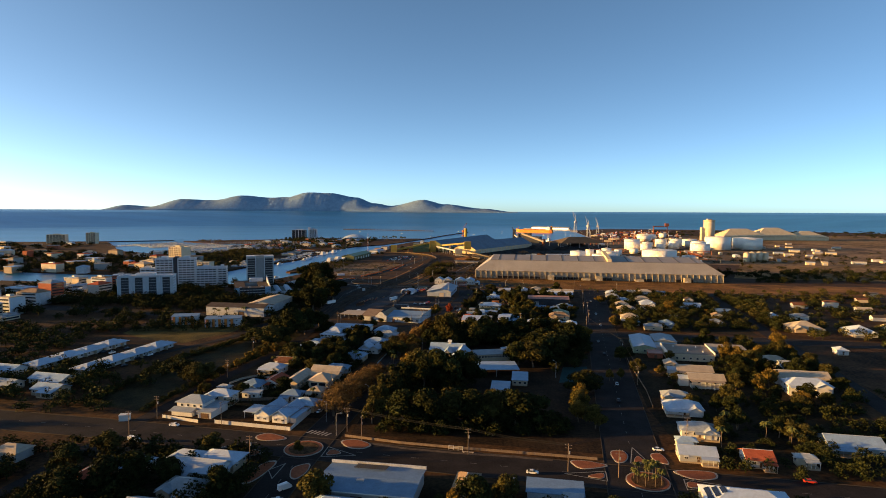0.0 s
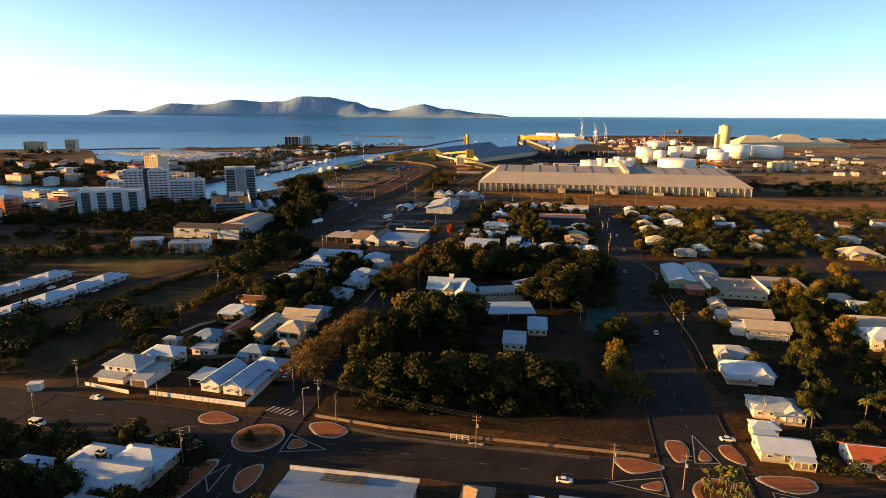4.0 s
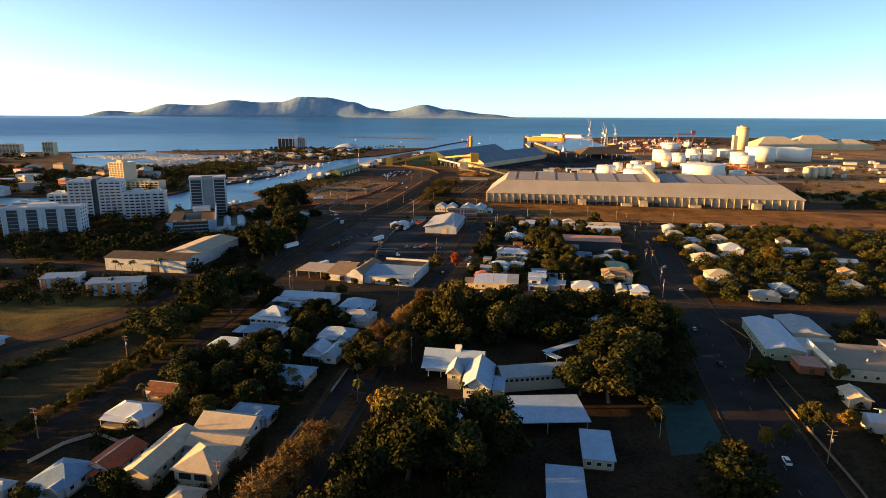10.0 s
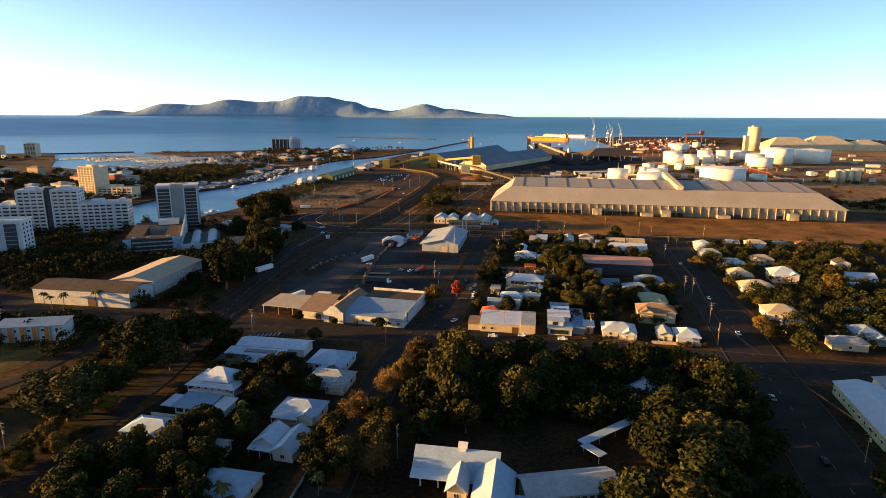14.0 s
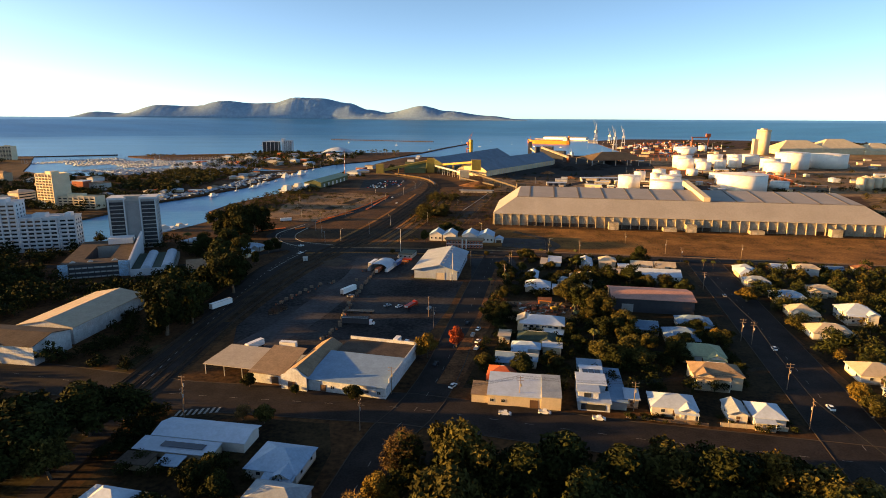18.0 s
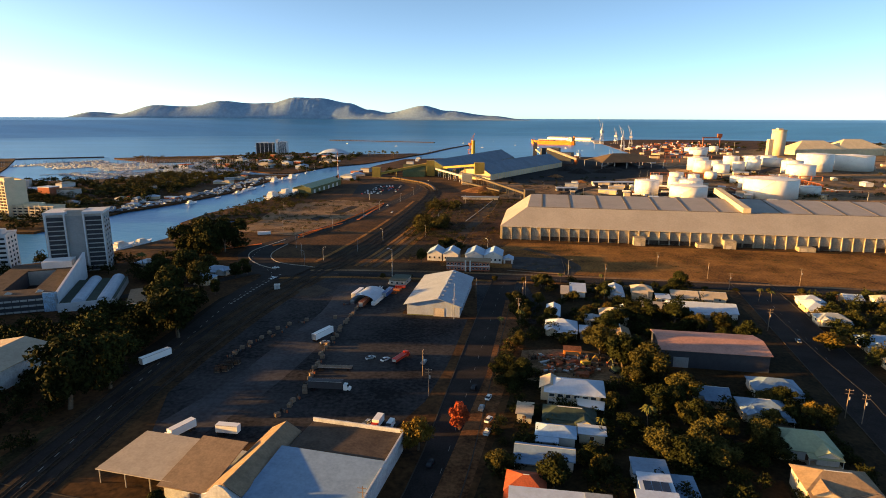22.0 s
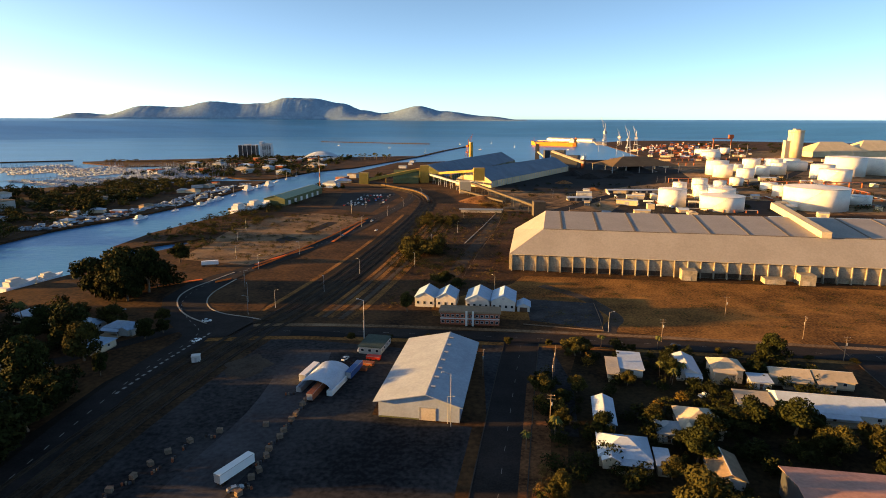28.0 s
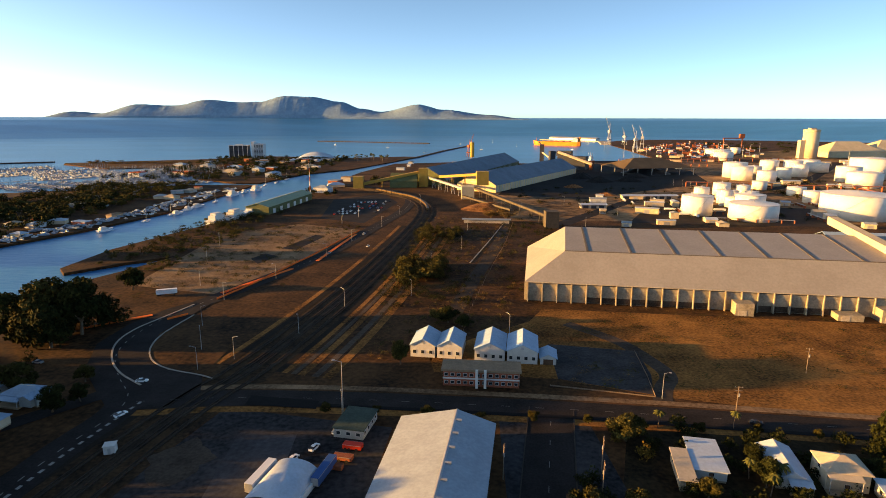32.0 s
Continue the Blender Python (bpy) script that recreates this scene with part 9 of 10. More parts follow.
woods("shed_side_trees", spots(430, 820, 900, 960, 220, (5, 11), (8, 16), 0, 0), "dark tree belt beyond the long shed", "dark", 160, 0.8)
woods("garden_trees", spots(290, 180, 640, 640, 210, (5, 10), (7, 13), 0, -1), "olive suburban trees between far houses", "olive", 220, 0.7)
woods("garden_trees", spots(290, 180, 640, 640, 300, (6, 12), (8, 14), 0, -1), "dark suburban trees between far houses", "dark", 220, 0.7)
woods("field_edge_trees", spots(290, 640, 900, 716, 170, (4, 9), (6, 13)), "scrubby tree belt along the field", "olive")
woods("park_trees", spots(-300, 470, -160, 640, 150, (5, 11), (6, 12), 0, 0) + spots(-300, 300, -225, 372, 50, (4, 8), (5, 10), 0, 0), "dark trees between the townhouses and the drain", "dark", 220, 0.7)
woods("far_garden_trees", spots(640, 150, 1100, 640, 300, (7, 13), (9, 18), 0, -1) + spots(-900, 200, -480, 480, 260, (6, 12), (9, 18), 0, -1), "dark suburban trees further out", "dark", 150, 0.8)

woods("bush_clump", [(-30 + 26 * random.random(), 900 + 50 * random.random(), random.uniform(6, 12), random.uniform(8, 13)) for _ in range(44)] + [(-22 + 34 * random.random(), 1035 + 40 * random.random(), random.uniform(4, 9), random.uniform(6, 11)) for _ in range(24)], "thick green bushes between the sidings and the lane", "olive", 380, 0.6)
woods("siding_scrub", spots(-44, 860, 12, 1110, 200, (1.5, 5), (3, 8), 0.08, 0) + spots(30, 880, 90, 1120, 120, (1, 4), (3, 8), 0.1, 0), "dark green scrub beside the sidings", "dark", 120, 0.6)
woods("lot_scrub", spots(-190, 890, -100, 1100, 130, (0.8, 3), (3, 8), 0.1, 0) + spots(-250, 960, -200, 1200, 120, (3, 7), (5, 10), 0.12, 0), "olive scrub round the dirt lot", "olive", 120, 0.6)
woods("port_scrub", spots(60, 1130, 480, 1420, 130, (2, 6), (4, 10), 0, 0) + spots(440, 1100, 900, 1450, 90, (4, 8), (6, 12), 0, 0), "dark shrubs between the tanks", "dark", 120, 0.7)
woods("riverside_thicket", [(-203 + 38 * random.random(), 800 + 36 * random.random(), random.uniform(10, 20), random.uniform(9, 15)) for _ in range(30)], "massive dark thicket by the road bend", "dark", 480, 0.6)
woods("verge_shrubs", lined([(20, 592), (24, 612), (30, 642)], 44, (2, 4.5), (2.5, 5), 2.2), "dry golden shrubs along the street verge", "bare", 300, 0.5)
woods("verge_shrubs", lined([(22, 594), (30, 606), (36, 600)], 20, (2.5, 5), (3, 5.5), 2.0), "olive shrubs beside the salvage yard", "olive", 300, 0.5)
woods("rusty_scrub", [(36 + 40 * random.random(), 1160 + 80 * random.random(), random.uniform(2, 5), random.uniform(6, 11)) for _ in range(40)], "rust-brown dry scrub on the earth mound", "bare", 160, 0.6)
woods("west_thicket", spots(-175, 620, -134, 700, 36, (8, 14), (8, 13), 0, -1), "tall dark trees west of the road", "dark", 300, 0.62)
woods("field_weeds", spots(60, 760, 430, 850, 260, (0.3, 1.0), (3, 9), 0, 0) + spots(-10, 800, 45, 850, 60, (0.4, 1.6), (2, 5), 0, 0), "low olive weeds in the dry field", "olive", 50, 0.6)
woods("garden_shrubs", spots(-260, 150, -66, 236, 380, (4, 11), (4, 10), 0, -2), "dark garden trees and shrubs", "dark")
woods("garden_shrubs", spots(-14, 140, 200, 196, 150, (4, 11), (4, 9), 0, -1) + spots(108, 196, 200, 236, 60, (4, 9), (4, 8), 0, -1), "dark garden shrubs", "dark")
woods("park_trees", spots(-420, 240, -170, 370, 170, (5, 11), (6, 13), 0, -1) + spots(-420, 370, -270, 480, 120, (6, 12), (7, 14), 0, 0), "trees round the motel wings", "dark")
woods("park_trees", spots(-520, 520, -215, 640, 190, (5, 12), (7, 15)), "dark park trees below the towers", "dark")
woods("park_trees", spots(-430, 600, -232, 735, 230, (6, 12), (7, 14), 0, 0), "dark trees and hedges before the apartment blocks", "dark", 180, 0.7)
woods("park_trees", spots(-290, 640, -170, 790, 90, (5, 11), (6, 13)), "dark trees beside the podium", "dark")
woods("river_bank_shrubs", spots(-262, 950, -215, 1180, 90, (2, 4), (3, 7), 0.12, 0) + spots(-212, 915, -190, 1080, 50, (2, 5), (3, 7), 0.1, 0), "low scrub on the river bank", "olive")
woods("track_side_grass", spots(-50, 785, 30, 1150, 620, (0.8, 2.4), (2, 5), 0.1, 0), "dry tussocks and scrub beside the tracks", "bare", 60, 0.6)
woods("track_side_scrub", spots(-55, 785, 40, 1150, 150, (1.0, 3), (2, 5), 0.1, 0) + spots(-190, 860, -120, 1120, 130, (0.8, 2.5), (2, 5), 0.2, 0), "olive scrub beside the tracks and lots", "olive", 80, 0.6)
woods("verge_tussocks", spots(45, 752, 420, 860, 420, (0.4, 1.2), (2, 6), 0, 0), "dry tussocks across the field", "bare", 40, 0.6)
for k in range(60):
    a = along(offset(road[4][1], -9), 60 + k * 9)
    if a and k % 2:
        tree(a[0], a[1], random.uniform(1.5, 3), random.uniform(2, 4), "olive", k % 3)
for k in range(30):
    palm(-200 + random.uniform(-60, 60), 1960 + random.uniform(-40, 60), random.uniform(10, 15))

# ---------------------------------------------------------------- houses of the outer blocks
random.seed(31)
COLS = ("white", "blue", "beige", "grey", "steel", "steel", "brown", "rust", "dark_brown")
for x0, y0, x1, y1, n in ((165, 485, 300, 700, 12), (300, 200, 640, 620, 64), (310, 630, 880, 700, 14), (-470, 250, -290, 360, 14), (-250, 150, -150, 235, 8)):
    made = 0
    for _ in range(n * 10):
        x, y = random.uniform(x0, x1), random.uniform(y0, y1)
        if free(x, y, 10, 9):
            house(x, y, random.uniform(9, 16), random.uniform(7, 12), random.choice(("hip", "gable", "cross")), random.choice(COLS), random.choice((1, 1, 1, 2)), far=True)
            made += 1
            if made >= n:
                break

# ---------------------------------------------------------------- city blocks over the river and on this bank
def block(x, y, w, d, fl, wallm, roofm, rot=0.0, label="low rendered city building with flat roof"):
    t = thing("city_building", label, "building", x, y, 0, rot, "low city buildings")
    hh = fl * 3.3
    part("wall", B().box(-w / 2, -d / 2, 0, w / 2, d / 2, hh), wallm, t)
    if random.random() < 0.5:
        part("roof", B().hip(w + 1, d + 1, hh + 0.25, min(w, d) * 0.2), roofm, t)
    else:
        part("roof", B().box(-w / 2 - 0.3, -d / 2 - 0.3, hh, w / 2 + 0.3, d / 2 + 0.3, hh + 0.8), roofm, t)
        if y < 1050 and x > -650:
            part("plant_box", B().box(-w * 0.2, -2, hh + 0.8, w * 0.1, 2, hh + 2.6), GALV, t)
    for k in range(fl if y < 1050 and x > -560 else 0):
        part("window_band", B().box(-w / 2 + 1, -d / 2 - 0.05, k * 3.3 + 0.9, w / 2 - 1, -d / 2 - 0.004, k * 3.3 + 2.3), GLASS, t)
    HOUSE_AT.append((x, y, max(w, d) / 2))
    return t


random.seed(44)
WM = [TOWERW, CREAMT, WALLS[3], OLDW, TOWERG, BRICK]
RM = [ROOFS["grey"], ROOFS["white"], ROOFS["beige"], ROOFS["brown"], ROOFS["red"], ROOFS["blue"]]
for x0, y0, x1, y1, n, fl in ((-760, 480, -395, 740, 54, (1, 5)), (-480, 640, -395, 760, 10, (2, 5)), (-960, 900, -480, 1280, 44, (1, 4)), (-470, 1040, -330, 1400, 20, (1, 1)), (-560, 1560, -260, 1950, 32, (1, 2)), (-1500, 1100, -960, 1640, 20, (1, 3)),
                              (-300, 640, -180, 790, 8, (1, 2)), (-170, 1320, -110, 1640, 12, (1, 2))):
    made = 0
    for _ in range(n * 12):
        x, y = random.uniform(x0, x1), random.uniform(y0, y1)
        w, d = (random.uniform(8, 16), random.uniform(7, 12)) if y1 == 1400 else (random.uniform(12, 30), random.uniform(10, 20))
        if free(x, y, max(w, d) * 0.55, 4) and not (-400 < x < -205 and 625 < y < 800) and x < -170 + (y - 1300) * 0.06:
            if y > 1500 and x > -300 + (y - 1500) * 0.3:
                continue
            block(x, y, w, d, random.randint(*fl), random.choice(WM), random.choice(RM), random.choice((16, -14, 76)))
            made += 1
            if made >= n:
                break
tower("apartment_block", "tan apartment block on the far shore", -1150, 1700, 10, 50, 20, 8, CREAMT, 6, balc=False, sides="f")
tower("apartment_block", "cream apartment block on the far shore", -1040, 1690, 5, 26, 20, 10, CREAMT, 4, balc=False, sides="f")
woods("city_trees", spots(-960, 900, -380, 1300, 420, (7, 14), (10, 20), 0, -1), "dark street and park trees of the city bank", "dark", 160, 0.8)
woods("city_trees", spots(-520, 950, -372, 1440, 330, (6, 11), (9, 16), 0, -1), "trees along the far river bank", "olive", 160, 0.8)
woods("city_trees", spots(-760, 480, -390, 760, 190, (6, 12), (8, 16), 0, 0), "street trees among city buildings", "dark", 160, 0.8)
woods("city_trees", spots(-1800, 1100, -960, 1640, 260, (7, 14), (14, 28), 0, 0), "dark tree belt near the far shore", "dark", 140, 0.9)
woods("spit_trees", spots(-560, 1500, -240, 2040, 330, (6, 11), (9, 17), 0, -1), "trees on the sandy spit", "dark", 140, 0.8)
woods("terminal_trees", [(-118 + 46 * random.random(), 1440 + 70 * random.random(), random.uniform(7, 12), random.uniform(9, 15)) for _ in range(16)] + [(-205 + 60 * random.random(), 1290 + 90 * random.random(), random.uniform(4, 8), random.uniform(6, 10)) for _ in range(14)], "dark trees beside the bulk terminal", "dark", 260, 0.7)
woods("spit_scrub", spots(-820, 1845, -560, 1910, 60, (3, 5), (8, 16), 0, 0), "dry brown scrub on the breakwater spit", "bare", 120, 0.8)
woods("port_trees", spots(430, 900, 1900, 1500, 240, (4, 9), (8, 18), 0, 0), "scattered trees in the industrial land", "olive", 140, 0.8)
woods("port_trees", spots(1000, 2300, 2300, 3000, 200, (5, 9), (18, 34), 0, 0), "tree belt by the eastern shore", "dark", 120, 1.0)

# ---------------------------------------------------------------- boats
random.seed(52)
YACHT = thing("yacht", "white sailing yacht with bare mast at its berth", "boat", -640, 1450, -2, 20, "marina boats")
part("hull", loft(B(), [(-5, 1.2, 1.5, 0, 1.3), (0, 1.5, 1.8, 0, 1.3), (4, 0.9, 1.2, 0.1, 1.5), (6, 0.1, 0.2, 0.6, 1.7)]), CARS["white"], YACHT)
part("cabin", loft(B(), [(-2, 1.1, 0.9, 1.3, 2.0), (2.5, 0.9, 0.6, 1.3, 1.8)]), FRAME, YACHT)
part("mast", B().cyl(0.6, 0, 1.3, 14, 0.14, 0.08, 6), FRAME, YACHT)
part("boom", B().tube((0.6, 0, 2.8), (-3.8, 0, 2.9), 0.14, 0.1), CARS["blue"], YACHT)
LAUNCH = thing("motor_launch", "white motor launch with flybridge", "boat", -620, 1470, -2, 30, "marina boats")
part("hull", loft(B(), [(-7, 1.9, 2.2, 0, 1.8), (2, 2.0, 2.4, 0, 1.9), (6, 1.0, 1.6, 0.2, 2.3), (8.5, 0.1, 0.3, 0.9, 2.6)]), CARS["white"], LAUNCH)
part("cabin", loft(B(), [(-5, 1.8, 1.6, 1.8, 3.7), (1.5, 1.8, 1.5, 1.8, 3.7), (3.6, 1.4, 1.2, 1.9, 2.3)]), FRAME, LAUNCH)
part("windscreen", loft(B(), [(1.6, 1.4, 1.3, 2.5, 3.5), (3.0, 1.3, 1.2, 2.3, 2.6)]), GLASS, LAUNCH)
part("flybridge", B().box(-4, -1.3, 3.704, 0.5, 1.3, 4.6), FRAME, LAUNCH)
PONT = thing("pontoon", "long timber marina pontoon", "pontoon", -700, 1480, -1.6, 60, "marina pontoons")
part("deck", B().box(-70, -1.2, 0, 70, 1.2, 0.5), CONC, PONT)
for k in range(2):
    part("pile", B().cyl(-60 + k * 110, 1.5, -3, 3.2, 0.25, 0.25, 6), TIMBER, PONT)
FLEET = B()
rows_ = [(-900 + 34 * k, 1640 + 30 * ((k * 3) % 4) - 9 * k, 62) for k in range(14)] + [(-640 + 40 * k, 1405 + 22 * k, 150) for k in range(6)] + [(-560 + 44 * k, 1660 + 34 * (k % 2), 15) for k in range(3)]
for k, (x, y, a) in enumerate(rows_):
    if k:
        copy_thing(PONT, pose(x, y, -1.6, 0, 0, a))
    ca, sa = math.cos(radians(a)), math.sin(radians(a))
    for i in range(-14, 15):
        for sd_ in (-1, 1):
            px, py = x + ca * i * 4.8 - sa * sd_ * 9 + random.uniform(-3, 3), y + sa * i * 4.8 + ca * sd_ * 9 + random.uniform(-3, 3)
            if k >= 20 and i % 5 == 0:
                copy_thing(random.choice((YACHT, YACHT, LAUNCH)), pose(px, py, -2, 0, 0, a + 90 * sd_ + random.uniform(-4, 4)))
            elif random.random() < 0.85:
                m = pose(px, py, -2, 0, 0, a + 90 * sd_)
                for g in ([(-5, 1.2, 1.5, 0, 1.3), (0, 1.5, 1.8, 0, 1.3), (6, 0.1, 0.2, 0.6, 1.7)], [(-2, 1.1, 0.9, 1.3, 2.4), (2.5, 0.9, 0.6, 1.3, 1.8)]):
                    q = loft(B(), g)
                    FLEET.add([m @ Vector(v) for v in q.v], q.f)
                q = B().cyl(0.6, 0, 1.3, random.uniform(9, 14), 0.16, 0.1, 4)
                FLEET.add([m @ Vector(v) for v in q.v], q.f)
for k in range(130):
    px, py, _a = along([(-360, 1000), (-332, 1075), (-303, 1182), (-298, 1297), (-292, 1400)], random.uniform(0, 400))
    m = pose(px - random.uniform(5, 34), py, 0.5, 0, 0, random.uniform(0, 360))
    for g in ([(-4, 1.1, 1.4, 0, 1.3), (0, 1.4, 1.7, 0, 1.3), (5, 0.1, 0.2, 0.6, 1.7)], [(-1.6, 1.0, 0.8, 1.3, 2.3), (2.0, 0.8, 0.6, 1.3, 1.8)]):
        q = loft(B(), g)
        FLEET.add([m @ Vector(v) for v in q.v], q.f)
tagged(new("moored_boats", FLEET.mesh("moored_boats", mat("weathered_boat_paint", (0.25, 0.30, 0.37), 0.6, var=0.55, scale=0.05, fine=0.4))), "crowded white boats moored in the marina", "boats", "", "stuff")
for k in range(14):
    u = random.random()
    x, y, _a = along([(-352, 1010), (-322, 1075), (-296, 1182), (-290, 1297), (-284, 1440), (-268, 1560)], u * 540)
    copy_thing(random.choice((YACHT, LAUNCH)), pose(x + random.uniform(2, 8), y, -2, 0, 0, 75 + random.uniform(-10, 10)))
for k in range(30):
    car(*(lambda q: (q[0] - random.uniform(6, 26), q[1]))(along([(-356, 1010), (-328, 1075), (-301, 1182), (-296, 1297)], random.uniform(0, 290))), random.uniform(0, 180), random.choice(("white", "silver", "white")), "sedan", True)
for x, y, s in ((-226, 1128, 2.3), (-214, 1146, 2.5), (-206, 1176, 2.2), (-284, 1330, 1.7), (-270, 1385, 1.8), (-259, 832, 1.5), (-252, 850, 1.2)):
    o = copy_thing(LAUNCH, pose(0, 0, 0))
    o.matrix_basis = pose(x, y, -2, 0, 0, 78) @ Matrix.Diagonal((s, s, s, 1))
    o["label"] = "white fishing trawler moored at the bank"
for x, y in ((120, 2500), (260, 2700), (-200, 2600), (-420, 2800), (330, 2560), (60, 2900), (-60, 2300), (200, 3050), (420, 2500), (-700, 2500)):
    o = copy_thing(YACHT, pose(x, y, -2, 0, 0, random.uniform(0, 360)))

# ---------------------------------------------------------------- industrial port: sheds, containers, pipes
random.seed(61)
TANKS_AT = [(o.matrix_basis.translation.x, o.matrix_basis.translation.y, 30) for o in scene.objects if o.name.startswith("storage_tank")]
BLOCKED += TANKS_AT + [(925, 2085, 60), (375, 1650, 90), (258, 1735, 50), (635, 1185, 40), (138, 1532, 120), (220, 1680, 60)]
for x0, y0, x1, y1, n in ((150, 1090, 480, 1330, 22), (480, 1100, 1000, 1500, 30), (420, 1500, 1100, 2000, 26), (1000, 800, 1900, 1700, 22), (560, 2050, 1000, 2600, 20), (-100, 1700, 60, 1890, 6)):
    made = 0
    for _ in range(n * 10):
        x, y = random.uniform(x0, x1), random.uniform(y0, y1)
        w, d = random.uniform(6, 26), random.uniform(5, 12)
        if free(x, y, max(w, d) * 0.5, 5):
            t = thing("industrial_shed", random.choice(("low cream industrial shed with gable roof", "sand-coloured plant shed with roller door", "white depot shed with metal roof")), "shed", x, y, 0, random.choice((-9, -9, 81, -20)), "port sheds")
            hh = random.uniform(3, 6)
            wm_ = random.choice((BEIGE, BEIGE, OLDW, WALLS[1], CONC, TOWERW))
            part("wall", B().gwall(w, d, 0, hh, d * 0.12, "x"), wm_, t)
            part("roof", B().gable(w + 1, d + 1, hh + 0.1, d * 0.13 + 0.15, along="x"), random.choice((ROOFS["white"], ROOFS["beige"], ROOFS["grey"])), t)
            if y < 1400:
                part("roller_door", B().box(-2.5, -d / 2 - 0.12, 0, 2.5, -d / 2 - 0.004, hh * 0.7), GALV, t)
            HOUSE_AT.append((x, y, max(w, d) / 2))
            made += 1
            if made >= n:
                break
CONT = {}
for c in ("red", "blue", "white"):
    t = thing("shipping_container", "%s corrugated shipping container in a stack" % {"red": "rust-red", "blue": "blue", "white": "white"}[c], "container", 640 + 20 * len(CONT), 2300, 0, 0, "container stacks")
    part("box", B().box(-6, -1.2, 0, 6, 1.2, 2.6), RUST if c == "red" else CARS[c], t)
    part("door", B().box(6.004, -1.1, 0.1, 6.1, 1.1, 2.5), GALV, t)
    CONT[c] = t
STACK = {"red": B(), "blue": B(), "white": B()}
for k in range(170):
    x = random.uniform(620, 1050)
    y = 2080 + (x - 560) * 1.4 + random.uniform(-260, 300)
    a = random.choice((-9, 81))
    for z in range(random.randint(1, 4)):
        c = random.choice(("red", "red", "red", "white", "blue"))
        if k < 12:
            copy_thing(CONT[c], pose(x, y, z * 2.62, 0, 0, a))
        else:
            q = B().box(-6, -1.2, 0, 6, 1.2, 2.6)
            STACK[c].add([pose(x, y, z * 2.62, 0, 0, a) @ Vector(v) for v in q.v], q.f)
for c, q in STACK.items():
    tagged(new("container_stacks", q.mesh("container_stacks", RUST if c == "red" else CARS[c])), "distant stacks of %s shipping containers" % c, "containers", "", "stuff")
for k in range(26):
    street_lamp(random.uniform(250, 1000), random.uniform(1080, 1900), random.uniform(0, 360))
for k in range(16):
    x, y = random.uniform(330, 900), random.uniform(1650, 2500)
    o = street_lamp(x, y, random.uniform(0, 360))
    o.matrix_basis = pose(x, y, 0, 0, 0, random.uniform(0, 360)) @ Matrix.Diagonal((3, 3, 3.2, 1))
    o["label"] = "tall port floodlight mast"
for k in range(12):
    x, y = random.uniform(150, 330), random.uniform(1150, 1300)
    t = thing("parked_wagon", "white road tanker parked in the depot yard", "tanker", x, y, 0, random.choice((-9, 81)), "depot tankers")
    part("barrel", B().tube((-5, 0, 2.0), (5, 0, 2.0), 1.25, 1.25, 10), CARS["white"], t)
    part("chassis", B().box(-5.2, -0.6, 0.5, 6.0, 0.6, 0.9), BLACKR, t)
    part("cab", B().box(5.3, -1.15, 0.6, 7.4, 1.15, 2.9), CARS["white"], t)
for x, y, l_, w_ in ((260, 1298, 70, 10), (169, 1219, 29, 11)):
    t = thing("loading_shed", "long low white loading shed", "shed", x, y, 0, 1)
    part("wall", B().box(-l_ / 2, -w_ / 2, 0, l_ / 2, w_ / 2, 4.2), CONC, t)
    part("roof", B().gable(l_ + 2, w_ + 2, 4.3, 1.2), ROOFS["white"], t)
    for k in range(int(l_ / 9)):
        part("bay_door", B().box(-l_ / 2 + 2 + k * 9, -w_ / 2 - 0.1, 0, -l_ / 2 + 8 + k * 9, -w_ / 2 - 0.004, 3.4), CHARCOAL, t)
random.seed(71)
for k in range(14):
    t = thing("pipe_rack", "steel pipe rack between the tanks", "pipe rack", random.uniform(250, 620), random.uniform(1110, 1330), 0, random.choice((-9, 81)), "pipe racks")
    L = random.uniform(20, 50)
    for q in (-0.8, 0, 0.8):
        part("pipe", B().tube((-L / 2, q, 3.2), (L / 2, q, 3.2), 0.25), GALV, t)
    for i in range(4):
        part("frame", B().box(-L / 2 + i * L / 3 - 0.2, -1.4, 0, -L / 2 + i * L / 3 + 0.2, 1.4, 2.9), RUST, t)
MOUND = mat("rust_brown_earth", (0.11, 0.046, 0.018), 0.95, var=0.5, scale=0.08, fine=0.6, bump=0.5, tint=(0.18, 0.085, 0.032))
ORE = mat("dark_ore", (0.02, 0.018, 0.017), 0.95, var=0.4, scale=0.1, fine=0.8, bump=0.4)


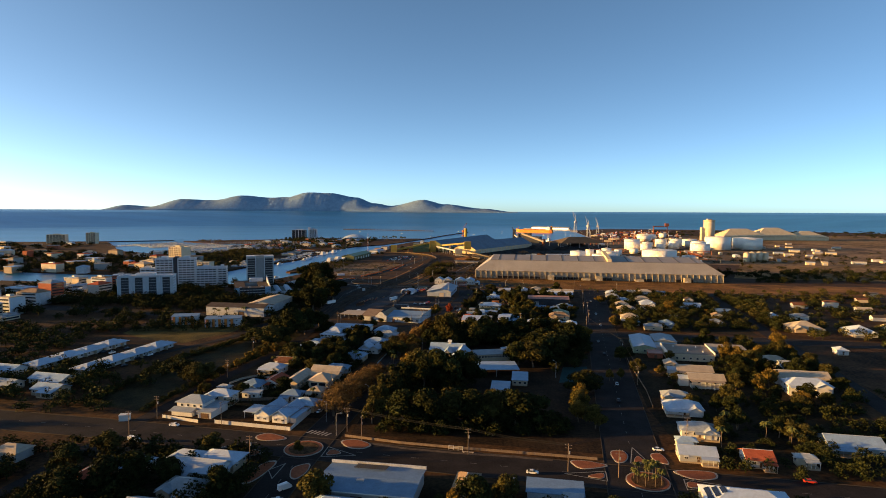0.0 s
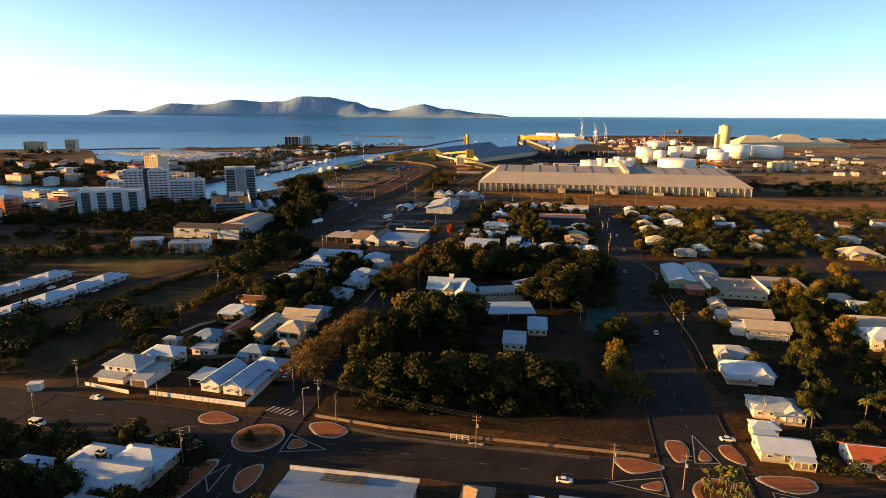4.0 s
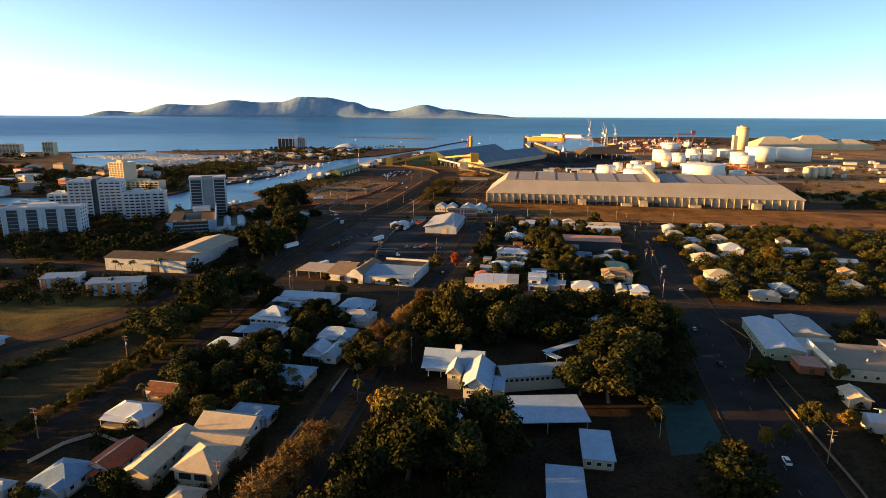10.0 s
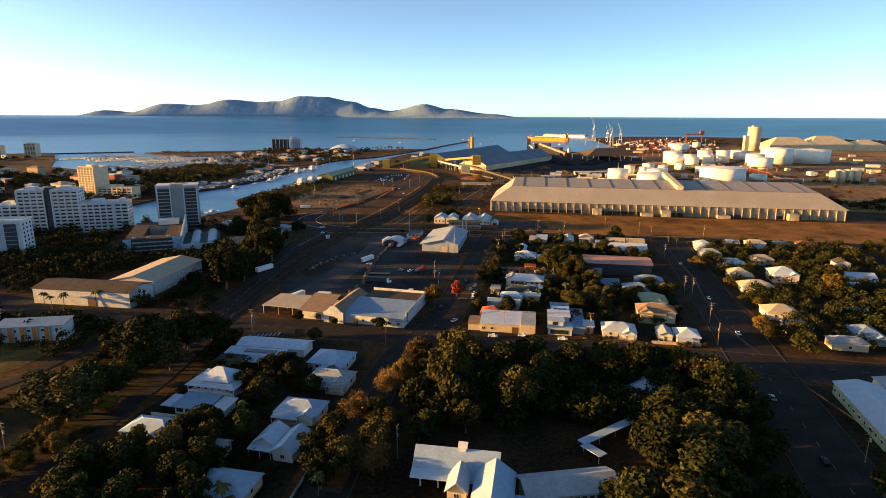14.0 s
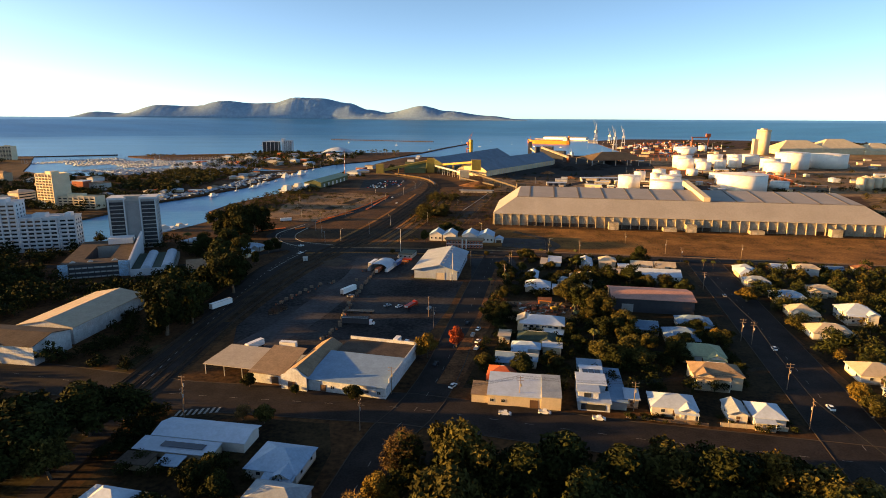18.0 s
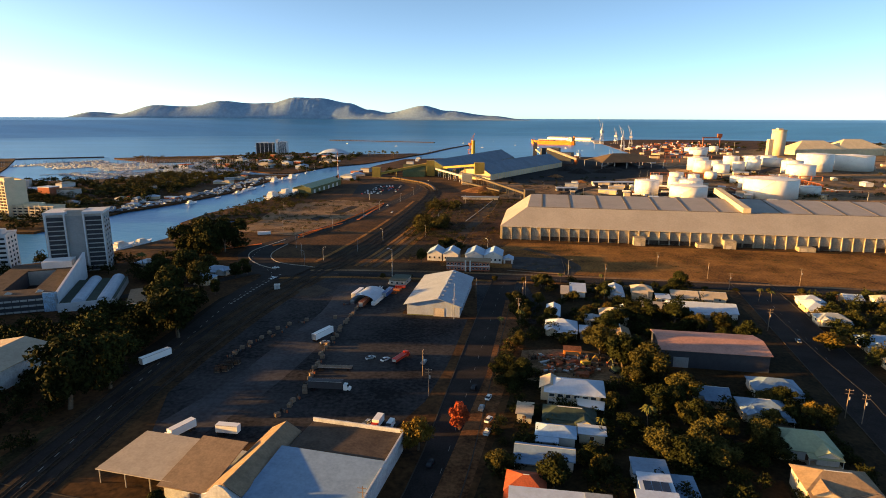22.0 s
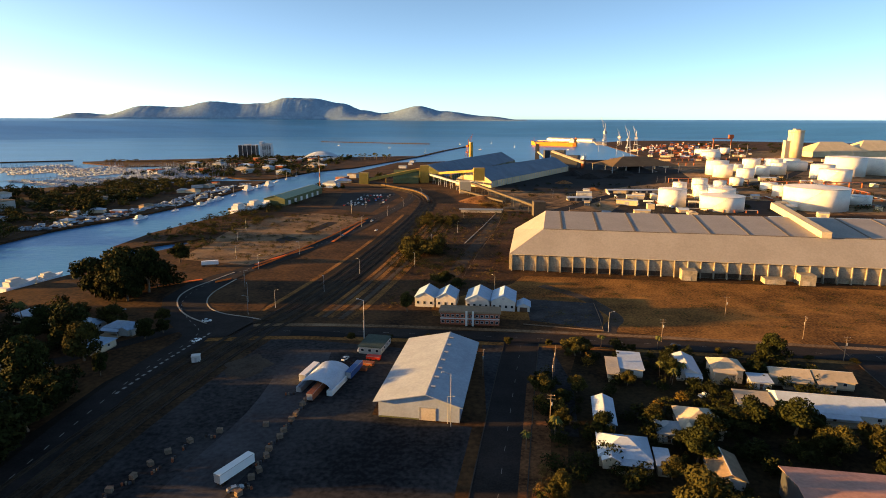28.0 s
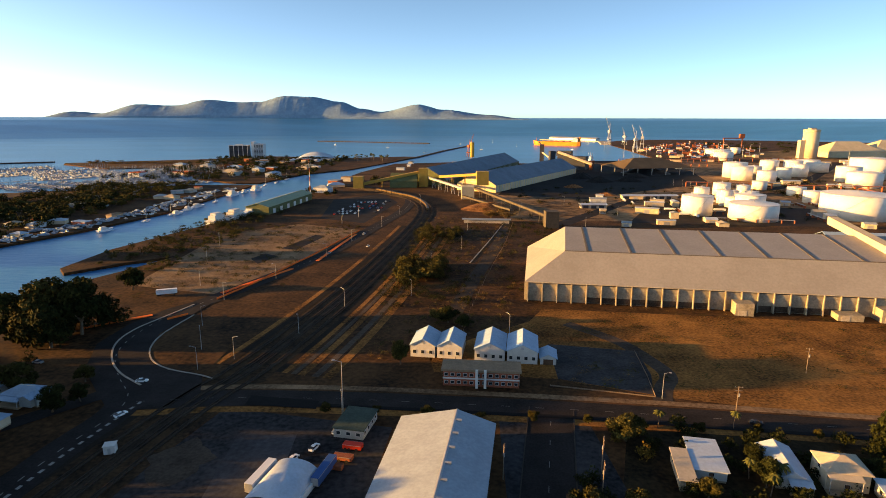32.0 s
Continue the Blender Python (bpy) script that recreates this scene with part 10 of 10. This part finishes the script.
def heap(name, label, x, y, rx, ry, h, m, seed):
    """An uneven heap of loose earth."""
    g, rnd = B(), random.Random(seed)
    N_, ph = 26, [rnd.uniform(0, 6.28) for _ in range(3)]
    for j in range(7):
        f = 1 - j / 7
        for i in range(N_):
            a = 2 * math.pi * i / N_
            w = 1 + 0.12 * math.sin(2 * a + ph[0]) + 0.08 * math.sin(5 * a + ph[1]) + rnd.uniform(-0.03, 0.03)
            g.v.append((rx * f * w * math.cos(a), ry * f * w * math.sin(a), h * (1 - f) ** 0.8 * (1 + 0.1 * math.sin(3 * a + ph[2])) - 0.1))
    for j in range(6):
        g.f += [(j * N_ + i, j * N_ + (i + 1) % N_, (j + 1) * N_ + (i + 1) % N_, (j + 1) * N_ + i) for i in range(N_)]
    g.f.append(tuple(6 * N_ + i for i in range(N_)))
    o = g.mesh(name, m, True)
    ob = new(name, o)
    ob.matrix_basis = pose(x, y, 0)
    return tagged(ob, label, "earth heap")


heap("earth_mound", "rust-brown earth mound beside the conveyors", 52, 1212, 30, 36, 7, MOUND, 3)
for k, (x, y, rx, ry, h) in enumerate(((250, 1500, 26, 18, 9), (300, 1510, 22, 16, 8), (235, 1560, 20, 24, 10), (330, 1570, 26, 18, 8), (190, 1420, 16, 12, 5), (215, 1330, 14, 10, 4))):
    heap("ore_stockpile", "dark ore stockpile on the terminal ground", x, y, rx, ry, h, ORE if k < 4 else MOUND, 20 + k)
for x, y, L, a in ((520, 1920, 230, -2), (700, 1950, 260, 6), (480, 1780, 150, 10), (420, 1420, 120, -9), (560, 1380, 140, -9), (560, 1300, 110, 81)):
    t = thing("pipe_rack", "long rust-brown pipe gantry across the port", "pipe rack", x, y, 0, a, "pipe racks")
    for q in (-1.4, 0, 1.4):
        part("pipe", B().tube((-L / 2, q, 7.5), (L / 2, q, 7.5), 0.45), RUST if q else GALV, t)
    for i in range(9):
        part("frame", B().box(-L / 2 + i * L / 8 - 0.3, -2, 0, -L / 2 + i * L / 8 + 0.3, 2, 7.0), RUST, t)
S = thing("gantry_crane", "rust-brown gantry frame beside the silo", "crane", 850, 2300, 0, 0)
part("beam", B().box(-30, -2, 42, 30, 2, 45), RUST, S)
for q in (-28, 26):
    part("leg", B().box(q, -2, 0, q + 2, 2, 42), RUST, S)
part("cabin", B().box(18, -4, 45, 32, 4, 56), RUST, S)
